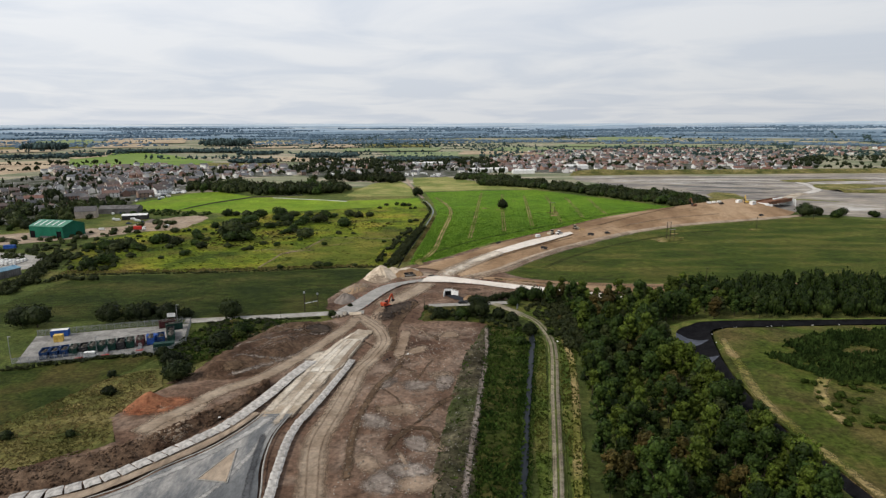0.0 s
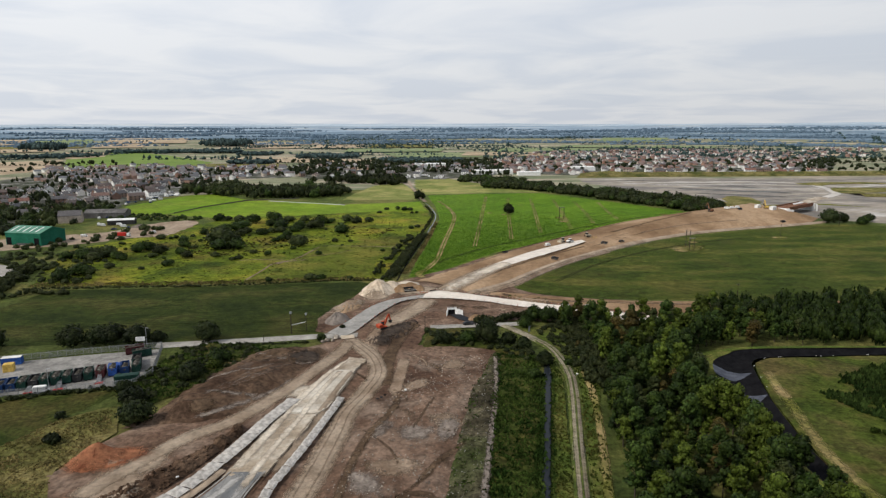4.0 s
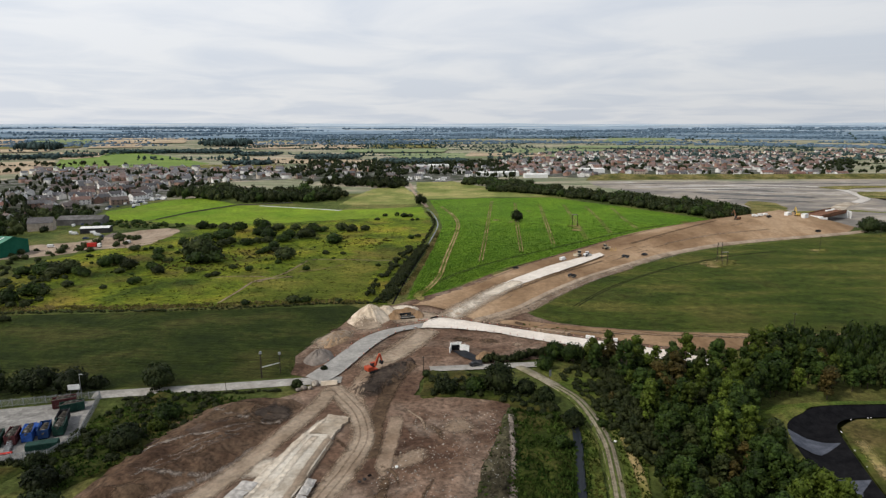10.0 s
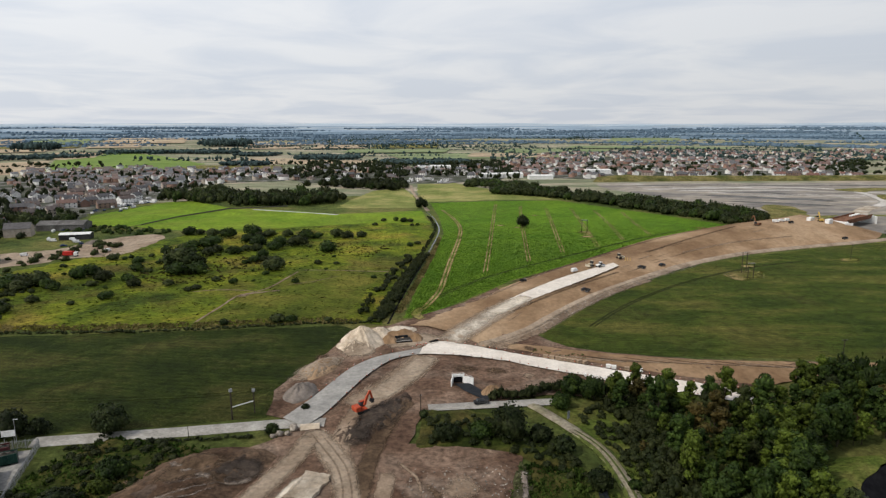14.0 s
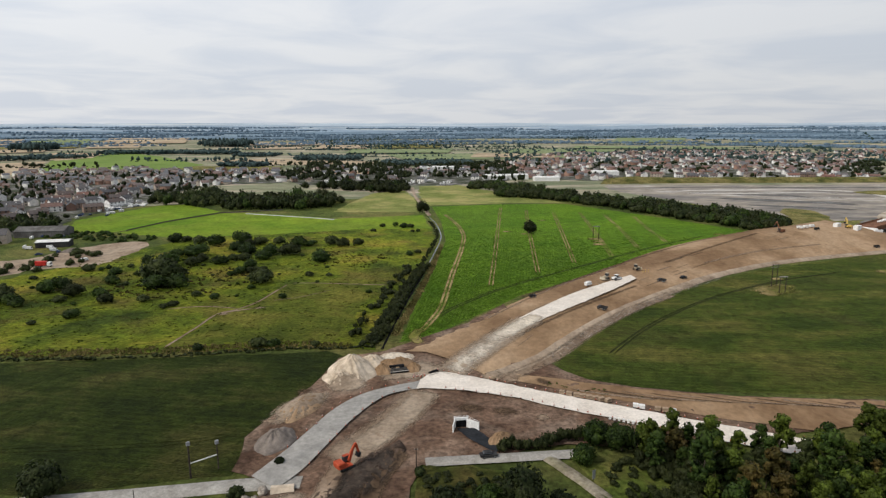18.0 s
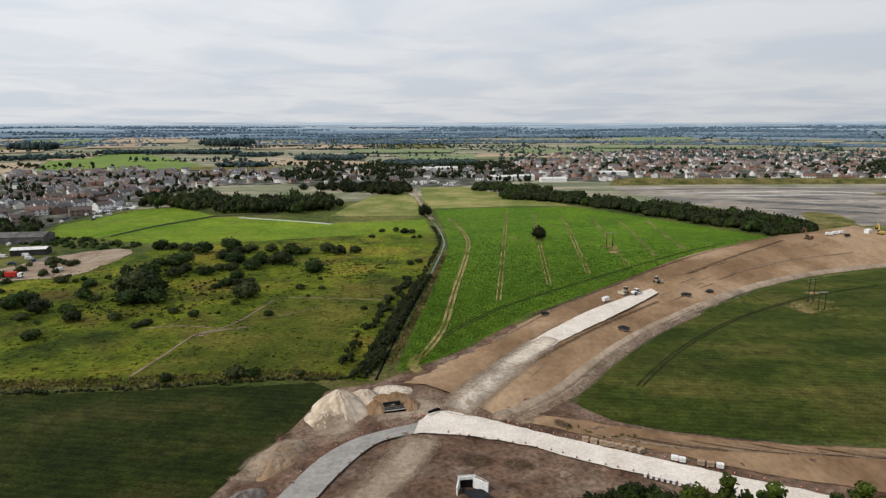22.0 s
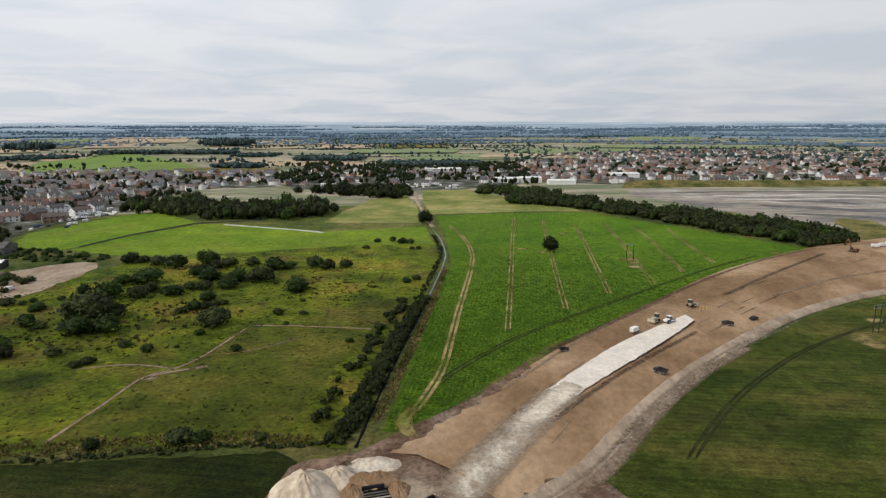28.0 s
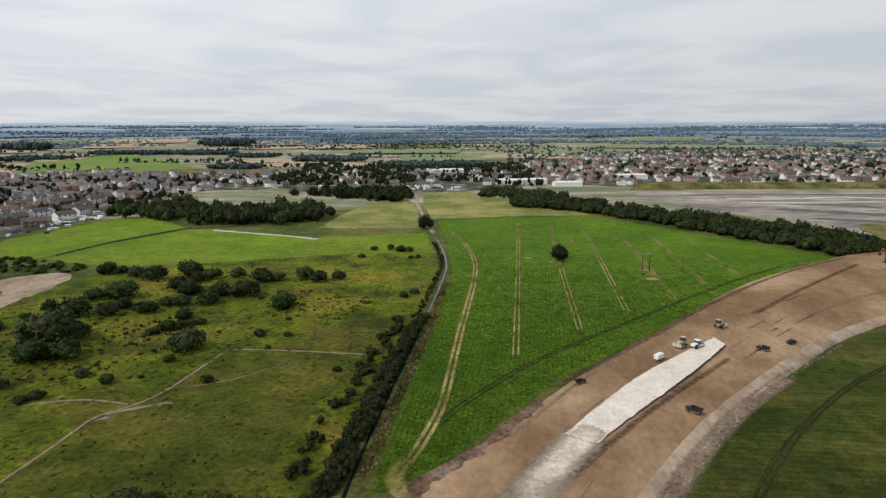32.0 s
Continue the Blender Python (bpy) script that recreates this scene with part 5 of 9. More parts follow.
# single trees and bushes near the works
G_BUSH = "bushes beside the works"
for x, y, r, h, leaf, lab in [(-86, 249, 6.4, 8.4, "leaf_dark", "large dark rounded hawthorn beside the lane"), (-120, 246, 6.4, 8.6, "leaf_dark", "dark hawthorn behind the skip yard fence"), (-111, 247, 6.0, 7.6, "leaf_dark", "dark spreading hawthorn behind the skip yard"),
                              (-133, 244, 6.6, 8.6, "leaf_dark", "dark hawthorn behind the skip yard fence"), (-160, 238, 7.4, 10, "leaf_dark", "dark hawthorn at the lane"), (-126, 247, 5.4, 7.4, "leaf_dark", "dark hawthorn behind the yard"), (-168, 240, 7.0, 9, "leaf_dark", "broad dark hawthorn behind the yard"), (-104, 248, 3.4, 4.6, "leaf_dark", "dark bush at the yard corner"), (345, 512, 5.5, 6, "leaf", "green bush beyond the bridge"), (362, 528, 6, 7, "leaf_dark", "dark tree beyond the bridge"), (380, 515, 6, 6, "leaf", "green scrub beyond the bridge"), (395, 500, 6, 7, "leaf_dark", "dark tree at the field corner"), (19.5, 244, 5.8, 11, "leaf_dark", "large dense dark tree beside the old lane"), (3, 245, 4.0, 4.6, "leaf_dark", "low round bush in the weedy corner"),
                              (12, 246, 4.4, 4.2, "leaf", "spreading green bush in the weedy corner"), (27, 243, 3.8, 5.2, "leaf_dark", "dark bush beside the farm track"), (32, 238, 3.4, 4.8, "leaf_dark", "dark bush at the ditch head"), (37, 222, 3.4, 5.8, "leaf_dark", "upright bush over the ditch"), (32, 212, 2.6, 3.4, "leaf", "leaning bush on the ditch bank"),
                              (-43, 248, 2.2, 3.0, "leaf_dark", "small dark bush at the lane's end"), (-82, 184, 6.2, 6.8, "leaf_dark", "large dark hawthorn on the edge of the spoil"), (-98, 173, 2.4, 3.0, "leaf_dark", "small round bush in dry grass"), (-104, 187, 1.8, 2.2, "leaf_dark", "small bush in dry grass"),
                              (-95, 148, 1.5, 2.0, "leaf_dark", "small round bush in dry grass"), (-111, 147, 1.9, 2.5, "leaf_dark", "small round bush in dry grass"), (-78, 214, 6.0, 6.0, "leaf_dark", "spreading scrub bush beside the yard"), (-74, 228, 4.6, 5.0, "leaf", "scrub bush near the lane"),
                              (-88, 195, 5.0, 5.8, "leaf_dark", "dark hawthorn below the skip yard"), (-95, 204, 3.0, 4.0, "leaf_dark", "dark bush below the skip yard"), (-74, 222, 3.2, 3.2, "leaf_light", "light green scrub bush"), (66, 576, 6.6, 11, "leaf_dark", "lone dark oak standing in the crop field"),
                              (-17, 684, 7.0, 12.5, "leaf_dark", "lone dark tree at the head of the ditch"), (325, 522, 9.6, 13, "leaf_dark", "large dark tree beside the bridge"), (336, 524, 6.0, 9, "leaf_dark", "dark tree beside the bridge"), (292, 534, 5, 3.0, "leaf", "low scrub on the embankment foot"), (352, 520, 5, 6, "leaf", "bush beyond the bridge"),
                              (-37, 262, 1.4, 1.6, "leaf_dark", "small weed bush at the road edge"), (45, 222, 2.0, 2.6, "leaf", "small bush beside the farm track"), (52, 238, 2.4, 3.0, "leaf_autumn", "brownish bush at the wood's edge"), (-3, 257, 1.6, 2.2, "leaf_dark", "small bush at the end of the old lane"), (36, 262, 3.4, 5.2, "leaf", "green tree over the old lane"), (41, 271, 4.2, 7, "leaf", "bushy green tree beside the old lane"), (47, 268, 4.4, 7.6, "leaf", "bushy green tree beside the old lane"), (54, 270, 4.2, 7.6, "leaf_light", "light green tree at the wood's edge")]:
    n = int(130 + 26 * r * r)
    t = make_tree(int(x * 7 + y * 3) % 997, r, h, 0.03 * h, 11, min(int(1.5 * n), 820), 0.3 + 0.024 * r, M["leaf_deep" if leaf == "leaf_dark" else leaf], lab, "bush" if h < 6 else "tree", G_BUSH, 0.12 + 0.02 * h, 0.9, "bush" if h < 6 else "tree", True)
    t.matrix_basis = pose(x, y, 0.15 if y < 330 else 0, 0, 0, (x * 37) % 360)

# scrub of the meadow
G_SCRUB = "scrub bushes of the meadow"
scrub = [make_tree(300 + i, 3.0, 3.6, 0.0, 9, 430, 0.29, M["leaf_dark" if i % 3 else "leaf"], lab, "bush", G_SCRUB, 0.1, 0.85, "bush", True) for i, lab in enumerate(["low rounded dark hawthorn bush in the meadow", "spreading scrub bush in the meadow", "dense dark scrub bush in the meadow", "low mid green sallow bush in the meadow"])]
spots = [(-188, 421, 1.6), (-174, 409, 1.7), (-55, 533, 1.3), (-224, 394, 1.3), (-217, 400, 2.0), (-209, 399, 2.1), (-203, 402, 1.9), (-197, 343, 1.7), (-193, 352, 1.8), (-188, 354, 1.3), (-186, 370, 1.0), (-195, 396, 1.2), (-190, 416, 1.6), (-174, 398, 1.0), (-206, 391, 1.6), (-213, 393, 1.5)]
north_row = [(-183, 545, 1.68), (-177, 546, 1.26), (-164, 538, 1.64), (-151, 532, 1.88), (-137, 539, 2.33), (-122, 535, 1.62), (-110, 538, 1.37), (-94, 529, 1.86), (-86, 531, 1.21), (-74, 535, 1.63), (-65, 529, 1.59), (-161, 494, 1.54), (-149, 499, 2.4)]
west_thicket = [(-143, 473, 1.54), (-141, 482, 1.36), (-156, 471, 2.07), (-172, 479, 1.24), (-146, 439, 3.22), (-139, 444, 1.66), (-130, 424, 2.06), (-140, 420, 2.01), (-137, 424, 1.08), (-136, 399, 0.92), (-167, 431, 1.48), (-177, 453, 1.22), (-122, 389, 0.68), (-119, 392, 0.77)]
mid_thicket = [(-130, 513, 1.77), (-122, 507, 1.98), (-124, 487, 1.16), (-117, 487, 1.39), (-106, 488, 1.62), (-106, 504, 1.72), (-94, 502, 2.06), (-127, 528, 1.46), (-128, 476, 1.66), (-108, 468, 1.3), (-102, 459, 0.73), (-98, 461, 0.74), (-112, 448, 0.8), (-108, 453, 1.22), (-104, 455, 0.92)]
scattered = [(-91, 433, 2.04), (-93, 421, 0.68), (-71, 484, 1.94), (-59, 447, 0.56), (-70, 447, 0.76), (-73, 404, 0.66), (-104, 403, 0.81), (-115, 408, 0.75), (-176, 468, 0.61), (-199, 471, 0.53), (-34, 413, 0.55), (-51, 585, 0.8), (-46, 608, 0.8), (-36, 610, 0.9), (-29, 605, 1.1), (-24, 604, 1.0), (-21, 584, 0.6), (-17, 584, 0.6), (-19, 501, 0.8), (-14, 506, 0.7), (-66, 341, 1.1), (-60, 341, 0.9), (-87, 338, 0.7), (-45, 342, 0.6)]
rs = random.Random(21)
more = []
for k in range(40):
    a, b = rs.gauss(-122, 45), rs.gauss(480, 45)
    if -205 < a < -62 and 380 < b < 556:
        more.append((a, b, rs.uniform(0.16, 0.5)))
for k in range(34):
    a, b = rs.uniform(-225, -150), rs.uniform(365, 470)
    if a > -232 + (b - 365) * 0.1:
        more.append((a, b, rs.choice([0.2, 0.3, 0.45, 0.6, 1.2])))
allb = spots + north_row + west_thicket + mid_thicket + scattered + more
for k, (x, y, s) in enumerate(allb):
    t = scrub[k % 4]
    m = pose(x, y, 0, 0, 0, rs.uniform(0, 360)) @ Matrix.Diagonal((s * rs.uniform(1.15, 1.5), s * 1.25, s * rs.uniform(0.9, 1.2), 1))
    if k < 4:
        t.matrix_basis = m
    else:
        sc = t.scale
        copy_thing(t, m @ Matrix.Diagonal((1 / sc[0], 1 / sc[1], 1 / sc[2], 1)))

# hedges: along the ditch, the meadow foot and the lane
hedge = []
rh = random.Random(4)
for q in curve([(-27, 345), (-24, 372), (-20, 410), (-16, 440), (-11, 470), (-7, 500), (-4, 530), (-2, 556), (-3, 590), (-8, 630)], 1.3):
    thin = 1.0 if q[1] < 470 else 0.55
    for k in range(3 if q[1] < 470 else 1):
        r = rh.uniform(0.9, 2.1) * thin
        off = rh.uniform(-5.0, -0.5) * thin + (3.2 if q[1] < 470 else -0.8)
        hedge.append((q[0] + off + 2.6 * thin, q[1] + rh.uniform(-1, 1), 0, r, r * rh.uniform(1.1, 1.9)))
for k in range(46):
    y = rh.uniform(345, 470)
    hedge.append((-33 + (y - 345) * 0.13 + rh.uniform(-3.5, 2.5), y, 0, rh.uniform(1.2, 2.6), rh.uniform(1.6, 3.2)))
for k in range(90):
    y = rh.uniform(341, 432)
    r = rh.uniform(1.1, 2.3) * (1.15 if y < 395 else 0.9)
    hedge.append((-21.5 + (y - 338) * 0.098 - abs(rh.gauss(0, 2.6)), y, 0, r, r * rh.uniform(0.9, 1.5)))
joined("ditch_hedge", PROTO, hedge, [M["leaf_dark"]], "dark overgrown hedge of thorn along the ditch", "hedge")
low = []
for q in curve([(-205, 322), (-119, 327), (-81, 331), (-53, 336), (-24, 338)], 1.6):
    low.append((q[0], q[1] + 2 + rh.uniform(-1.2, 1.2), 0, rh.uniform(0.7, 1.6), rh.uniform(0.5, 1.5)))
joined("field_hedge", PROTO, low, [M["leaf_dark"]], "low straggling hedge between meadow and field", "hedge", 6)
corner = []
for q in curve([(-208, 286), (-212, 311), (-221, 341), (-228, 364)], 1.6):
    for k in range(2):
        corner.append((q[0] + rh.uniform(-4, 4), q[1] + rh.uniform(-2, 2), 0, rh.uniform(1.8, 3.4), rh.uniform(2.6, 4.8)))
for q in curve([(-208, 305), (-198, 314), (-188, 317), (-178, 315)], 2.0):
    corner.append((q[0] + rh.uniform(-2, 2), q[1] + rh.uniform(-2, 2), 0, rh.uniform(1.4, 2.6), rh.uniform(1.6, 3.4)))
joined("corner_hedge", PROTO, corner, [M["leaf_dark"]], "tall dark overgrown hedge at the meadow corner", "hedge", 8)
low = []
for q in curve([(17, 268), (26, 270), (38, 274), (48, 276)], 1.1):
    low.append((q[0], q[1] + rh.uniform(-1.5, 1.2), 0.3, rh.uniform(1.2, 2.2), rh.uniform(2.4, 4.0)))
for q in curve([(-100, 206), (-112, 204), (-128, 198), (-143, 193)], 1.2):
    low.append((q[0], q[1] + rh.uniform(-1.2, 1.2), 0, rh.uniform(0.8, 1.6), rh.uniform(0.9, 1.8)))
for q in curve([(-92, 243), (-72, 246), (-56, 248), (-48, 249)], 1.2):
    low.append((q[0], q[1] - 2.6 + rh.uniform(-0.8, 0.8), 0.1, rh.uniform(0.5, 1.2), rh.uniform(0.5, 1.2)))
for x, y, _, q in scatter([(-4, 241), (-2, 256), (7, 258), (14, 256), (20, 250), (30, 242), (36, 232), (36, 222), (30, 226), (22, 236), (12, 242)], 2.6, 61, 0.75):
    low.append((x, y, 0.4, 1.5 * q, 1.5 * q))
for x, y, _, q in scatter([(-97, 207), (-92, 232), (-86, 244), (-66, 242), (-62, 232), (-70, 214), (-86, 192)], 3.0, 62, 0.6):
    low.append((x, y, 0.2, 1.6 * q, 1.7 * q))
for x, y, _, q in scatter([(47, 206), (46, 230), (40, 248), (41, 262), (60, 266), (62, 230), (54, 202)], 2.8, 63, 0.9):
    low.append((x, y, 0.2, (1.3 + max(0, x - 45) * 0.11) * q, (1.4 + max(0, x - 45) * 0.24) * q))
joined("roadside_hedge", PROTO, low, [M["leaf_dark"]], "uneven green hedge beside the lanes", "hedge", 7)

# tussocks, weeds, reeds and crop leaves
def tuft_arrays(seed, n=5, spread=0.5):
    rng = np.random.default_rng(seed)
    V, F = [], []
    for k in range(n):
        a = rng.uniform(0, 6.28)
        x, y = rng.normal(size=2) * spread * 0.5
        w, l = rng.uniform(0.15, 0.3), rng.uniform(0.6, 1.0)
        b = len(V)
        V += [(x - w * math.sin(a), y + w * math.cos(a), 0), (x + w * math.sin(a), y - w * math.cos(a), 0), (x + math.cos(a) * l * 0.5, y + math.sin(a) * l * 0.5, l), (x + math.cos(a) * l, y + math.sin(a) * l, l * 0.35)]
        F += [(b, b + 1, b + 2), (b + 1, b + 3, b + 2)]
    return np.array(V), np.array(F)


rf0 = random.Random(6)
TUFT = [tuft_arrays(i) for i in range(6)]


def tufts(name, poly, gap, r, h, material, label, seed, keep=1.0, z=0.0):
    spots = [(x, y, z, r * s, h * s) for x, y, _, s in scatter(poly, gap, seed, keep, sizes=(0.5, 1.6))]
    return joined(name, TUFT, spots, [material], label, "grass", seed)


M["tussock"] = mat("tussock_blades", [(0.35, (0.0368, 0.0598, 0.01056)), (0.65, (0.1196, 0.115, 0.0308))], 0.03, grain=0.8, depth=0.3, vary="island", thin=0.45)
M["weed"] = mat("weed_leaves", [(0.35, (0.024, 0.048, 0.0096)), (0.65, (0.0576, 0.0888, 0.018))], 0.06, grain=0.8, depth=0.3, vary="island", thin=0.45)
M["regrowth"] = mat("regrowth_leaves", [(0.35, (0.02318, 0.0414, 0.007452)), (0.65, (0.05134, 0.07555, 0.01408))], 0.03, grain=0.8, depth=0.3, vary="island", thin=0.45)
M["reed"] = mat("reeds", [(0.35, (0.0207, 0.0391, 0.0092)), (0.65, (0.0391, 0.06325, 0.01495))], 0.06, grain=0.8, depth=0.3, vary="island", thin=0.45)
M["crop_leaf"] = mat("beet_leaf", [(0.35, (0.0459, 0.1013, 0.00945)), (0.65, (0.07425, 0.1418, 0.0135))], 0.05, grain=0.8, depth=0.25, vary="island", spread=(0.85, 1.2), thin=0.45)
M["sedge"] = mat("sedge_blades", [(0.35, (0.0432, 0.0432, 0.0156)), (0.65, (0.084, 0.0696, 0.0288))], 0.06, grain=0.8, depth=0.3, vary="island", thin=0.45)
M["straw_grass"] = mat("straw_grass", [(0.35, (0.0972, 0.0918, 0.02916)), (0.65, (0.2268, 0.1836, 0.0756))], 0.06, grain=0.8, depth=0.3, vary="island", thin=0.45)
tufts("meadow_tussocks", [(-215, 340), (-107, 336), (-53, 343), (-28, 345), (-20, 420), (-10, 500), (-60, 590), (-140, 570), (-215, 470)], 2.4, 0.75, 0.35, M["tussock"], "grass tussocks scattered over the meadow", 31, 0.26)
tufts("bank_weeds", [(8, 112), (14, 170), (22, 232), (35, 230), (31, 190), (22, 139), (17, 112)], 1.0, 0.85, 0.8, M["weed"], "leafy weeds on the ditch bank", 32, 0.9, 0.6)
tufts("bank_weeds", [(-98, 205), (-92, 232), (-84, 246), (-56, 240), (-62, 222), (-74, 208), (-86, 190)], 1.3, 0.9, 0.8, M["weed"], "leafy weeds on the scrubby verge", 33, 0.7, 0.5)
tufts("dry_grass", [(-118, 154), (-112, 168), (-104, 186), (-92, 193), (-86, 178), (-90, 160), (-84, 145), (-90, 137), (-106, 131), (-140, 130)], 0.9, 0.6, 0.34, M["straw_grass"], "tall dry yellow grass beside the works", 34, 0.8, 0.2)
tufts("dry_grass", [(29, 112), (38, 170), (45, 210), (44, 230), (56, 226), (47, 190), (40, 153), (33, 112)], 1.0, 0.6, 0.6, M["tussock"], "tufted grass on the verge of the track", 35, 0.6, 0.3)
tufts("dry_grass", [(-205, 327), (-119, 331), (-53, 338), (-30, 338), (-30, 344), (-53, 346), (-119, 338), (-205, 336)], 1.2, 0.8, 0.7, M["straw_grass"], "pale dry grass along the hedge foot", 36, 0.7)
tufts("dry_grass", [(-15, 352), (-11, 385), (-3, 462), (2, 530), (0, 530), (-6, 462), (-14, 385), (-18, 352)], 0.9, 0.7, 0.8, M["straw_grass"], "pale dry grass along the ditch", 43, 0.8)
reeds = [(x, y, 3.0, 1.5 * q, 1.7 * q) for x, y, _, q in scatter([(112, 192), (128, 206), (150, 215), (190, 217), (260, 217), (260, 150), (160, 164), (135, 168), (120, 172)], 1.35, 37, 1.0, sizes=(0.5, 1.3)) if noise.noise((x * 0.07, y * 0.12, 2)) > -0.28]
joined("reed_bed", TUFT, reeds, [M["reed"]], "dark green reeds on the grass island", "reeds", 37)
sallow = [(x, y, 3.0, 1.5 * q, 1.5 * q) for x, y, _, q in scatter([(104, 136), (106, 151), (112, 171), (119, 172), (135, 166), (200, 155), (200, 110), (115, 118)], 3.4, 38, 0.7, sizes=(0.5, 1.3)) if noise.noise((x * 0.06, y * 0.09, 5)) > -0.1]
joined("sallow_scrub", PROTO, sallow, [M["regrowth"]], "low yellowish green sallow growth on the grass island", "scrub", 38)
tufts("rubble_weeds", [(-2, 112), (3, 155), (11, 202), (20, 232), (23, 228), (15, 170), (8, 112)], 1.6, 0.6, 0.45, M["weed"], "sparse weeds growing out of the rubble", 39, 0.55, 1.0)
beet = [(x, y, 0, 0.42 * s, 0.26 * s) for x, y, _, s in scatter([(-13, 349), (-9, 390), (-2, 470), (4, 552), (6, 600), (150, 600), (190, 545), (128, 487), (94, 461), (65, 436), (40, 412), (11, 372), (-6, 351)], 1.05, 40, 1.0, sizes=(0.5, 1.6)) if rf0.random() < 1.25 - (y - 350) / 200]
joined("crop_leaves", TUFT, beet, [M["crop_leaf"]], "leafy beet plants of the crop", "crop", 40)

edge_w = []
for side, r0 in ((-1.5, 0.7), (1.6, 0.5)):
    for q in curve([(15, 100), (19, 119), (25, 153), (28.5, 171), (33, 195), (36.5, 214)], 0.45):
        edge_w.append((q[0] + side + rf0.uniform(-0.5, 0.5), q[1], 0.6, r0 * rf0.uniform(0.6, 1.6), r0 * rf0.uniform(0.6, 1.6)))
joined("ditch_weeds", TUFT, edge_w, [M["weed"]], "rank weeds hanging over the ditch edges", "grass", 44)
tufts("verge_grass", [(22, 112), (27, 153), (35, 200), (37, 228), (41, 230), (41, 212), (34, 170), (25, 112)], 0.9, 0.5, 0.45, M["tussock"], "tufted grass of the track verge", 45, 0.7, 0.35)
tufts("strip_weeds", [(34, 309), (52, 303), (64, 299), (60, 296), (44, 301), (33, 306)], 1.5, 0.5, 0.3, M["weed"], "sparse weeds on the tan earth strip", 48, 0.3, 0.5)
tufts("sedge", [(-150, 400), (-120, 402), (-90, 440), (-110, 470), (-160, 470), (-175, 430)], 1.5, 1.0, 0.8, M["sedge"], "reddish brown sedge in the wet meadow", 46, 0.1)
tufts("sedge", [(-75, 470), (-40, 465), (-30, 500), (-60, 515), (-85, 500)], 1.5, 1.0, 0.7, M["sedge"], "reddish brown sedge in the wet meadow", 47, 0.1)

# woods and belts farther off
def wood_spots(poly, gap, seed, r, h, keep=1.0):
    return [(x, y, hill(x, y) - 0.5, r * s, h * s) for x, y, _, s in scatter(poly, gap, seed, keep, sizes=(0.7, 1.25))]


def two_tone(name, poly, gap, seed, r, h, label, keep=0.85):
    """A wood of uneven trees: dark ones, and lighter ones among them."""
    sp = [(x, y, hill(x, y) - 0.4, r * s * random.Random(int(x * 9)).uniform(0.75, 1.2), h * s ** 0.6 * random.Random(int(y * 7)).uniform(0.75, 1.2)) for x, y, _, s in scatter(poly, gap, seed, keep, sizes=(0.6, 1.3))]
    joined(name, PROTO, [q for k, q in enumerate(sp) if k % 2], [M["leaf_dark"]], label, "woodland", seed)
    joined(name, PROTO, [q for k, q in enumerate(sp) if k % 4 == 0], [M["leaf_deep"]], label, "woodland", seed + 100)
    joined(name, PROTO, [q for k, q in enumerate(sp) if k % 4 == 2], [M["leaf"]], label.replace("dark", "mid green"), "woodland", seed + 200)


two_tone("tree_belt", [(60, 812), (95, 796), (128, 766), (165, 708), (205, 648), (240, 588), (262, 592), (290, 618), (268, 660), (222, 712), (186, 760), (150, 806), (110, 845), (70, 862)], 7.2, 51, 6.4, 9.0, "long belt of dark trees behind the crop field")
two_tone("copse", [(-214, 712), (-190, 700), (-143, 698), (-104, 716), (-98, 760), (-130, 790), (-200, 790), (-240, 770)], 9.5, 52, 7.2, 12, "mixed dark copse at the edge of the pasture", 0.8)
two_tone("copse", [(-275, 770), (-250, 755), (-230, 790), (-262, 830), (-290, 820)], 9.0, 58, 6.4, 11, "dark copse behind the terraced houses", 0.8)
two_tone("copse", [(-300, 752), (-262, 736), (-238, 720), (-226, 740), (-250, 775), (-290, 800), (-318, 790)], 8.5, 48, 5.6, 10, "dark garden trees between the terraces and the copse", 0.75)
two_tone("copse", [(-177, 905), (-107, 872), (-54, 842), (-42, 885), (-53, 940), (-131, 935)], 9.5, 53, 7.2, 11, "dark copse behind the paddock", 0.8)
two_tone("copse", [(30, 900), (90, 855), (125, 870), (105, 920), (50, 945)], 8, 54, 6.4, 9, "dark copse beside the grey pit", 0.85)
joined("scrub", PROTO, wood_spots([(-300, 400), (-236, 425), (-215, 470), (-205, 500), (-232, 510), (-262, 455), (-310, 430)], 6.5, 55, 3.0, 3.8, 0.35), [M["leaf_dark"]], "dark scrub round the green shed", "scrub")
joined("scrub", PROTO, wood_spots([(-240, 365), (-205, 330), (-180, 335), (-200, 400), (-250, 420), (-300, 400), (-300, 360)], 5.5, 56, 2.4, 2.8, 0.5), [M["leaf_dark"]], "overgrown hedge at the meadow corner", "scrub")
joined("scrub", PROTO, wood_spots([(-290, 560), (-235, 545), (-200, 540), (-205, 560), (-246, 578), (-290, 590)], 6, 57, 2.8, 3.2, 0.8), [M["leaf"]], "greyish scrub along the pasture fence", "scrub")
two_tone("village_trees", [(-330, 470), (-300, 500), (-285, 530), (-320, 560), (-300, 600), (-330, 650), (-420, 640), (-450, 520), (-400, 460)], 11, 59, 5.4, 8, "dark garden trees round the sheds", 0.7)

far = []
rf = random.Random(77)


def clump_ok(x, y, scale, level):
    return noise.noise((x * scale, y * scale, 7.7)) > level


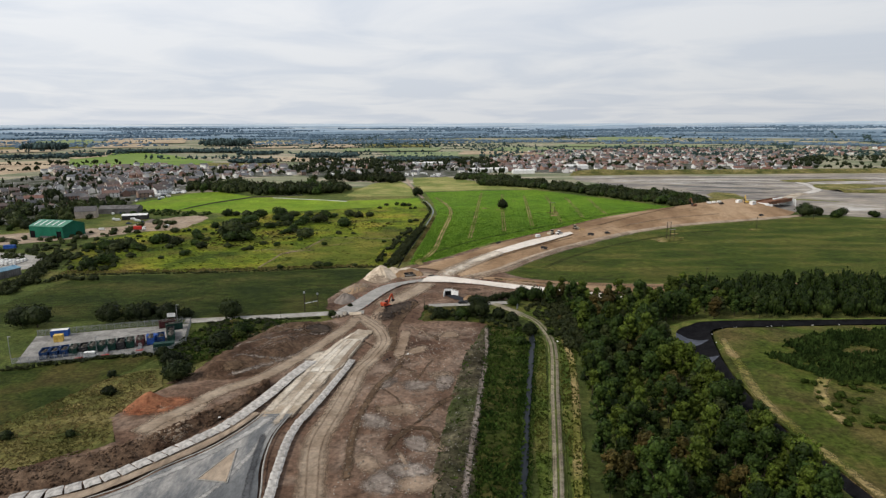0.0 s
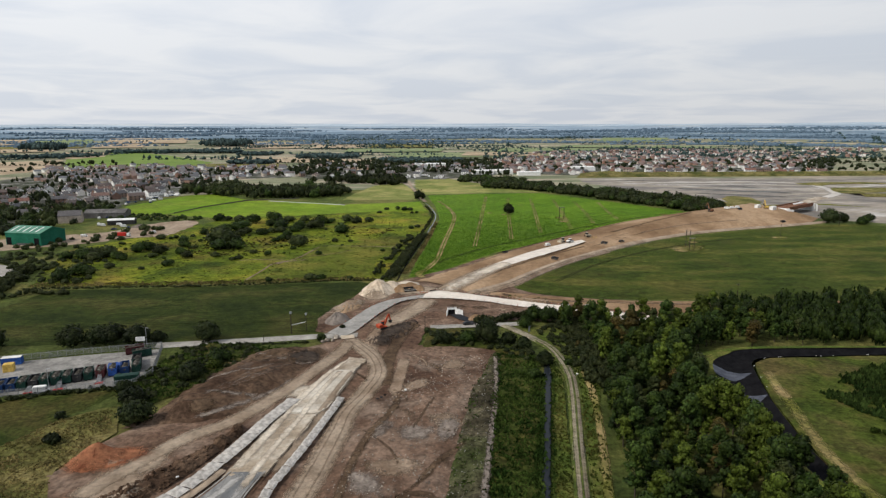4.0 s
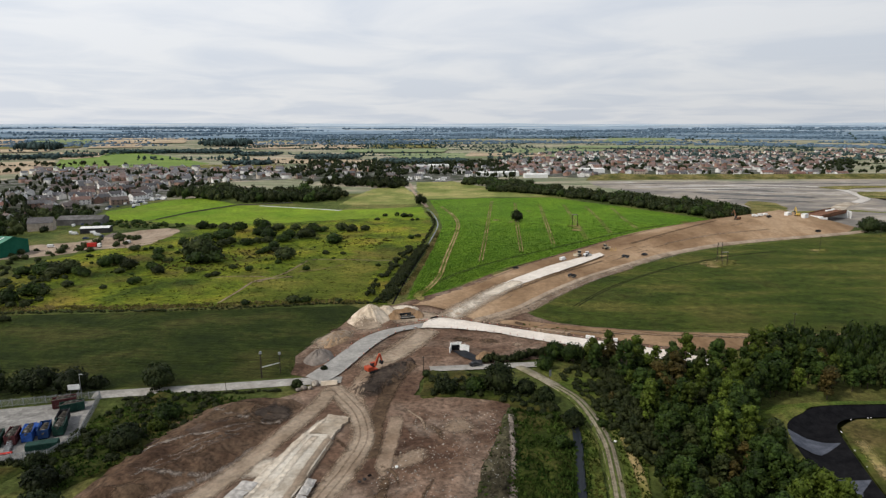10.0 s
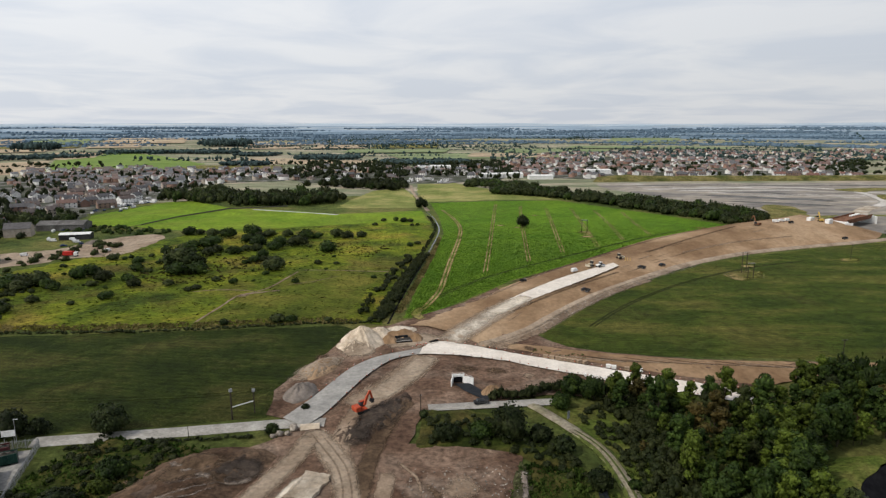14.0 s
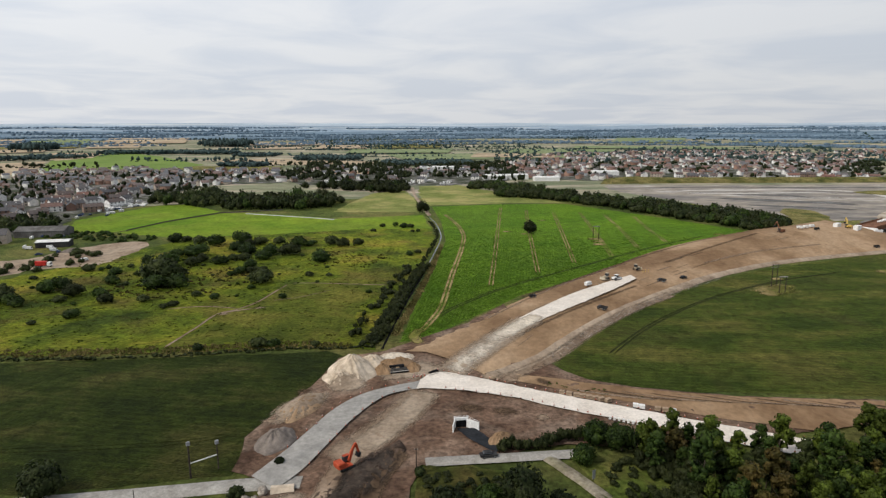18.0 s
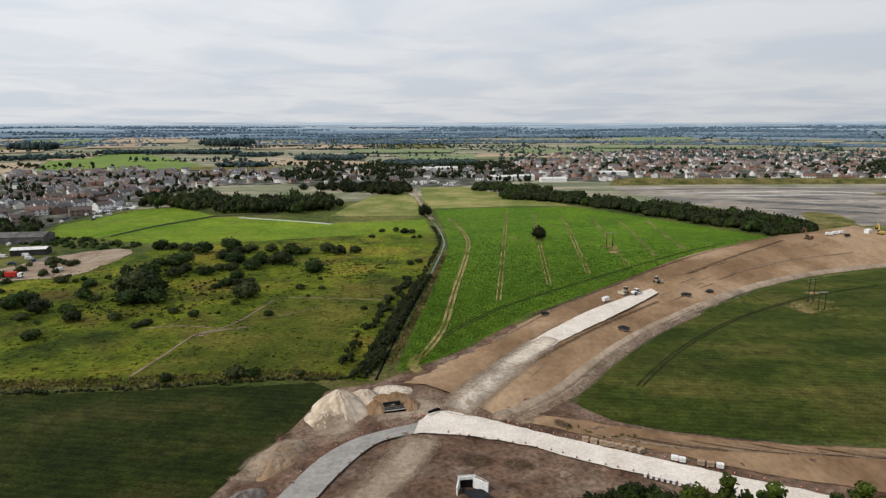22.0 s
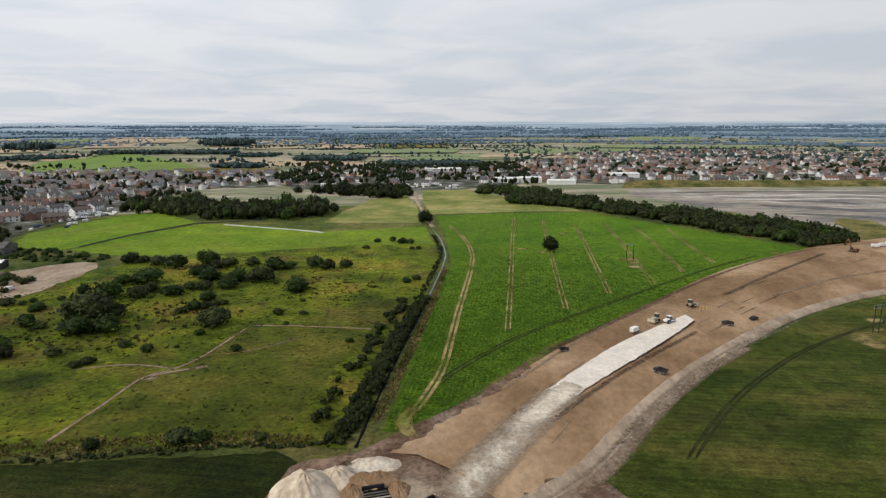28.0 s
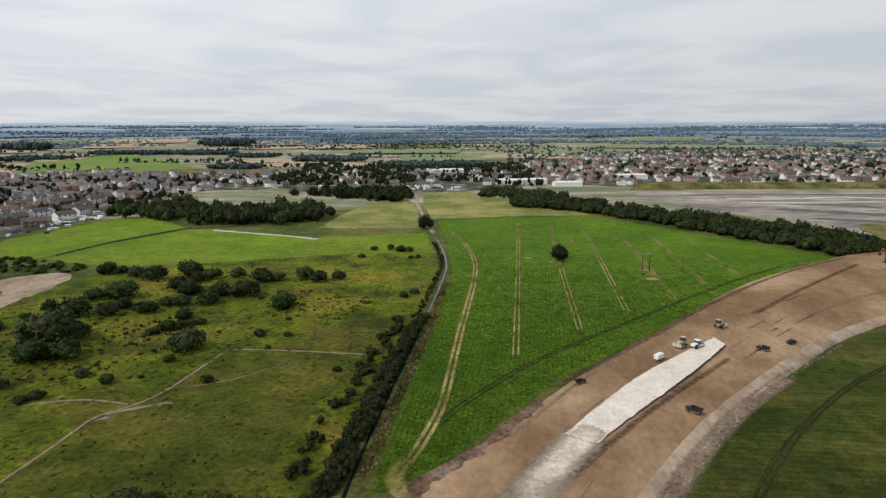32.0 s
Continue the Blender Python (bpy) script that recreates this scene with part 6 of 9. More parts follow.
for k in range(1500):
    x, y = rf.uniform(-600, -215), rf.uniform(540, 1330)
    if (x < -300 - (760 - y) * 0.05 or y > 960) and y < 1130 and clump_ok(x, y, 0.018, -0.05):
        far.append((x, y, 0, rf.uniform(2.6, 5.5), rf.uniform(4.5, 12)))
for k in range(1150):
    x, y = rf.uniform(-260, 130), rf.uniform(1000, 1400)
    if clump_ok(x, y, 0.014, -0.1):
        far.append((x, y, 0, rf.uniform(3, 6.5), rf.uniform(6, 12)))
for k in range(1250):
    x, y = rf.uniform(120, 1200), rf.uniform(1030, 1950)
    if clump_ok(x, y, 0.009, -0.02 if x < 600 else -0.2):
        far.append((x, y, 0, rf.uniform(4, 8), rf.uniform(6, 11)))
for k in range(110):
    a, r = rf.uniform(-0.75, 0.75), rf.uniform(1300, 3200)
    x, y = r * math.sin(a), r * math.cos(a)
    d = rf.choice([rf.uniform(-0.15, 0.15), rf.uniform(-0.15, 0.15), rf.uniform(0.8, 1.4)])
    big = rf.random() < 0.35
    for j in range(rf.randrange(30, 90)):
        q = j * rf.uniform(4.6, 5.4)
        px, py = x + q * math.cos(d), y + q * math.sin(d) + rf.uniform(-5, 5) * (5 if big else 0.4)
        tall = rf.random() < (0.5 if big else 0.12)
        far.append((px, py, hill(px, py), rf.uniform(4, 7) if tall else rf.uniform(2.4, 3.6), rf.uniform(7, 12) if tall else rf.uniform(2.2, 4)))
joined("distant_trees", PROTO_LOW, [q for q in far if q[1] < 1420], [M["leaf_deep"]], "dark trees among the houses and fields", "trees", 19)
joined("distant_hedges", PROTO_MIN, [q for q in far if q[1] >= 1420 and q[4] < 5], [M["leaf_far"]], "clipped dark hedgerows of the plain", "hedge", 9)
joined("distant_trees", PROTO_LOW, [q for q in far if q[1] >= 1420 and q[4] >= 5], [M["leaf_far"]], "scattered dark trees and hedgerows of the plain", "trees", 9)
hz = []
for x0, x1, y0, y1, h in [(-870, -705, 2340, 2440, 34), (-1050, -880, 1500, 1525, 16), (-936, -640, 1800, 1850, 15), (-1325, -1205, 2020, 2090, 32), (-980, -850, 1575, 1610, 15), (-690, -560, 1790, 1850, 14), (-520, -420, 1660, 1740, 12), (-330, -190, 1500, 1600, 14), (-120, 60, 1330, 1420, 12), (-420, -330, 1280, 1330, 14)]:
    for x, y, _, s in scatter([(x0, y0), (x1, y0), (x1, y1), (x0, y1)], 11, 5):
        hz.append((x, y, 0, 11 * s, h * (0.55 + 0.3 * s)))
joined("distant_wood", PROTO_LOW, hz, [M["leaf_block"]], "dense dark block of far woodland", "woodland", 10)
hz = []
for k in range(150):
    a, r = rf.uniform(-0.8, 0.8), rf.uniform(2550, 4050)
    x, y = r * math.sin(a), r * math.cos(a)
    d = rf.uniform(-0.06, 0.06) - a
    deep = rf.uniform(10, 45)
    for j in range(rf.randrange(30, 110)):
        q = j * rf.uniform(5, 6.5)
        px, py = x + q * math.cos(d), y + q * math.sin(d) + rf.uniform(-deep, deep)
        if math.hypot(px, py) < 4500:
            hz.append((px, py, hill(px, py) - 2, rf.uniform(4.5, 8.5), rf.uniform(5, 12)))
joined("remote_woods", PROTO_MIN, hz, [M["leaf_haze"]], "far woods toward the horizon, tinted with hazy blue", "woodland", 12)

# ---- far fields and the grey pit ----
patch("pit_floor", [(215, 935), (260, 948), (333, 945), (520, 945), (760, 960), (900, 860), (860, 700), (700, 640), (480, 590), (400, 640), (352, 640), (300, 640), (275, 690), (262, 740), (240, 800), (215, 860)], 0.08, M["quarry"], label="flat grey and pale floor of a worked-out pit", category="pit", edge=3, smooth=True, fine=14)
patch("pit_floor", [(330, 560), (360, 640), (480, 600), (700, 640), (720, 560), (560, 520), (420, 500), (350, 530)], 0.1, M["quarry"], label="bare grey ground beyond the bridge", category="pit", edge=3, smooth=True, fine=14)
patch("rough_ground", [(242, 600), (262, 598), (300, 608), (330, 640), (290, 668), (262, 660), (285, 625)], 0.16, M["dry"], label="weedy rough ground at the end of the tree belt", category="ground", edge=2, smooth=True)
loft("pit_rim", [[(215, 958, 0), (260, 962, 0), (333, 968, 0), (520, 975, 0), (800, 985, 0)], [(225, 975, 5), (262, 984, 8), (333, 986, 6.5), (520, 992, 6), (800, 1000, 6)], [(225, 995, 4), (262, 1004, 4), (333, 1004, 5), (520, 1010, 5), (800, 1020, 5)]], 12, M["dry"], "grassed yellow bank along the pit's far edge", "bank", rough=0.8)
loft("pit_rim", [[(480, 700, 0.3), (560, 690, 0.3), (700, 700, 0.3)], [(480, 712, 3), (560, 704, 3.5), (700, 715, 3)], [(480, 735, 0.3), (560, 730, 0.3), (700, 745, 0.3)]], 12, M["dry"], "grassy ridge across the pit", "bank", rough=0.5)
ribbon("haul_road", [(368, 618), (384, 650), (405, 675), (430, 697)], 12, 0.4, M["lime"], 0.3, 8, "pale stone haul road across the pit", "track")
M["pale_thin"] = mat("pale_pit_dust", [(0.3, (0.4, 0.375, 0.34)), (0.7, (0.55, 0.52, 0.48))], 0.03, grain=0.2, depth=0.15, fade=True)
M["wet_thin"] = mat("dark_wet_pit_floor", [(0.3, (0.1, 0.1, 0.1)), (0.7, (0.15, 0.148, 0.145))], 0.03, grain=0.2, depth=0.2, fade=True)
settle()
smear("haul_road", [(425, 690), (467, 732), (487, 776), (500, 820), (500, 848), (491, 864), (461, 879), (417, 889), (378, 880), (330, 872), (285, 880)], 16, "pale_thin", 0.15, 8.0, "pale stone haul road curving across the pit")
for line, w, mm, pw in [([(300, 800), (350, 777), (374, 762), (397, 758), (410, 744), (425, 730)], 26, "wet_thin", 0.9), ([(330, 830), (391, 820), (404, 806), (415, 786)], 18, "wet_thin", 0.8), ([(280, 850), (340, 842), (420, 850), (470, 845)], 22, "pale_thin", 0.7), ([(340, 800), (390, 795), (450, 800)], 20, "pale_thin", 0.6), ([(250, 900), (330, 915), (460, 912), (600, 905)], 14, "wet_thin", 0.7), ([(520, 800), (600, 830), (720, 850)], 26, "pale_thin", 0.7), ([(300, 740), (340, 728), (400, 700)], 16, "wet_thin", 0.8)]:
    smear("pit_stain", line, w, mm, 0.12, 8.0, "dusty or damp streak on the pit floor", "pit", power=pw)
for pts in ([(490, 855), (530, 871), (600, 872), (620, 850), (531, 841), (510, 822), (496, 834)], [(502, 795), (560, 800), (600, 780), (540, 750), (479, 732), (475, 742)], [(328, 710), (347, 702), (344, 667), (328, 637), (303, 634), (304, 660)]):
    patch("rough_ground", pts, 0.35, M["dry"], edge=3, smooth=True, label="weedy yellowish ground in the pit", category="ground", fine=8)
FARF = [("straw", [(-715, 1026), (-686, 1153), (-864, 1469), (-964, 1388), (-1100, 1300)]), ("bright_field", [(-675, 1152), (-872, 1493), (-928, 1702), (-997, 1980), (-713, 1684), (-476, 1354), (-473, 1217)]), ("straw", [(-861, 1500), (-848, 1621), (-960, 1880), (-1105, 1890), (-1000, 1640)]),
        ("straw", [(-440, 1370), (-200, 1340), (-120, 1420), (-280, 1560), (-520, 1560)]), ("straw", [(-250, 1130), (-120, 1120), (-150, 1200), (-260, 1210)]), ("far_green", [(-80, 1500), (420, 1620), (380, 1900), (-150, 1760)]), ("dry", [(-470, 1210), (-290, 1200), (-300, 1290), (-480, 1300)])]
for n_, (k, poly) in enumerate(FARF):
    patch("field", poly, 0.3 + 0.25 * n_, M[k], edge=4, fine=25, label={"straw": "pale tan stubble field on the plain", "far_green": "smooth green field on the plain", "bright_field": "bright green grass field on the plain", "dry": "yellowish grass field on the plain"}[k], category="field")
rq = random.Random(41)
for ring, (r0, r1) in enumerate([(1560, 1800), (1850, 2120), (2180, 2480), (2480, 2760), (2820, 3220)]):
    a = -0.82
    while a < 0.8:
        w = rq.uniform(0.05, 0.16)
        if rq.random() < 0.6 and not (ring < 2 and -0.62 < a < -0.2) and not (ring < 1 and a > 0.12):
            q0, q1 = r0 + rq.uniform(-40, 60), r1 + rq.uniform(-60, 40)
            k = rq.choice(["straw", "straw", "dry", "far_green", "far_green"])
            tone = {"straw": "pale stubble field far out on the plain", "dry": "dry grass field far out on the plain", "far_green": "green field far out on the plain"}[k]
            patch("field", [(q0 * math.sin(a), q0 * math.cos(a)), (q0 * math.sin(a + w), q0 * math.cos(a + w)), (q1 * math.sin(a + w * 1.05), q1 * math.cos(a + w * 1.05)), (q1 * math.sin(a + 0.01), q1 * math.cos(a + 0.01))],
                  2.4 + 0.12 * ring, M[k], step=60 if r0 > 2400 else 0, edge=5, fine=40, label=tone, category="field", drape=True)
        a += w + rq.uniform(0.005, 0.02)

# ---- small paths and wheel marks ----
for pts, w, z in [([(-100, 338), (-97, 362), (-95, 380), (-88, 388), (-83, 399), (-79, 420), (-77, 431)], 1.0, 0.12), ([(-77, 432), (-61, 432), (-25, 428)], 1.1, 0.12), ([(-88, 388), (-102, 391), (-112, 390), (-122, 386)], 0.9, 0.11), ([(-95, 380), (-90, 384), (-80, 389)], 1.6, 0.11), ([(-79, 400), (-66, 406), (-52, 420)], 0.6, 0.11)]:
    smear("footpath", pts, w * 1.5, "dust_thin", 0.08, 2.0, "thin worn footpath across the meadow", "path", power=0.9)
TRAM = [[(3, 677), (13, 620), (17, 573), (15, 530), (11, 488), (7, 450), (4, 417), (1, 388), (-4, 366), (-8, 354)], [(58, 720), (45, 600), (36, 515), (26, 425)], [(81, 705), (69, 600), (54, 452)], [(104, 690), (92, 585), (79, 476)], [(128, 690), (118, 595), (106, 495)], [(147, 677), (140, 600), (130, 520)], [(170, 664), (162, 600), (156, 540)]]
for i, line in enumerate(TRAM):
    for side in (-0.95, 0.95):
        smear("wheel_mark", [(x + side, y) for x, y in line], 1.7 if i == 0 else 1.15, "wheel", 0.12, 3.0, "bare wheel mark through the green crop", "tramline", power=1.0 if i == 0 else 0.82)
for o in (0.0, 1.9):
    smear("wheel_mark", [(-2 + o, 374), (8 + o, 392), (34 + o, 425), (84 + o, 473), (140 + o, 525), (190 + o, 565)], 1.0, "dark_mark", 0.1, 3.0, "dark wheel mark along the crop's edge", "tramline", power=0.9)
    smear("wheel_mark", [(60 + o, 332), (78 + o, 356), (100 + o, 380), (132 + o, 408), (176 + o, 436), (220 + o, 455)], 1.1, "dark_mark", 0.1, 3.0, "dark wheel mark across the regrowth", "tramline", power=0.85)
    smear("wheel_mark", [(-180, 262 + o), (-120, 266 + o), (-70, 270 + o), (-52, 276 + o)], 1.0, "dark_mark", 0.1, 3.0, "dark wheel mark across the weedy field", "tramline", power=0.45)
smear("wheel_mark", [(-6, 362), (-9, 352), (-6, 342)], 6.0, "wheel", 0.12, 1.5, "bare turning place at the crop's corner", "tramline")
for x, y, s in [(109, 554, 1.0), (110, 545, 0.8), (62, 575, 0.5), (206, 572, 0.9), (86, 640, 0.5), (108, 535, 0.8), (50, 585, 0.6)]:
    blot("bare_spot", x, y, 8 * s, 6 * s, 20, "wheel", 0.1, "thin bare spot in the crop", power=0.85)
for x, y, s in [(166, 419, 1.9), (172, 425, 1.2), (160, 412, 1.0), (248, 457, 1.1), (178, 440, 0.7)]:
    blot("bare_spot", x, y, 8 * s, 6 * s, 20, "wheel", 0.1, "pale weedy spot round the poles", power=0.85)
for x, y in ((-80, 389), (-92, 380)):
    blot("bare_spot", x, y, 4.5, 2, 20, "dust_thin", 0.08, "worn bare spot in the meadow", power=0.6)

# strip of white sheeting in the pasture
ribbon("water_strip", [(-178, 681), (-145, 668), (-112, 655), (-91, 645)], 2.6, 0.25, M["tunnel_sheet"], 0.2, 4.0, "long low pale polytunnel strip beside the copse", "sheeting", wobble=0.8)


# gardens and streets under the villages
M["gardens"] = mat("gardens_and_streets", [(0.3, (0.035, 0.045, 0.024)), (0.45, (0.062, 0.068, 0.046)), (0.6, (0.115, 0.111, 0.1)), (0.72, (0.22, 0.213, 0.205))], 0.045, grain=0.25, depth=0.4)
patch("village_ground", [(-300, 600), (-318, 650), (-308, 700), (-300, 780), (-320, 860), (-310, 950), (-225, 975), (-250, 1180), (-470, 1190), (-640, 1120), (-640, 900), (-560, 640), (-480, 520), (-330, 500)], 0.2, M["gardens"], label="gardens, sheds and streets of the near village", category="ground", edge=4, fine=12)
patch("village_ground", [(115, 1050), (211, 1005), (333, 1010), (640, 1012), (1120, 1741), (787, 1975), (296, 1820), (95, 1297)], 0.2, M["gardens"], label="gardens and streets of the far village", category="ground", edge=4, fine=14)
patch("village_ground", [(-180, 940), (10, 940), (95, 1010), (100, 1270), (-235, 1240), (-215, 990)], 0.2, M["gardens"], label="gardens and parking among the trees", category="ground", edge=4, fine=14)


# ---- buildings ----
M["brick"] = pick("house_wall", [(0.19, 0.115, 0.088), (0.74, 0.73, 0.7), (0.24, 0.165, 0.125), (0.78, 0.77, 0.75), (0.4, 0.34, 0.28), (0.7, 0.68, 0.64)], 0.85, 0.12)
M["roof"] = pick("roof_tile", [(0.09775, 0.0816, 0.0768), (0.08625, 0.0876, 0.09216), (0.115, 0.0888, 0.07936), (0.09775, 0.0924, 0.09344), (0.07475, 0.0768, 0.0832)], 0.85, 0.25)
M["roof_red"] = pick("red_roof_tile", [(0.184, 0.0984, 0.0768), (0.115, 0.09, 0.08192), (0.161, 0.102, 0.08576), (0.092, 0.0888, 0.09216)], 0.85, 0.25)
M["brick_many"] = pick("far_wall", [(0.26, 0.15, 0.11), (0.74, 0.73, 0.7), (0.32, 0.2, 0.15), (0.78, 0.77, 0.74), (0.46, 0.4, 0.33), (0.7, 0.69, 0.66)], 0.85, 0.1, 0.3, "island")
M["roof_many"] = pick("far_roof", [(0.1782, 0.114, 0.09856), (0.1323, 0.1296, 0.1331), (0.207, 0.138, 0.119), (0.1437, 0.1296, 0.128), (0.161, 0.108, 0.096)], 0.85, 0.1, 0.3, "island")
M["roof_mixed"] = pick("mixed_roof", [(0.1265, 0.108, 0.1024), (0.115, 0.12, 0.1306), (0.1725, 0.126, 0.1126), (0.1495, 0.1464, 0.151), (0.09775, 0.0996, 0.1062)], 0.85, 0.1, 0.3, "island")
M["glass"] = mat("window_glass", [(0.3, (0.03, 0.035, 0.04)), (0.7, (0.05, 0.055, 0.06))], 1.0, rough=0.12, depth=0.0, spec=0.5)
M["white_paint"] = mat("white_paint", [(0.3, (0.68, 0.68, 0.66)), (0.7, (0.78, 0.78, 0.76))], 0.8, rough=0.6, grain=2.0, depth=0.1)
M["green_steel"] = mat("green_cladding", [(0.3, (0.012, 0.105, 0.065)), (0.7, (0.02, 0.135, 0.085))], 0.15, rough=0.5, grain=1.0, depth=0.12, rows=(1.0, 0, 0.12))
M["green_roof"] = mat("green_roof_sheet", [(0.3, (0.07, 0.2, 0.14)), (0.7, (0.11, 0.26, 0.185))], 0.15, rough=0.5, grain=1.0, depth=0.15, rows=(1.0, 0, 0.12))
M["grey_sheet"] = mat("grey_roof_sheet", [(0.3, (0.1, 0.095, 0.09)), (0.7, (0.15, 0.145, 0.14))], 0.2, rough=0.7, grain=1.0, depth=0.2, rows=(1.2, 0, 0.15))
# Near-black walls: shade of the shed's open front as a colour.
M["open_shed_shade"] = mat("shaded_shed_wall", [(0.3, (0.03, 0.03, 0.03)), (0.7, (0.05, 0.05, 0.048))], 0.2, rough=0.7, grain=1.0, depth=0.2, rows=(1.2, 0, 0.15))
M["blue_sheet"] = mat("blue_roof_sheet", [(0.3, (0.12, 0.22, 0.3)), (0.7, (0.18, 0.3, 0.38))], 0.2, rough=0.6, grain=1.0, depth=0.15)
M["pale_sheet"] = mat("pale_roof_sheet", [(0.3, (0.6, 0.6, 0.58)), (0.7, (0.72, 0.72, 0.7))], 0.2, rough=0.6, grain=1.0, depth=0.12)


def gable_bm(w, d, h, rh):
    """Walls of a gabled house: length w along x, depth d, eaves h, ridge h + rh."""
    bm = bmesh.new()
    x, y = w / 2, d / 2
    v = [bm.verts.new(p) for p in ((-x, -y, 0), (x, -y, 0), (x, y, 0), (-x, y, 0), (-x, -y, h), (x, -y, h), (x, y, h), (-x, y, h), (-x, 0, h + rh), (x, 0, h + rh))]
    for f in ((0, 1, 5, 4), (2, 3, 7, 6), (1, 2, 6, 9, 5), (3, 0, 4, 8, 7), (3, 2, 1, 0), (4, 5, 9, 8), (6, 7, 8, 9)):
        bm.faces.new([v[i] for i in f])
    return bm


def roof_bm(w, d, h, rh, over=0.35, thick=0.16):
    """Two thick roof slopes with overhanging eaves and verges, in one shell."""
    bm = bmesh.new()
    x, y = w / 2 + over * 0.6, d / 2 + over
    drop = rh * over / (d / 2)
    prof = [(-y, h - drop), (0, h + rh), (y, h - drop), (y, h - drop + thick), (0, h + rh + thick * 1.2), (-y, h - drop + thick)]
    a = [bm.verts.new((-x, p[0], p[1])) for p in prof]
    b = [bm.verts.new((x, p[0], p[1])) for p in prof]
    for i in range(6):
        j = (i + 1) % 6
        bm.faces.new((a[i], b[i], b[j], a[j]))
    bm.faces.new((a[0], a[1], a[4], a[5]))
    bm.faces.new((a[1], a[2], a[3], a[4]))
    bm.faces.new((b[5], b[4], b[1], b[0]))
    bm.faces.new((b[4], b[3], b[2], b[1]))
    bmesh.ops.recalc_face_normals(bm, faces=bm.faces)
    return bm


def make_house(w, d, h, rh, roof, label, windows=2, group=""):
    ob = thing("house", label, "house", group)
    part("wall", gable_bm(w, d, h, rh), M["brick"], ob)
    part("roof", roof_bm(w, d, h, rh), M[roof], ob)
    ch = B()
    box(ch, 0, 0, -1.1, 0.9, 0.7, 1.9, 0.05)
    cyl(ch, -0.2, 0, 0.8, 0.13, 0.4, 0.1, 6)
    cyl(ch, 0.2, 0, 0.8, 0.13, 0.4, 0.1, 6)
    c = part("chimney", ch, M["brick"], ob)
    c.location = (w / 2 - 0.7, 0, h + rh + 0.3)
    for sy in (-1, 1):
        for k in range(windows):
            for z in ((1.0, 3.5) if h > 4 else (1.0,)):
                wb = B()
                box(wb, 0, 0, 0, 1.3, 0.1, 1.2, 0.0)
                o = part("window", wb, M["glass"], ob)
                o.location = ((k + 0.5) / windows * w - w / 2, sy * (d / 2 + 0.02), z)
    return ob


HOUSES = "houses of the village"
HK = [make_house(7.5, 8, 5.2, 2.6, "roof", "brick and render house with a brown tiled roof", 2, HOUSES), make_house(11, 8, 5.0, 2.8, "roof", "pair of brick houses under one brown tiled roof", 3, HOUSES),
      make_house(9, 8, 2.8, 2.6, "roof", "low bungalow with a dark tiled roof", 2, HOUSES), make_house(17, 8, 5.2, 2.8, "roof_red", "terrace of white gabled houses with a red roof", 4, HOUSES)]
placed = set()


def put_house(k, x, y, turn):
    m = pose(x, y, 0, 0, 0, turn)
    if k in placed:
        copy_thing(HK[k], m)
    else:
        placed.add(k)
        HK[k].matrix_basis = m


rv = random.Random(13)
for ax, ay, bx, by, k, n in [(-334, 686, -316, 702, 3, 1), (-362, 706, -350, 728, 3, 1), (-362, 742, -352, 758, 3, 1), (-330, 720, -319, 742, 3, 1), (-328, 748, -330, 774, 3, 1), (-396, 786, -380, 798, 3, 1), (-384, 810, -374, 830, 3, 1), (-372, 690, -356, 700, 3, 1),
                             (-392, 725, -378, 745, 3, 1), (-404, 752, -388, 770, 3, 1), (-352, 782, -344, 806, 3, 1), (-366, 836, -352, 860, 3, 1), (-420, 700, -404, 716, 3, 1), (-400, 660, -380, 674, 3, 1), (-430, 640, -410, 654, 3, 1), (-425, 790, -408, 812, 3, 1)]:
    put_house(k, (ax + bx) / 2, (ay + by) / 2, math.degrees(math.atan2(by - ay, bx - ax)) + rv.uniform(-3, 3))
for k in range(150):
    x, y = rv.uniform(-520, -300), rv.uniform(540, 900)
    if x < -330 - (640 - y) * 0.3 if y < 640 else x < -338 - (y - 700) * 0.05:
        put_house(rv.choice([0, 1, 1, 2]), x, y, rv.choice([38, 50, 128, 140]) + rv.uniform(-8, 8))
for k in range(26):
    put_house(rv.choice([1, 1, 3, 0]), rv.uniform(210, 640), rv.uniform(1020, 1075), rv.choice([0, 8, -8, 90]) + rv.uniform(-5, 5))
for k in range(14):
    put_house(rv.choice([1, 0, 2, 1]), rv.uniform(-210, 60), rv.uniform(985, 1080), rv.uniform(-30, 30))


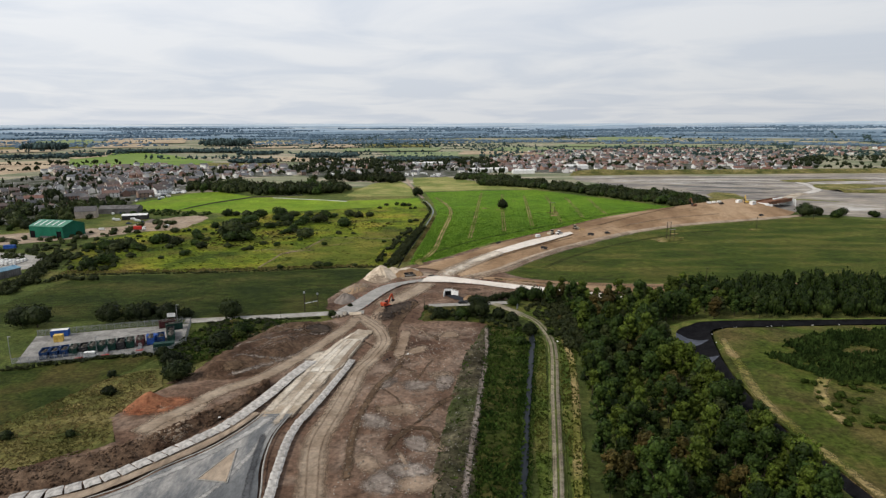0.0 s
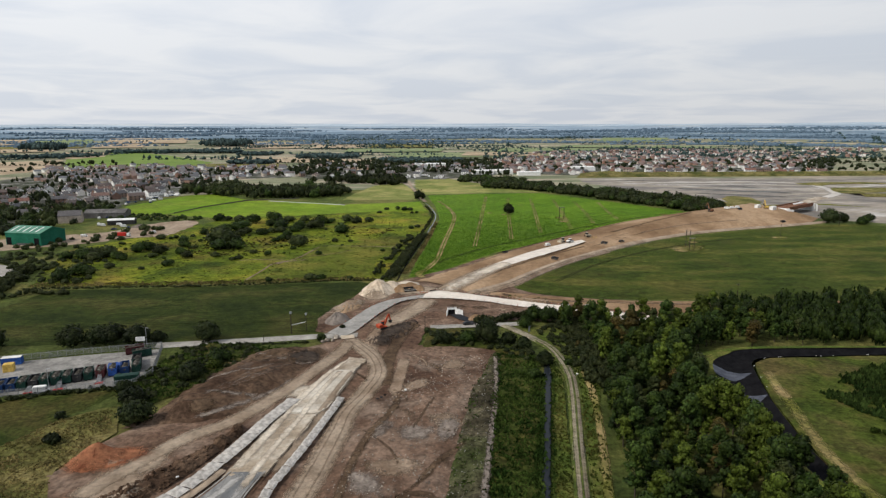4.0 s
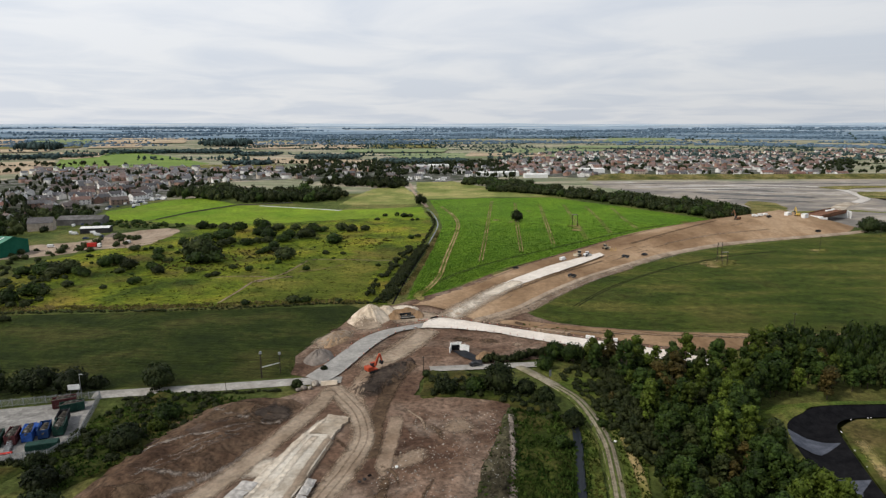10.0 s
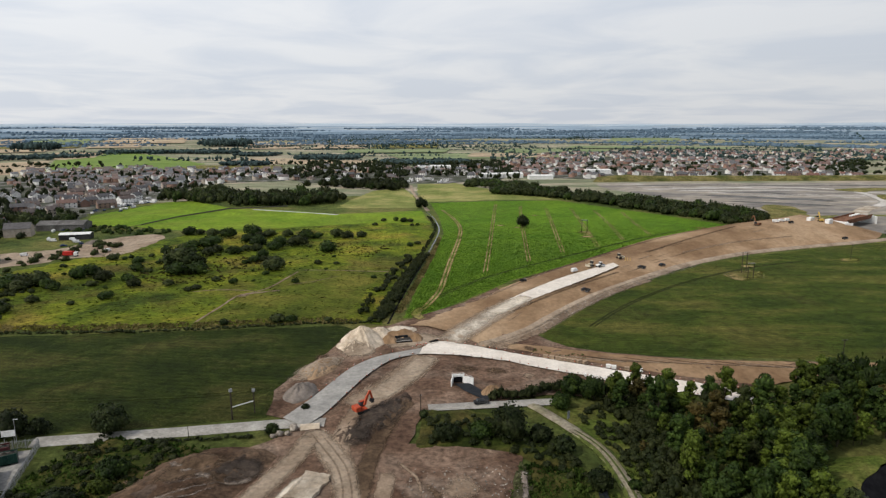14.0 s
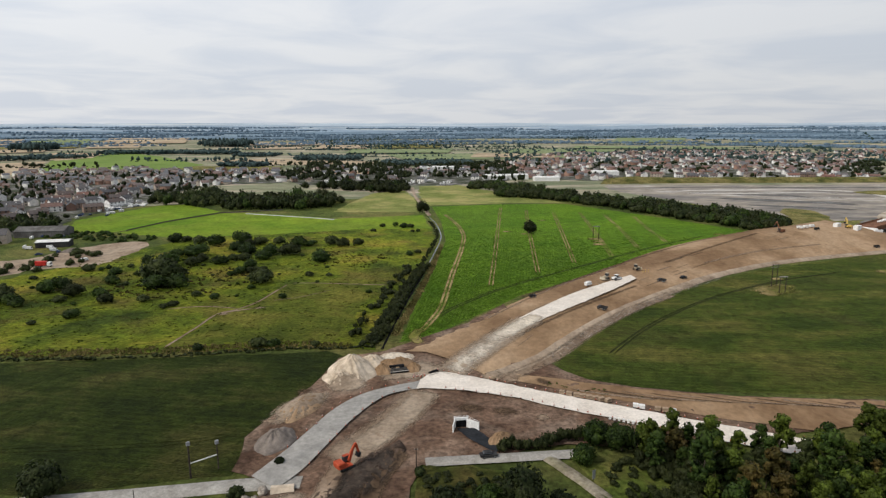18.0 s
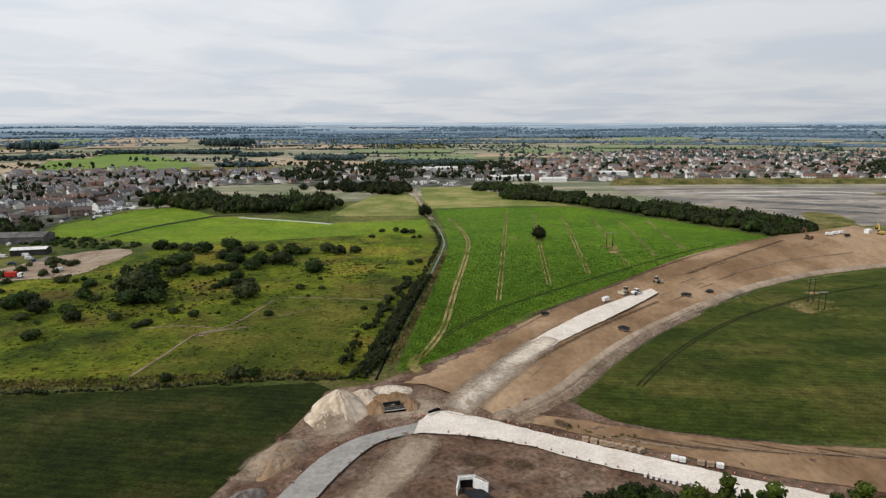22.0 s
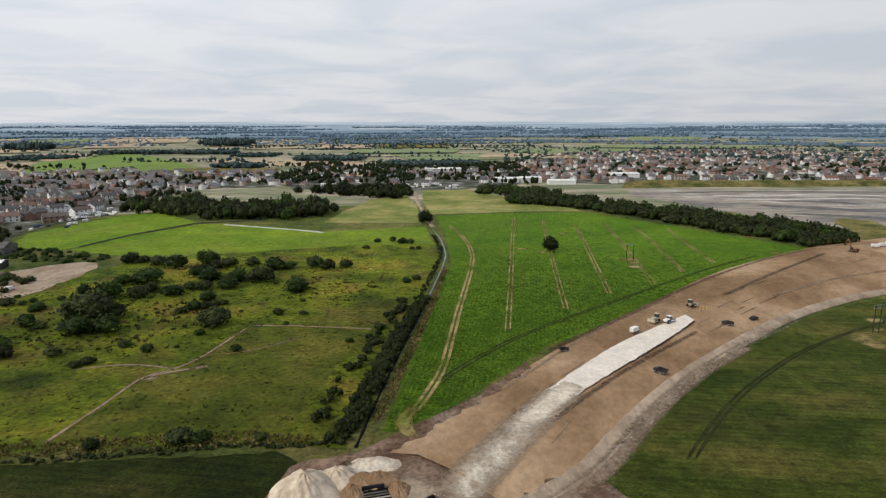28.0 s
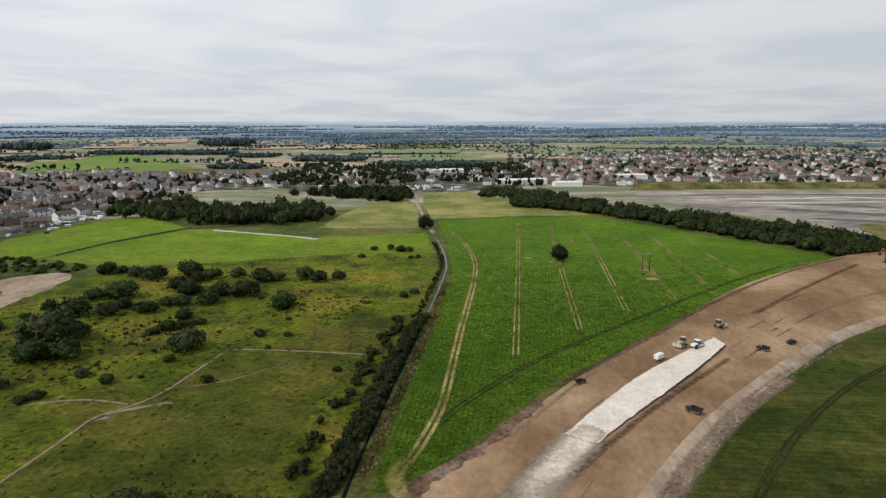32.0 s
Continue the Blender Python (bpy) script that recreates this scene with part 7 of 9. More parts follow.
def far_houses(name, n, area, seed, label, roofs="roof_many"):
    """The rest of a village: gabled blocks in one mesh, walls and roofs of two materials."""
    rr = np.random.default_rng(seed)
    V, F, I, o = [], [], [], 0
    k = 0
    while k < n:
        x, y = rr.uniform(min(p[0] for p in area), max(p[0] for p in area)), rr.uniform(min(p[1] for p in area), max(p[1] for p in area))
        if not inside(x, y, area):
            continue
        k += 1
        w, d, h, rh = rr.uniform(7, 14), rr.uniform(6.5, 8), rr.choice([3.0, 5.2, 5.2]), rr.uniform(2.3, 3.0)
        a = math.radians(rr.choice([0, 12, 90, 40, 130]) + rr.uniform(-9, 9))
        c, s = math.cos(a), math.sin(a)
        hx, hy, e = w / 2, d / 2, 0.3
        p = [(-hx, -hy, 0), (hx, -hy, 0), (hx, hy, 0), (-hx, hy, 0), (-hx, -hy, h), (hx, -hy, h), (hx, hy, h), (-hx, hy, h), (-hx, 0, h + rh), (hx, 0, h + rh),
             (-hx - e, -hy - e, h - 0.15), (hx + e, -hy - e, h - 0.15), (hx + e, 0, h + rh + 0.15), (-hx - e, 0, h + rh + 0.15), (hx + e, hy + e, h - 0.15), (-hx - e, hy + e, h - 0.15)]
        V += [(x + q[0] * c - q[1] * s, y + q[0] * s + q[1] * c, q[2]) for q in p]
        t = [(0, 1, 5), (0, 5, 4), (2, 3, 7), (2, 7, 6), (1, 2, 6), (1, 6, 5), (5, 6, 9), (3, 0, 4), (3, 4, 7), (4, 8, 7)]
        F += [tuple(o + i for i in q) for q in t + [(10, 11, 12), (10, 12, 13), (13, 12, 14), (13, 14, 15)]]
        I += [0] * 10 + [1] * 4
        o += 16
    ob = mesh_of(name, V, F, [M["brick_many"], M[roofs]], index=I)
    return tagged(ob, label, "houses", kind="stuff")


far_houses("village_houses", 640, [(120, 1060), (211, 1010), (333, 1070), (640, 1075), (1100, 1741), (787, 1959), (296, 1800), (100, 1297)], 3, "close-set brick and white houses of the far village")
far_houses("village_houses", 260, [(-480, 860), (-335, 880), (-300, 960), (-221, 985), (-250, 1180), (-560, 1240), (-717, 1180), (-620, 950)], 4, "close-set houses behind the near terraces", "roof_mixed")
far_houses("village_houses", 60, [(-220, 1060), (90, 1080), (110, 1280), (-240, 1250)], 5, "scattered houses among the trees", "roof_mixed")
far_houses("village_houses", 70, [(1000, 1500), (1300, 1650), (1500, 2000), (1150, 2000)], 6, "outlying houses of the far village")
# white vans, caravans and sheds between village and paddock
CAR = "parked caravans and vans"


def make_caravan():
    ob = thing("caravan", "white static caravan parked behind the paddock", "caravan", CAR)
    b = B()
    box(b, 0, 0, 0.5, 8.5, 3.0, 2.5, 0.25)
    part("body", b, M["white_paint"], ob)
    for k in (-2.6, 0, 2.6):
        w = B()
        box(w, k, -1.53, 1.5, 1.5, 0.06, 0.9)
        part("window", w, M["glass"], ob)
    for k in (-2.2, 2.2):
        w = B()
        cyl(w, k, 0, 0.4, 0.4, 2.6, axis="y")
        part("wheel", w, M["liner"], ob)
    return ob


cv = make_caravan()
cv.matrix_basis = pose(-100, 962, 0, 0, 0, 10)
for k in range(34):
    x, y = rv.uniform(-170, 10), rv.uniform(948, 1000)
    copy_thing(cv, pose(x, y, 0, 0, 0, rv.uniform(-30, 30) + rv.choice([0, 90])) @ Matrix.Diagonal((rv.uniform(0.5, 1.0), 0.8, rv.uniform(0.8, 1.1), 1)))
for k in range(22):
    copy_thing(cv, pose(rv.uniform(-322, -296), rv.uniform(668, 790), 0, 0, 0, rv.uniform(0, 180)) @ Matrix.Diagonal((rv.uniform(0.45, 0.7), 0.7, 0.7, 1)))


def make_shed(name, w, d, h, rh, wall, roof, label, m):
    ob = thing(name, label, "shed", m=m)
    part("wall", gable_bm(w, d, h, rh), M[wall], ob)
    part("roof", roof_bm(w, d, h, rh, 0.3, 0.2), M[roof], ob)
    return ob


sh = make_shed("green_shed", 28, 21, 8.5, 3.2, "green_steel", "green_roof", "large green steel shed with a pale green roof", pose(-277, 449, 0, 0, 0, -12))
# Doorways are black panels; the shade inside is put into their colour.
for x in (-11.5, 10.5):
    b = B()
    box(b, x, -10.55, 0, 3.8, 0.12, 5.2)
    part("door_opening", b, M["liner"], sh, "black panel for the shaded open roller doorway")
b = B()
box(b, 1.5, -10.58, 0, 14, 0.16, 1.6)
part("plinth", b, M["roof_red"], sh, "red brick plinth")
for x in range(-11, 13, 5):
    for sgn in (-1, 1):
        b = B()
        box(b, 0, 0, 0, 1.0, 7.5, 0.06)
        o = part("skylight", b, M["pale_sheet"], sh, "pale translucent roof light")
        o.matrix_basis = pose(x, sgn * 5.2, 8.5 + 3.2 * (1 - 5.2 / 10.5) + 0.3, sgn * -math.degrees(math.atan2(3.2, 10.5)), 0, 0)
make_shed("barn", 34, 16, 4.5, 2.4, "grey_sheet", "grey_sheet", "low dark sheeted barn in the yard", pose(-291, 570, 0, 0, 0, 8))
make_shed("open_shed", 20, 9, 3.8, 0.9, "open_shed_shade", "pale_sheet", "open shed with a long pale roof, its shaded front painted dark", pose(-258, 529, 0, 0, 0, 14))
make_shed("brick_house", 17, 11, 6.2, 3.6, "brick", "roof", "large old brick house beside the yard", pose(-306, 540, 0, 0, 0, 20))
for x, y, w, d, h, lab in [(78, 1032, 34, 18, 6, "white industrial shed at the village edge"), (112, 1040, 30, 20, 6, "pale industrial shed at the village edge"), (150, 1010, 36, 14, 5, "long pale works building at the village edge"), (-10, 1230, 60, 30, 5, "long pale glasshouse roof among trees"), (260, 1110, 40, 22, 6, "white works building in the village")]:
    make_shed("works_shed", w, d, h, 1.6, "white_paint", "pale_sheet", lab, pose(x, y, 0, 0, 0, 4))
patch("yard", [(-330, 400), (-300, 410), (-262, 432), (-235, 448), (-228, 462), (-200, 472), (-196, 500), (-197, 530), (-213, 546), (-240, 520), (-250, 490), (-290, 470), (-340, 440)], 0.12, M["dust"], edge=2.0, smooth=True, label="dusty pale builder's yard strewn with rubble", category="yard")
make_shed("open_shed", 16, 9, 4.0, 1.0, "grey_sheet", "blue_sheet", "low shed with a faded blue roof by the hedge", pose(-232, 322, 0, 0, 0, 70))
patch("yard", [(-262, 332), (-240, 330), (-230, 342), (-240, 372), (-262, 384), (-300, 392), (-330, 360), (-300, 330)], 0.14, M["concrete"], edge=1.0, label="pale yard stacked with wrapped pallets", category="yard")
heap("rubble_heap", -236, 512, 7, 4, 2.2, M["gravel"], "heap of grey broken concrete in the yard", 20, 1.0, 9)
heap("rubble_heap", -300, 428, 9, 4, 1.8, M["rubble"], "low heap of mixed rubble in the yard", 0, 1.0, 11)
heap("rubble_heap", -320, 392, 10, 6, 2.0, M["gravel"], "grey scrap heap in the yard", 10, 1.0, 12)

# ---- skip yard ----
# Dark lining of the outfall; also painted shade on the culvert headwall.
M["slate_and_shade"] = mat("wet_slate_and_shade", [(0.3, (0.016, 0.018, 0.021)), (0.7, (0.028, 0.03, 0.034))], 0.4, rough=0.7, grain=1.5, depth=0.2)
M["steel"] = mat("galvanised_steel", [(0.3, (0.24, 0.25, 0.26)), (0.7, (0.34, 0.35, 0.36))], 0.5, rough=0.5, grain=2, depth=0.2, metal=0.3)
M["dark_steel"] = mat("dark_steel", [(0.3, (0.025, 0.025, 0.027)), (0.7, (0.045, 0.045, 0.045))], 0.5, rough=0.6, grain=2, depth=0.2)
M["grey_timber"] = mat("weathered_timber", [(0.3, (0.08, 0.075, 0.066)), (0.7, (0.13, 0.122, 0.11))], 1.0, grain=3, depth=0.3)
M["timber"] = mat("pole_timber", [(0.3, (0.03, 0.025, 0.02)), (0.7, (0.06, 0.05, 0.04))], 1.0, grain=3, depth=0.3)
M["orange"] = mat("orange_paint", [(0.3, (0.34, 0.05508, 0.024)), (0.7, (0.408, 0.07956, 0.0384))], 0.6, rough=0.5, grain=2, depth=0.15)
M["cone_orange"] = mat("cone_orange", [(0.3, (0.4125, 0.08, 0.036)), (0.7, (0.465, 0.104, 0.045))], 0.6, rough=0.6, grain=2, depth=0.1)
M["yellow"] = mat("plant_yellow", [(0.3, (0.5, 0.34, 0.08)), (0.7, (0.6, 0.42, 0.12))], 0.6, rough=0.5, grain=2, depth=0.2)
M["cream"] = mat("dusty_plant_paint", [(0.3, (0.36, 0.31, 0.22)), (0.7, (0.5, 0.45, 0.35))], 0.6, rough=0.7, grain=2, depth=0.2)
M["rust"] = mat("rusty_steel", [(0.3, (0.13, 0.06, 0.035)), (0.7, (0.22, 0.115, 0.07))], 0.3, rough=0.8, grain=1.5, depth=0.25)
M["red"] = mat("red_paint", [(0.3, (0.4, 0.03, 0.025)), (0.7, (0.5, 0.05, 0.035))], 0.6, rough=0.5, grain=2, depth=0.15)
M["blue"] = mat("blue_paint", [(0.3, (0.025, 0.07, 0.26)), (0.7, (0.035, 0.1, 0.33))], 0.6, rough=0.5, grain=2, depth=0.2)
M["navy"] = mat("navy_paint", [(0.3, (0.015, 0.035, 0.1)), (0.7, (0.02, 0.05, 0.13))], 0.6, rough=0.5, grain=2, depth=0.2)
M["dark_green"] = mat("dark_green_paint", [(0.3, (0.012, 0.035, 0.027)), (0.7, (0.02, 0.055, 0.042))], 0.6, rough=0.5, grain=2, depth=0.2)
M["maroon"] = mat("maroon_paint", [(0.3, (0.07, 0.025, 0.025)), (0.7, (0.1, 0.035, 0.035))], 0.6, rough=0.5, grain=2, depth=0.2)
M["black_rubber"] = mat("black_rubber", [(0.3, (0.018, 0.018, 0.018)), (0.7, (0.03, 0.03, 0.03))], 0.6, rough=0.8, grain=2, depth=0.2)
M["waste"] = mat("mixed_waste", [(0.35, (0.02, 0.019, 0.017)), (0.52, (0.055, 0.05, 0.04)), (0.7, (0.17, 0.16, 0.145))], 0.8, grain=2.5, depth=0.5, bump=0.2)
M["brick_pack"] = mat("stacked_stone", [(0.3, (0.27, 0.2, 0.14)), (0.7, (0.38, 0.29, 0.2))], 0.4, grain=1.5, depth=0.25)

M["yard_grey"] = mat("stained_yard_concrete", [(0.3, (0.19, 0.183, 0.17)), (0.7, (0.28, 0.27, 0.25))], 0.12, grain=1.2, depth=0.2, blotch=(0.15, (0.08, 0.077, 0.07), 0.6))
patch("yard", [(-143, 199), (-153, 226), (-125, 234), (-100, 240), (-93, 216), (-95, 209)], 0.3, M["yard_grey"], edge=0.1, label="pale concrete skip yard with oil stains", category="yard")
YARD = "skips in the yard"


def make_skip(paint, label, w=2.4, l=6.0, h=2.4, full=0.75):
    """A roll-on skip: floor, four thick ribbed sides, a load, front hook and skids."""
    ob = thing("skip", label, "skip", YARD)
    b = B()
    box(b, 0, 0, 0.25, w, l, 0.15)
    for s in (-1, 1):
        box(b, s * (w / 2 - 0.05), 0, 0.25, 0.1, l, h, 0.0)
        box(b, 0, s * (l / 2 - 0.05), 0.25, w - 0.2, 0.1, h, 0.0)
    part("body", b, M[paint], ob)
    b = B()
    for s in (-1, 1):
        for k in range(5):
            box(b, s * (w / 2 + 0.06), -l / 2 + 0.7 + k * (l - 1.4) / 4, 0.3, 0.12, 0.14, h - 0.1)
        box(b, s * (w / 2 + 0.02), 0, h + 0.2, 0.2, l + 0.1, 0.14)
    part("rib", b, M[paint], ob)
    v, f = lumpy(ICO2, int(h * 10 + l * 7), 0.5)
    mesh_of("load", v * (w * 0.52, l * 0.52, 0.55) + (0, 0, 0.4 + h * full), f, [M["waste"]], ob)
    b = B()
    for s in (-1, 1):
        box(b, s * 0.6, 0, 0, 0.18, l, 0.26)
    part("skid", b, M["dark_steel"], ob)
    return ob


kinds = {}
for key, paint, lab in [("navy", "navy", "long navy blue roll-on skip, half full"), ("green", "dark_green", "dark green roll-on skip heaped with waste"), ("black", "dark_steel", "black roll-on skip, half full"), ("blue", "blue", "bright blue roll-on skip"), ("maroon", "maroon", "dull maroon roll-on skip")]:
    kinds[key] = make_skip(paint, lab, full=0.55 if key in ("navy", "black") else 0.8)
row = ["navy", "navy", "navy", "green", "black", "green", "green", "green", "black", "green", "maroon", "blue", "navy", "green"]
used = set()
for i, key in enumerate(row):
    x, y = -136 + i * 2.72, 204.2 + i * 1.18
    if i > 9:
        x, y = x + (i - 9) * 0.35, y + (i - 9) * 0.4
    m = pose(x, y, 0.32, 0, 0, 20 + (i * 37) % 5)
    if key in used:
        copy_thing(kinds[key], m)
    else:
        used.add(key)
        kinds[key].matrix_basis = m
copy_thing(kinds["green"], pose(-103, 233, 0.32, 0, 0, -60))
copy_thing(kinds["maroon"], pose(-107, 236, 0.32, 0, 0, -62))
copy_thing(kinds["black"], pose(-101.5, 226, 0.32, 0, 0, 20))


def make_container(paint, label, x, y, turn, l=6.0, roofmat=None):
    ob = thing("container", label, "container", m=pose(x, y, 0.32, 0, 0, turn))
    b = B()
    box(b, 0, 0, 0, l, 2.44, 2.5, 0.05)
    part("body", b, M[paint], ob)
    for k in range(int(l / 0.6)):
        for s in (-1, 1):
            b = B()
            box(b, -l / 2 + 0.5 + k * 0.6, s * 1.24, 0.15, 0.25, 0.06, 2.2)
            part("corrugation", b, M[paint], ob)
    b = B()
    box(b, 0, 0, 2.5, l, 2.4, 0.08)
    part("roof", b, M[roofmat or paint], ob)
    for s in (-0.6, 0.6):
        b = B()
        box(b, l / 2 + 0.03, s, 0.1, 0.06, 1.15, 2.3)
        part("door", b, M[paint], ob)
    return ob


make_container("blue", "blue steel container with a pale ribbed roof", -144, 226.5, 14, 6, "pale_sheet")
make_container("dark_green", "long dark green container by the fence", -97.5, 211, 18, 7)
make_container("blue", "blue storage container beside skips", -105.5, 219.5, 20, 4)
# Container shape added in place of a small orange grabber.
grabber_stand_in = make_container("yellow", "yellow box standing in for a grabber in the yard", -141, 220.5, 20, 3)


def make_ramp(x, y, turn):
    ob = thing("loading_ramp", "grey steel stair ramp with a red base", "ramp", "ramps in the yard", pose(x, y, 0.32, 0, 0, turn))
    b = B()
    box(b, 0, 0, 0.2, 1.2, 5, 0.15, 0, 0, 0)
    for k in range(8):
        box(b, 0, -2.3 + k * 0.6, 0.3 + k * 0.2, 1.1, 0.5, 0.08)
    part("stair", b, M["steel"], ob)
    b = B()
    box(b, 0, -2.9, 0, 2.6, 0.8, 0.35, 0.05)
    box(b, 0, -1.6, 0, 0.5, 2.2, 0.25, 0.0)
    part("base", b, M["red"], ob)
    for s in (-0.6, 0.6):
        b = B()
        box(b, s, 0, 1.0, 0.08, 5, 0.08, 0, 0, 0)
        for k in range(4):
            box(b, s, -2.2 + k * 1.4, 0.3, 0.06, 0.06, 0.8)
        part("handrail", b, M["steel"], ob)
    return ob


r0 = make_ramp(-124.5, 205.5, 20)
for x, y in ((-117, 208), (-107, 212.5)):
    copy_thing(r0, pose(x, y, 0.32, 0, 0, 22))


def make_fence(name, pts, h, label, gap=2.6, infill="steel", solid=False):
    """A palisade: each post, and for each bay its rails and pales."""
    ob = thing(name, label, "fence")
    c = []
    for a, b in zip(pts, pts[1:]):
        k = max(1, int(math.dist(a, b) / gap))
        c += [(a[0] + (b[0] - a[0]) * j / k, a[1] + (b[1] - a[1]) * j / k) for j in range(k)]
    c.append(pts[-1])
    pm = B()
    box(pm, 0, 0, 0, 0.14, 0.14, h + 0.1)
    me = None
    for x, y in c:
        if me is None:
            o = part("post", pm, M[infill], ob)
            me = o.data
        else:
            o = new("post", me)
            o.parent = ob
        o.location = (x, y, 0.1)
    for a, b in zip(c, c[1:]):
        l, t = math.dist(a, b), math.degrees(math.atan2(b[1] - a[1], b[0] - a[0]))
        w = B()
        if solid:
            box(w, 0, 0, 0.1, l - 0.1, 0.06, h - 0.1)
        else:
            for z in (0.4, h - 0.4):
                box(w, 0, 0, z, l, 0.06, 0.08)
            for k in range(int(l / 0.3)):
                box(w, -l / 2 + 0.15 + k * 0.3, 0.03, 0.1, 0.09, 0.03, h - 0.1)
        o = tagged(part("panel", w, M[infill], ob), kind="" if solid else "stuff")
        o.matrix_basis = pose((a[0] + b[0]) / 2, (a[1] + b[1]) / 2, 0.15, 0, 0, t)
    return ob


make_fence("palisade_fence", [(-153, 227), (-125, 235.5), (-100, 241.5)], 2.4, "pale steel palisade fence behind the skip yard")
make_fence("palisade_fence", [(-99.5, 241), (-92, 216.5), (-94.5, 208), (-143.5, 198)], 2.4, "steel palisade fence round the skip yard")
make_fence("post_fence", [(-240, 588), (-229, 631), (-203, 683), (-150, 702)], 1.0, "weathered grey timber fence across the pasture", 4.0, "grey_timber", True)


def make_pole(name, x, y, h, label, arm=0.0, r=0.15, m="timber", z=0.0, turn=0.0, lamp=False):
    ob = thing(name, label, "pole", m=pose(x, y, z, 0, 0, turn))
    b = B()
    cyl(b, 0, 0, -0.3, r, h + 0.3, r * 0.7, 8)
    part("post", b, M[m], ob)
    if arm:
        b = B()
        box(b, 0, 0, h - 0.5, arm, 0.12, 0.14)
        part("crossarm", b, M[m], ob)
        for s in (-0.45, 0, 0.45):
            b = B()
            cyl(b, s * arm, 0, h - 0.36, 0.07, 0.25, 0.04, 6)
            part("insulator", b, M["steel"], ob)
    if lamp:
        b = B()
        box(b, 0.5, 0, h - 0.1, 1.2, 0.25, 0.15, 0.04)
        part("lamp_head", b, M["steel"], ob)
    return ob


def make_h_pole(x, y, turn, h, span, label, deck=False):
    ob = thing("electricity_pole", label, "pole", "electricity poles", pose(x, y, 0, 0, 0, turn))
    for s in (-1, 1):
        b = B()
        cyl(b, s * span / 2, 0, -0.3, 0.24, h + 0.3, 0.17, 8)
        part("post", b, M["timber"], ob)
    for z in ((h - 0.4, h - 1.6) if not deck else (h - 0.3,)):
        b = B()
        box(b, 0, 0.14, z, span + (1.6 if not deck else 0.8), 0.14, 0.18)
        part("crossarm", b, M["steel"], ob)
    if deck:
        b = B()
        box(b, 0, 0, h, span + 1.0, 1.0, 0.1)
        part("platform", b, M["concrete"], ob)
    for s in (-0.7, 0, 0.7):
        b = B()
        cyl(b, s * span * 0.8, 0.14, h - 0.2, 0.08, 0.3, 0.05, 6)
        part("insulator", b, M["dark_steel"], ob)
    return ob


make_h_pole(168, 425, 15, 11.5, 3.0, "pair of tall dark timber electricity poles in the field")
make_h_pole(166, 413.5, 5, 8.0, 3.0, "timber pole frame with a platform in the field", True)
make_h_pole(110, 553, 0, 9.5, 4.0, "dark timber pole frame standing in the crop", True)
pp = thing("pole_pair", "two dark poles beside the lane joined by a low white bar", "pole", m=pose(-53.5, 258, 0, 0, 0, 39))
for px, ph, pr in ((-3.2, 9.0, 0.24), (3.2, 7.2, 0.17)):
    b = B()
    cyl(b, px, 0, -0.3, pr, ph + 0.3, pr * 0.8, 8)
    part("post", b, M["timber"], pp)
    b = B()
    box(b, px, -0.1, ph - 0.7, 0.8, 0.5, 0.9, 0.05)
    part("fuse_box", b, M["steel"], pp, "pale grey box near the top")
b = B()
box(b, 0, 0, 3.6, 6.2, 0.16, 0.22)
part("bar", b, M["white_paint"], pp, "low white bar")
make_pole("telegraph_pole", 248, 457, 9.5, "single dark timber pole at the field edge", 1.6)
make_pole("lamp_post", -105, 241, 8, "tall grey lamp post beside the skip yard", 0, 0.1, "steel", lamp=True)
make_pole("lamp_post", -148, 204, 8, "grey lamp post at the skip yard fence", 0, 0.1, "steel", lamp=True)
make_pole("lamp_post", -119, 206, 7, "grey lamp post among the skips", 0, 0.1, "steel", lamp=True)
make_pole("telegraph_pole", -64, 246, 3.4, "short timber post on the lane verge", 0, 0.12)
make_pole("telegraph_pole", -4, 258, 6.5, "slim dark pole at the end of the old lane", 0.8)
make_pole("telegraph_pole", 322, 505, 9, "dark timber pole near the bridge", 1.6)
make_pole("telegraph_pole", 136, 292, 10, "dark timber pole rising out of the plantation", 1.6)
sg = thing("sign_board", "blank white sign board on two posts", "sign", m=pose(-108, 242.5, 0.2, 0, 0, 14))
b = B()
box(b, 0, 0, 2.2, 3.2, 0.12, 1.7, 0.02)
part("board", b, M["white_paint"], sg)
for s in (-1.1, 1.1):
    b = B()
    box(b, s, 0.1, 0, 0.12, 0.1, 3.4)
    part("post", b, M["steel"], sg)

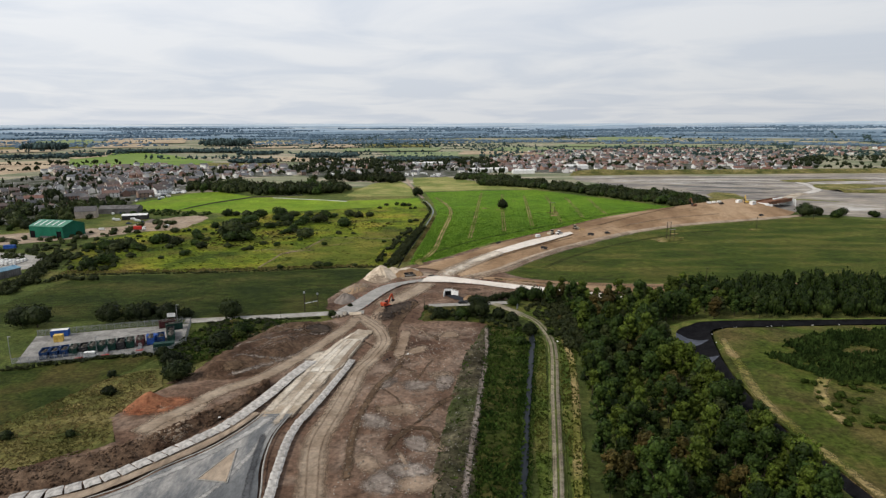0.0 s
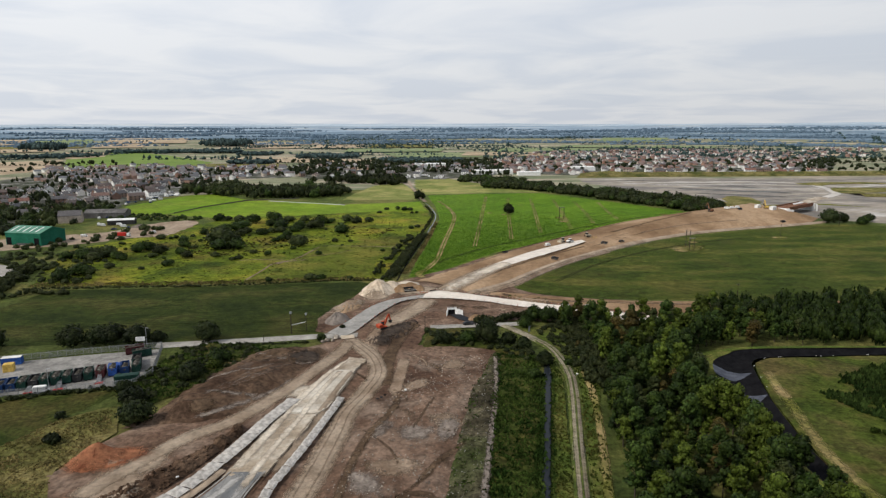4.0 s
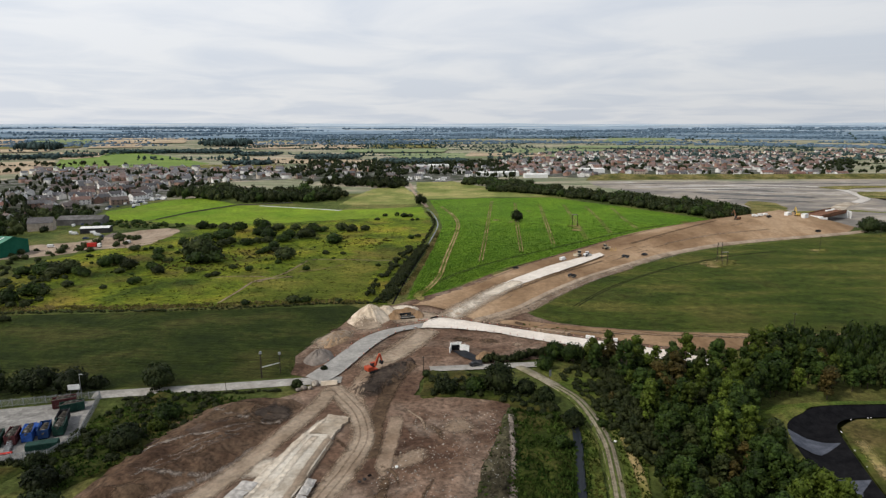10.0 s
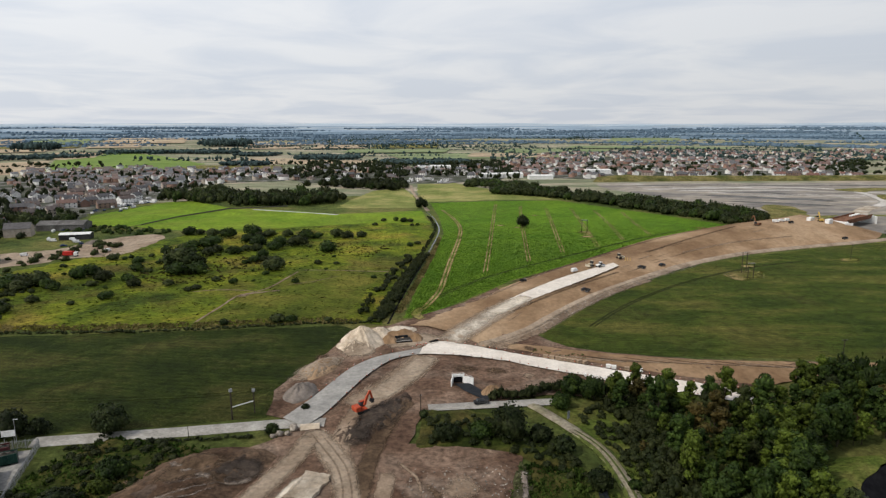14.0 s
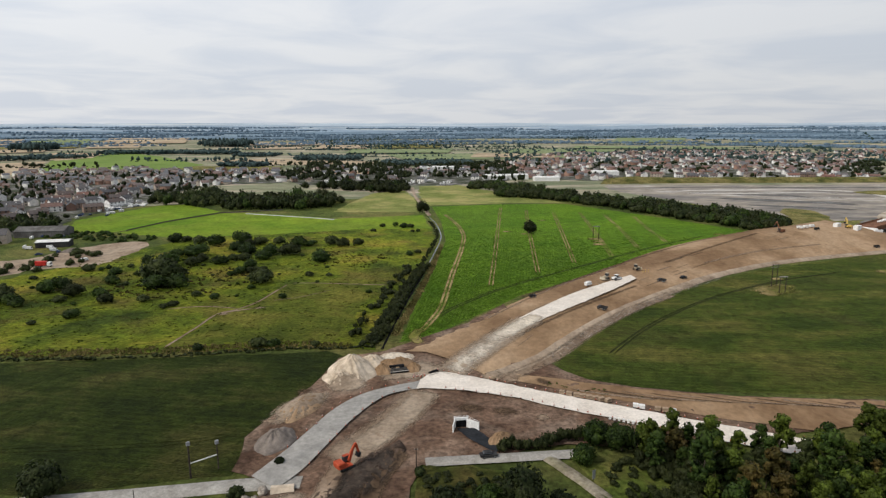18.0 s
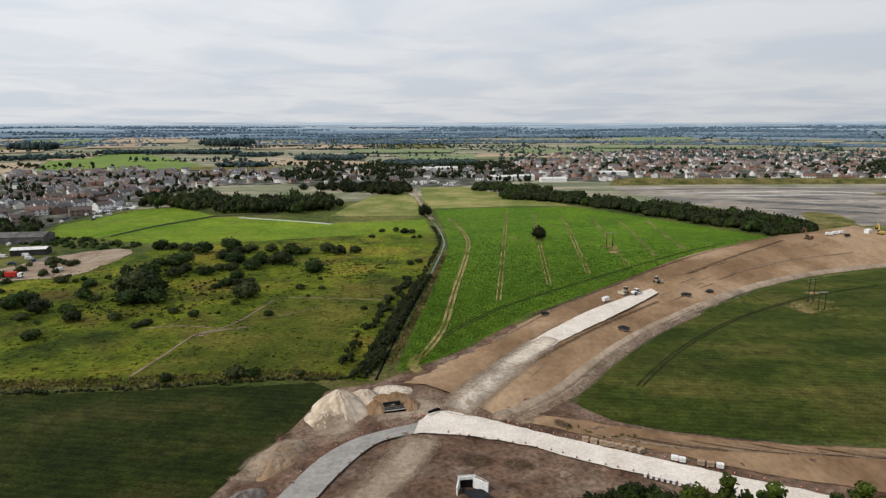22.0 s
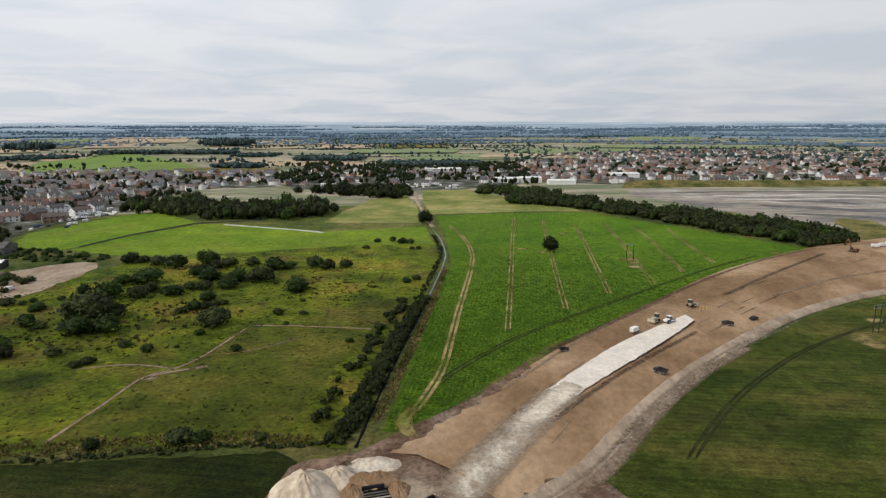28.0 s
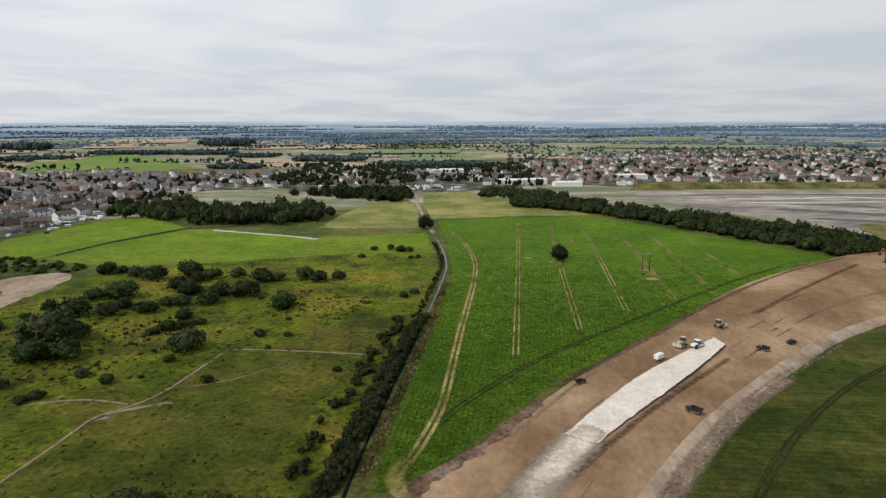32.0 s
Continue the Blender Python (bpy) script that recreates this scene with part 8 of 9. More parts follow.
# ---- geotextile strips, kerbs and island of the junction ----
def strip_panels(line, width, n, z, label, lean):
    ob = thing("geotextile_strip", label, "sheeting")
    c = np.array(curve(line, 0.5))
    s = np.concatenate([[0], np.cumsum(np.linalg.norm(np.diff(c, axis=0), axis=1))])
    rg = random.Random(n)
    for i in range(n):
        u = (i + 0.5) * s[-1] / n
        p, q = [np.array([np.interp(w, s, c[:, k]) for k in (0, 1)]) for w in (u - 0.5, u + 0.5)]
        l, t = s[-1] / n, math.degrees(math.atan2(*(q - p)[::-1]))
        bm = B()
        g = bmesh.ops.create_grid(bm, x_segments=5, y_segments=5, size=0.5, matrix=Matrix.Diagonal((l * 0.91, width, 1, 1)))
        for v in bm.verts:
            ex, ey = abs(v.co.x) / l * 2, abs(v.co.y) / width * 2
            v.co.z = 0.16 * noise.noise((v.co.x * 0.8 + i * 5, v.co.y * 0.8, n)) + v.co.x / l * 0.14 + 0.34 * (1 - ex ** 4) * (1 - ey ** 4)
            v.co.x += 0.14 * noise.noise((i * 3.1, v.co.y * 0.9, 1.5))
            v.co.y += 0.16 * noise.noise((v.co.x * 0.9, i * 2.7, 4.5))
        e = bmesh.ops.extrude_face_region(bm, geom=list(bm.faces))
        for v in e["geom"]:
            if isinstance(v, bmesh.types.BMVert):
                v.co.z += 0.06
        o = part("panel", bm, M["sheet"], ob)
        o.matrix_basis = pose(*((p + q) / 2), z + rg.uniform(-0.05, 0.05), lean, 0, t + rg.uniform(-2, 2))
    return ob


strip_panels([(-92, 119.5), (-84, 121.5), (-77, 125.5), (-70, 132.5), (-63, 141), (-56, 151), (-52, 161), (-48.5, 172), (-45.4, 184), (-41.4, 196)], 4.4, 27, 1.2, "row of pale sheeted panels along the new road", -6)
strip_panels([(-35.5, 116), (-36.5, 128), (-37.2, 140), (-36.9, 150), (-35.2, 158), (-33.2, 167), (-31, 178), (-29, 189), (-27.8, 197)], 2.3, 26, 1.2, "row of pale rough concrete panels along the kerb", 4)
ribbon("verge", [(-88, 117), (-78, 120.5), (-72, 126), (-66, 132.5), (-59, 141), (-53.5, 150), (-50, 159)], 2.6, 1.12, M["dust"], 0.2, 2.0, "narrow strip of bare earth behind the kerb", "verge")
for line in ([(-84, 113.5), (-70, 123), (-64, 131), (-56, 140), (-51, 149), (-47.5, 158)], [(-36.5, 112), (-38.3, 122), (-40.3, 131), (-41.4, 140), (-41.4, 148), (-39.6, 158)]):
    ribbon("kerb", line, 0.3, 1.2, M["concrete"], 0.05, 1.5, "pale concrete kerb of the new junction", "kerb", wobble=0.0)
isl = thing("traffic_island", "triangular kerbed traffic island filled with earth", "island")
for a, b in zip([(-49, 139.5), (-54, 126), (-46.6, 124.6)], [(-54, 126), (-46.6, 124.6), (-49, 139.5)]):
    k = B()
    box(k, 0, 0, 0, math.dist(a, b), 0.3, 0.16, 0.03)
    o = part("kerb", k, M["concrete"], isl)
    o.matrix_basis = pose((a[0] + b[0]) / 2, (a[1] + b[1]) / 2, 1.05, 0, 0, math.degrees(math.atan2(b[1] - a[1], b[0] - a[0])))
bm = B()
vs = [bm.verts.new((x, y, 1.14)) for x, y in [(-49, 139), (-53.6, 126.2), (-47, 125)]]
bm.faces.new(vs)
g = bmesh.ops.extrude_face_region(bm, geom=list(bm.faces))
for v in g["geom"]:
    if isinstance(v, bmesh.types.BMVert):
        v.co.z -= 0.1
part("filling", bm, M["dust"], isl)

# ---- culverts and bridge ----
def make_portal():
    ob = thing("culvert_portal", "white concrete culvert portal with railings", "culvert")
    b = B()
    box(b, 5.0, 279.4, -0.4, 0.5, 0.6, 3.9, 0.03, -20)
    box(b, 9.0, 280.0, -0.4, 0.5, 0.6, 3.9, 0.03, 10)
    box(b, 7.0, 279.8, 2.6, 4.6, 0.7, 0.9, 0.03, 8)
    part("headwall", b, M["white_paint"], ob)
    b = B()
    box(b, 10.9, 278.7, -0.4, 4.6, 0.4, 3.3, 0.03, -32, 0)
    part("wing_wall", b, M["white_paint"], ob)
    b = B()
    box(b, 4.6, 277.6, -0.4, 3.4, 0.4, 3.0, 0.03, 82, 0)
    part("wing_wall", b, M["white_paint"], ob)
    # Black block fills the mouth and paints its inner shade.
    b = B()
    box(b, 7.0, 280.6, 0.0, 3.6, 1.6, 2.7)
    part("opening", b, M["liner"], ob, "black block for the shaded culvert mouth")
    for z in (3.9, 4.4):
        b = B()
        box(b, 7.0, 279.6, z - 0.4, 5.0, 0.07, 0.07, 0, 8)
        box(b, 11.0, 278.7, z - 0.9, 4.6, 0.07, 0.07, 0, -32, 8)
        part("rail", b, M["white_paint"], ob)
    for k in range(4):
        b = B()
        box(b, 4.8 + k * 1.5, 279.4 + k * 0.2, 3.3, 0.08, 0.08, 0.9)
        part("rail_post", b, M["white_paint"], ob)
    ob.matrix_basis = pose(7.2, 279.6, 0.2) @ Matrix.Diagonal((0.82, 0.82, 0.82, 1)) @ pose(-7.2, -279.6, 0)
    return ob


make_portal()
patch("outfall", [(5.8, 278.4), (10.6, 278.8), (13, 275.5), (17, 268), (15.6, 266.6), (13.6, 267.8), (9, 273)], 0.62, M["slate_and_shade"], edge=0.15, label="dark lined outfall channel below the portal", category="channel")
heap("spoil_heap", 16.5, 273, 2.4, 4.6, 1.8, M["tan_earth"], "pale earth bank beside the outfall", -35, 0.9, 15)
cu = thing("culvert", "sunken culvert mouth with pale stepped beams", "culvert")
# Pit and headwall are coloured dark to stand for the shade down there.
b = B()
box(b, -12.6, 317.4, 0.3, 6.4, 3.6, 0.62, 0.05, 16)
part("pit", b, M["liner"], cu, "black block for the shaded pit of the culvert mouth")
b = B()
box(b, -13.2, 319.4, 0.3, 5.0, 0.5, 1.5, 0.05, 16)
part("headwall", b, M["slate_and_shade"], cu, "headwall painted dark for its shade")
for k, (z, o) in enumerate([(0.92, 0), (1.1, 0.8), (1.25, 1.5)]):
    b = B()
    box(b, -12.0 - 0.2 * k, 315.9 + o, z, 6.2 - 0.6 * k, 0.4, 0.14, 0, 16)
    part("beam", b, M["concrete" if k == 0 else "grey_timber"], cu)
heap("spoil_heap", -17.6, 317.5, 3.0, 4.0, 2.6, M["tan_earth"], "earth bank beside the culvert mouth", 20, 0.9, 16)
heap("spoil_heap", -12.5, 322.4, 5.6, 2.6, 3.0, M["tan_earth"], "earth bank behind the culvert mouth", 20, 0.8, 17)
heap("spoil_heap", -7.6, 319.5, 2.6, 3.4, 2.2, M["tan_earth"], "earth bank beside the culvert mouth", 10, 0.9, 18)
b = thing("drain_slot", "slot drain beside the stone road, its shade a black block", "drain")
# Solid black block; the slot's inner shade is its colour.
q = B()
box(q, -1, 315.8, 0.75, 3.6, 0.9, 0.4, 0.05, 40)
part("slot", q, M["liner"], b)

br = thing("bridge", "road bridge with rust brown beams on white abutments", "bridge", m=pose(330, 582, 0, 0, 0, 38))
b = B()
box(b, 0, 0, 6.2, 54, 13, 0.5, 0.05)
part("deck", b, M["rust"], br)
for k in range(5):
    b = B()
    box(b, 0, -6 + k * 3, 4.6, 54, 0.5, 1.6)
    box(b, 0, -6 + k * 3, 4.6, 54, 0.9, 0.1)
    part("beam", b, M["rust"], br)
for s in (-1, 1):
    b = B()
    box(b, s * 27.5, 0, 0, 2.2, 15, 6.6, 0.1)
    part("abutment", b, M["white_paint"], br, "white concrete abutment")
    b = B()
    box(b, s * 29, -8.5, 0, 7, 0.7, 6.0, 0.1, s * 30)
    part("wing_wall", b, M["white_paint"], br, "white concrete wing wall")
    b = B()
    box(b, 0, s * 6.4, 6.7, 54, 0.25, 1.1, 0.04)
    part("parapet", b, M["rust"], br)
for k in range(4):
    b = B()
    box(b, 6 + k * 5, 2, 6.7, 3, 2, 1.2, 0.3)
    part("sheeted_stack", b, M["white_paint"], br, "white sheeted stack")
for x, y in ((288, 566), (296, 556)):
    b = thing("concrete_block", "large white concrete block at the bridge end", "block", "bridge end blocks", pose(x, y, 6.8, 0, 0, 38))
    q = B()
    box(q, 0, 0, -0.8, 7, 3, 3.4, 0.1)
    part("block", q, M["white_paint"], b)

# ---- plant and vehicles ----
def wheel(ob, x, y, r, w):
    b = B()
    cyl(b, x, y, r, r, w, axis="y", seg=14)
    t = part("wheel", b, M["black_rubber"], ob)
    b = B()
    cyl(b, x, y, r, r * 0.5, w + 0.06, axis="y", seg=10)
    part("rim", b, M["steel"], t)


def beam(bm, a, b, w, h):
    a, b = Vector(a), Vector(b)
    d = b - a
    m = Matrix.Translation((a + b) / 2) @ d.to_track_quat("X", "Z").to_matrix().to_4x4() @ Matrix.Diagonal((d.length, w, h, 1))
    bmesh.ops.create_cube(bm, size=1, matrix=m)


def make_excavator(paint, label, m, boom=((1.2, 0, 2.0), (3.0, 0, 5.4), (4.6, 0, 6.9), (5.8, 0, 3.6))):
    ob = thing("excavator", label, "excavator", m=m)
    for s in (-1, 1):
        b = B()
        box(b, 0, s * 1.15, 0, 4.2, 0.6, 0.9, 0.3)
        part("track", b, M["black_rubber"], ob)
    b = B()
    box(b, -0.6, 0, 0.95, 3.8, 2.7, 0.35, 0.05)
    box(b, -1.6, 0, 1.3, 2.0, 2.7, 1.2, 0.2)
    part("house", b, M[paint], ob)
    b = B()
    box(b, 0.6, 0.85, 1.3, 1.7, 1.0, 1.7, 0.15)
    part("cab", b, M["glass"], ob, "dark glazed cab")
    b = B()
    box(b, 0.6, 0.85, 3.0, 1.7, 1.0, 0.1)
    part("cab_roof", b, M[paint], ob)
    b = B()
    beam(b, boom[0], boom[1], 0.5, 0.7)
    beam(b, boom[1], boom[2], 0.45, 0.55)
    part("boom", b, M[paint], ob)
    b = B()
    beam(b, boom[2], boom[3], 0.4, 0.5)
    part("stick", b, M[paint], ob)
    b = B()
    x, y, z = boom[3]
    beam(b, (x, y, z), (x - 0.3, y, z - 1.1), 1.3, 0.8)
    part("bucket", b, M["dark_steel"], ob)
    b = B()
    beam(b, (boom[0][0] + 0.6, 0.3, boom[0][2]), ((boom[1][0] + boom[0][0]) / 2 + 0.6, 0.3, (boom[1][2] + boom[0][2]) / 2 + 0.2), 0.14, 0.14)
    part("ram", b, M["steel"], ob)
    return ob


make_excavator("orange", "orange tracked excavator with its boom raised", pose(-20.5, 258, 1.35, 0, 0, 40) @ Matrix.Diagonal((0.98, 0.98, 0.9, 1)), ((1.0, 0, 1.8), (1.9, 0, 4.4), (2.9, 0, 6.0), (3.7, 0, 3.2)))
make_excavator("rust", "dull red tracked excavator on the embankment", pose(238, 549, 5.6, 0, 0, 120), ((1.2, 0, 2.0), (2.4, 0, 5.6), (3.4, 0, 7.4), (4.8, 0, 4.6)))
make_excavator("yellow", "yellow tracked excavator beside the bridge", pose(292, 560, 6.9, 0, 0, 80))


def make_dumper(body, label, m):
    ob = thing("dump_truck", label, "dump truck", "plant on the works", m)
    for x in (-2.6, -1.0, 2.9):
        for y in (-1.2, 1.2):
            wheel(ob, x, y, 0.85, 0.6)
    b = B()
    box(b, 0, 0, 0.9, 8.2, 1.0, 0.5, 0.05)
    part("chassis", b, M["dark_steel"], ob)
    b = B()
    box(b, -1.6, 0, 1.5, 5.2, 2.8, 0.2)
    for s in (-1, 1):
        box(b, -1.6, s * 1.4, 1.5, 5.4, 0.15, 1.4, 0, 0, -4)
    box(b, 1.0, 0, 1.5, 0.15, 2.9, 1.8)
    part("tipping_body", b, M[body], ob)
    b = B()
    box(b, 2.2, 0, 1.4, 1.6, 2.2, 1.7, 0.12)
    part("cab", b, M["glass"], ob, "dark glazed cab")
    b = B()
    box(b, 3.7, 0, 1.1, 1.6, 1.9, 1.1, 0.2)
    part("bonnet", b, M[body], ob)
    return ob


d0 = make_dumper("dark_steel", "dark articulated dump truck on bare earth", pose(71.5, 384, 0.9, 0, 0, 140) @ Matrix.Diagonal((0.52, 0.52, 0.56, 1)))
copy_thing(d0, pose(114, 431.5, 0.95, 0, 0, 150))
copy_thing(d0, pose(265, 552, 7.0, 0, 0, 20))
copy_thing(d0, pose(284, 517.5, 1.2, 0, 0, 20))


def make_car(paint, label, m, van=False, name="car"):
    ob = thing(name, label, "van" if van else "car", m=m)
    for x in (-1.3, 1.35):
        for y in (-0.8, 0.8):
            wheel(ob, x, y, 0.33, 0.22)
    b = B()
    box(b, 0, 0, 0.3, 4.3, 1.75, 0.62, 0.14)
    part("body", b, M[paint], ob)
    b = B()
    if van:
        box(b, -0.35, 0, 0.85, 3.6, 1.75, 1.15, 0.16)
    else:
        box(b, -0.25, 0, 0.88, 2.4, 1.55, 0.52, 0.2)
    part("cabin", b, M["white_paint" if van else "glass"], ob)
    b = B()
    box(b, 1.55 if van else -0.25, 0, 1.1 if van else 1.4, 0.5 if van else 1.7, 1.4, 0.5 if van else 0.06, 0.02)
    part("windscreen" if van else "roof", b, M["glass" if van else paint], ob)
    for y in (-0.6, 0.6):
        b = B()
        box(b, 2.14, y, 0.62, 0.06, 0.3, 0.14)
        part("headlight", b, M["white_paint"], ob)
    return ob


make_car("dark_steel", "black car parked on the old lane", pose(13.3, 264, 0.78, 0, 0, 10))
make_car("dark_steel", "dark pickup standing on the haul road side", pose(128, 439, 0.8, 0, 0, 30))
v0 = make_car("white_paint", "white van on the works", pose(74, 421, 1.75, 0, 0, 40), True, "van")
for x, y, z, t in ((262, 560, 7.0, 10), (268, 563, 7.0, 15), (256, 557, 7.0, -10), (-212, 484, 0.2, 70), (-120, 203.8, 0.35, 15), (-256, 470, 0.2, 20)):
    copy_thing(v0, pose(x, y, z, 0, 0, t))


c0 = make_car("navy", "dark blue car parked in the builder's yard", pose(-250, 500, 0.2, 0, 0, 30))
rp = random.Random(17)
for k in range(34):
    x, y = rp.choice([(-258, 515), (-300, 480), (-285, 560), (-330, 580), (-312, 665), (-305, 720)])
    copy_thing(rp.choice([c0, v0]), pose(x + rp.uniform(-16, 16), y + rp.uniform(-14, 14), 0.22, 0, 0, rp.choice([20, 110]) + rp.uniform(-10, 10)))


def make_roller(label, m, paint="white_paint"):
    ob = thing("road_roller", label, "roller", "plant on the works", m)
    b = B()
    cyl(b, 1.7, 0, 0.75, 0.75, 2.0, axis="y", seg=18)
    part("drum", b, M["steel"], ob)
    for y in (-0.85, 0.85):
        wheel(ob, -1.5, y, 0.75, 0.5)
    b = B()
    box(b, -1.6, 0, 0.8, 2.4, 1.5, 1.0, 0.2)
    box(b, 1.0, 0, 0.7, 2.2, 2.2, 0.35, 0.05)
    part("body", b, M[paint], ob)
    b = B()
    box(b, -0.1, 0, 1.0, 1.3, 1.5, 1.6, 0.15)
    part("cab", b, M["glass"], ob)
    b = B()
    box(b, -0.1, 0, 2.6, 1.6, 1.7, 0.12, 0.03)
    part("cab_roof", b, M[paint], ob)
    return ob


ro = make_roller("white and grey road roller on fresh stone", pose(91, 432, 1.75, 0, 0, 35) @ Matrix.Diagonal((1.1, 1.1, 1.05, 1)))
copy_thing(d0, pose(44, 403, 0.9, 0, 0, 20) @ Matrix.Diagonal((0.8, 0.8, 0.8, 1)))


def make_dozer(label, m):
    ob = thing("bulldozer", label, "bulldozer", "plant on the works", m)
    for s in (-1, 1):
        b = B()
        box(b, 0, s * 1.1, 0, 3.4, 0.55, 1.0, 0.35)
        part("track", b, M["black_rubber"], ob)
    b = B()
    box(b, 0.4, 0, 0.6, 3.0, 1.5, 1.2, 0.15)
    part("body", b, M["cream"], ob)
    b = B()
    box(b, -0.7, 0, 1.7, 1.4, 1.6, 1.4, 0.12)
    part("cab", b, M["glass"], ob)
    b = B()
    box(b, -0.7, 0, 3.1, 1.7, 1.8, 0.12, 0.03)
    part("cab_roof", b, M["cream"], ob)
    b = B()
    box(b, 2.6, 0, 0.1, 0.25, 3.6, 1.3, 0.05, 0, -8)
    part("blade", b, M["cream"], ob)
    for s in (-1, 1):
        b = B()
        beam(b, (0.2, s * 1.5, 0.5), (2.6, s * 1.5, 0.5), 0.18, 0.25)
        part("push_arm", b, M["cream"], ob)
    return ob


dz = make_dozer("dusty cream bulldozer spreading stone", pose(108, 454, 1.8, 0, 0, 35))
copy_thing(dz, pose(86, 433.5, 1.75, 0, 0, 215))
tk = thing("tipper_truck", "red tipper truck with a white cab in the yard", "truck", m=pose(-226, 468, 0.2, 0, 0, 5))
for x in (-3.2, -1.9, 3.0):
    for y in (-1.0, 1.0):
        wheel(tk, x, y, 0.5, 0.4)
b = B()
box(b, 0, 0, 0.7, 8.6, 0.9, 0.35)
part("chassis", b, M["dark_steel"], tk)
b = B()
box(b, -1.4, 0, 1.1, 5.6, 2.5, 2.4, 0.1)
part("tipping_body", b, M["red"], tk)
b = B()
box(b, 3.1, 0, 0.8, 2.0, 2.4, 2.2, 0.2)
part("cab", b, M["white_paint"], tk)
b = B()
box(b, 4.12, 0, 1.9, 0.06, 2.0, 0.8)
part("windscreen", b, M["glass"], tk)

settle()

# ---- cones, blocks and stones ----
cone = thing("traffic_cone", "orange traffic cone with a white band", "cone", "cones along the road")
b = B()
cyl(b, 0, 0, 0.04, 0.2, 0.75, 0.04, 10)
c1 = part("body", b, M["cone_orange"], cone)
b = B()
cyl(b, 0, 0, 0.4, 0.135, 0.18, 0.1, 10)
part("band", b, M["white_paint"], cone)
b = B()
box(b, 0, 0, 0, 0.5, 0.5, 0.05, 0.01)
part("base", b, M["black_rubber"], cone)
cone.matrix_basis = pose(0.5, 317, 0.85, 0, 0, 10)
rc = random.Random(2)
CL = []
for line, n in [([(2, 316.4), (14, 311.6), (31, 302.6), (52, 292.6), (71, 283.6), (96, 272.6)], 34), ([(3, 303.6), (21, 298.4), (36, 290.6), (53, 282.5), (66, 275.4), (92, 264.6)], 30), ([(-8, 309), (-20, 301.4), (-28, 291.4), (-33, 278.4), (-37, 267)], 13), ([(-8, 303.4), (-15, 298.4), (-22, 285.4), (-27, 270), (-30.5, 259)], 11)]:
    c = curve(line, 0.5)
    for i in range(n):
        q = c[int((i + 0.3) / n * len(c))]
        copy_thing(cone, pose(q[0] + rc.uniform(-0.3, 0.3), q[1] + rc.uniform(-0.3, 0.3), 0.86, 0, 0, rc.uniform(0, 90)) @ Matrix.Diagonal((0.8, 0.8, 0.85, 1)))
for k in range(8):
    copy_thing(cone, pose(-5 + rc.uniform(-2.5, 1.5), 312.5 + rc.uniform(-0.8, 1.2), 0.6, 0, 0, 0))


def make_pack(label, m, material, w=1.6):
    ob = thing("stone_pack", label, "stone block", "stone packs beside the road", m)
    for k in range(2):
        b = B()
        box(b, 0, 0, 0.15 + k * 0.55, w, 1.1, 0.53, 0.06)
        part("stone", b, M[material], ob)
    b = B()
    box(b, 0, 0, 0, w, 1.0, 0.14)
    part("pallet", b, M["timber"], ob)
    return ob


p0 = make_pack("pallet of tan building stone beside the side road", pose(38, 299.8, 0.45, 0, 0, -20), "brick_pack")
p1 = make_pack("pallet wrapped in white sheet beside the side road", pose(57.5, 291, 0.45, 0, 0, -20), "white_paint")
for i, (x, y) in enumerate([(40, 298.8), (42, 297.9), (43.6, 297.1), (45.4, 296.4), (47, 295.7), (48.6, 295), (50.4, 294.2)]):
    copy_thing(p0, pose(x, y, 0.45, 0, 0, -25 + i * 9) @ Matrix.Diagonal((1.15, 1.1, 1.05, 1)))
for x, y in ((59, 290.2), (67, 287.6)):
    copy_thing(p1, pose(x, y, 0.45, 0, 0, -15))
for x, y in ((63, 288.9), (65, 288.3)):
    copy_thing(p0, pose(x, y, 0.45, 0, 0, -15))
for k in range(7):
    copy_thing(p1, pose(48 + k * 1.1, 283.2 - k * 0.55, 0.72, 0, 0, -25) @ Matrix.Diagonal((0.4, 0.4, 0.8, 1)))


def stones(name, poly, n, size, z, material, label, seed):
    rg = random.Random(seed)
    xs, ys = [p[0] for p in poly], [p[1] for p in poly]
    out = []
    while len(out) < n:
        x, y = rg.uniform(min(xs), max(xs)), rg.uniform(min(ys), max(ys))
        if inside(x, y, poly):
            s = size * rg.uniform(0.3, 1.0) ** 2
            out.append((x, y, drop(x, y) - s * 0.2, s, s * 1.3))
    return joined(name, PROTO_MIN, out, [material], label, "stones", seed)


M["pale_stone"] = mat("white_rubble", [(0.35, (0.288, 0.2808, 0.2664)), (0.65, (0.4464, 0.4392, 0.4176))], 0.2, grain=1.5, depth=0.2, vary="island")
M["stone"] = mat("pale_stone", [(0.35, (0.14, 0.12, 0.1)), (0.65, (0.3, 0.27, 0.23))], 0.2, grain=1.5, depth=0.3, vary="island")
stones("loose_stones", [(-22, 115), (-24, 151), (-21, 176), (-12, 200), (-5, 230), (20, 232), (11, 202), (4, 155), (-1, 115)], 1500, 0.26, 0.85, M["stone"], "loose pale stones on the churned earth", 1)
stones("rubble_stones", [(-1, 115), (4, 155), (12, 202), (21, 232), (22, 228), (14, 170), (7, 115)], 700, 0.34, 1.1, M["rubble"], "broken stones of the rubble bank", 2)
edge_line = curve([(38.8, 328.5), (58, 354), (82, 382), (112, 411.4), (148, 442.6)], 4.0)
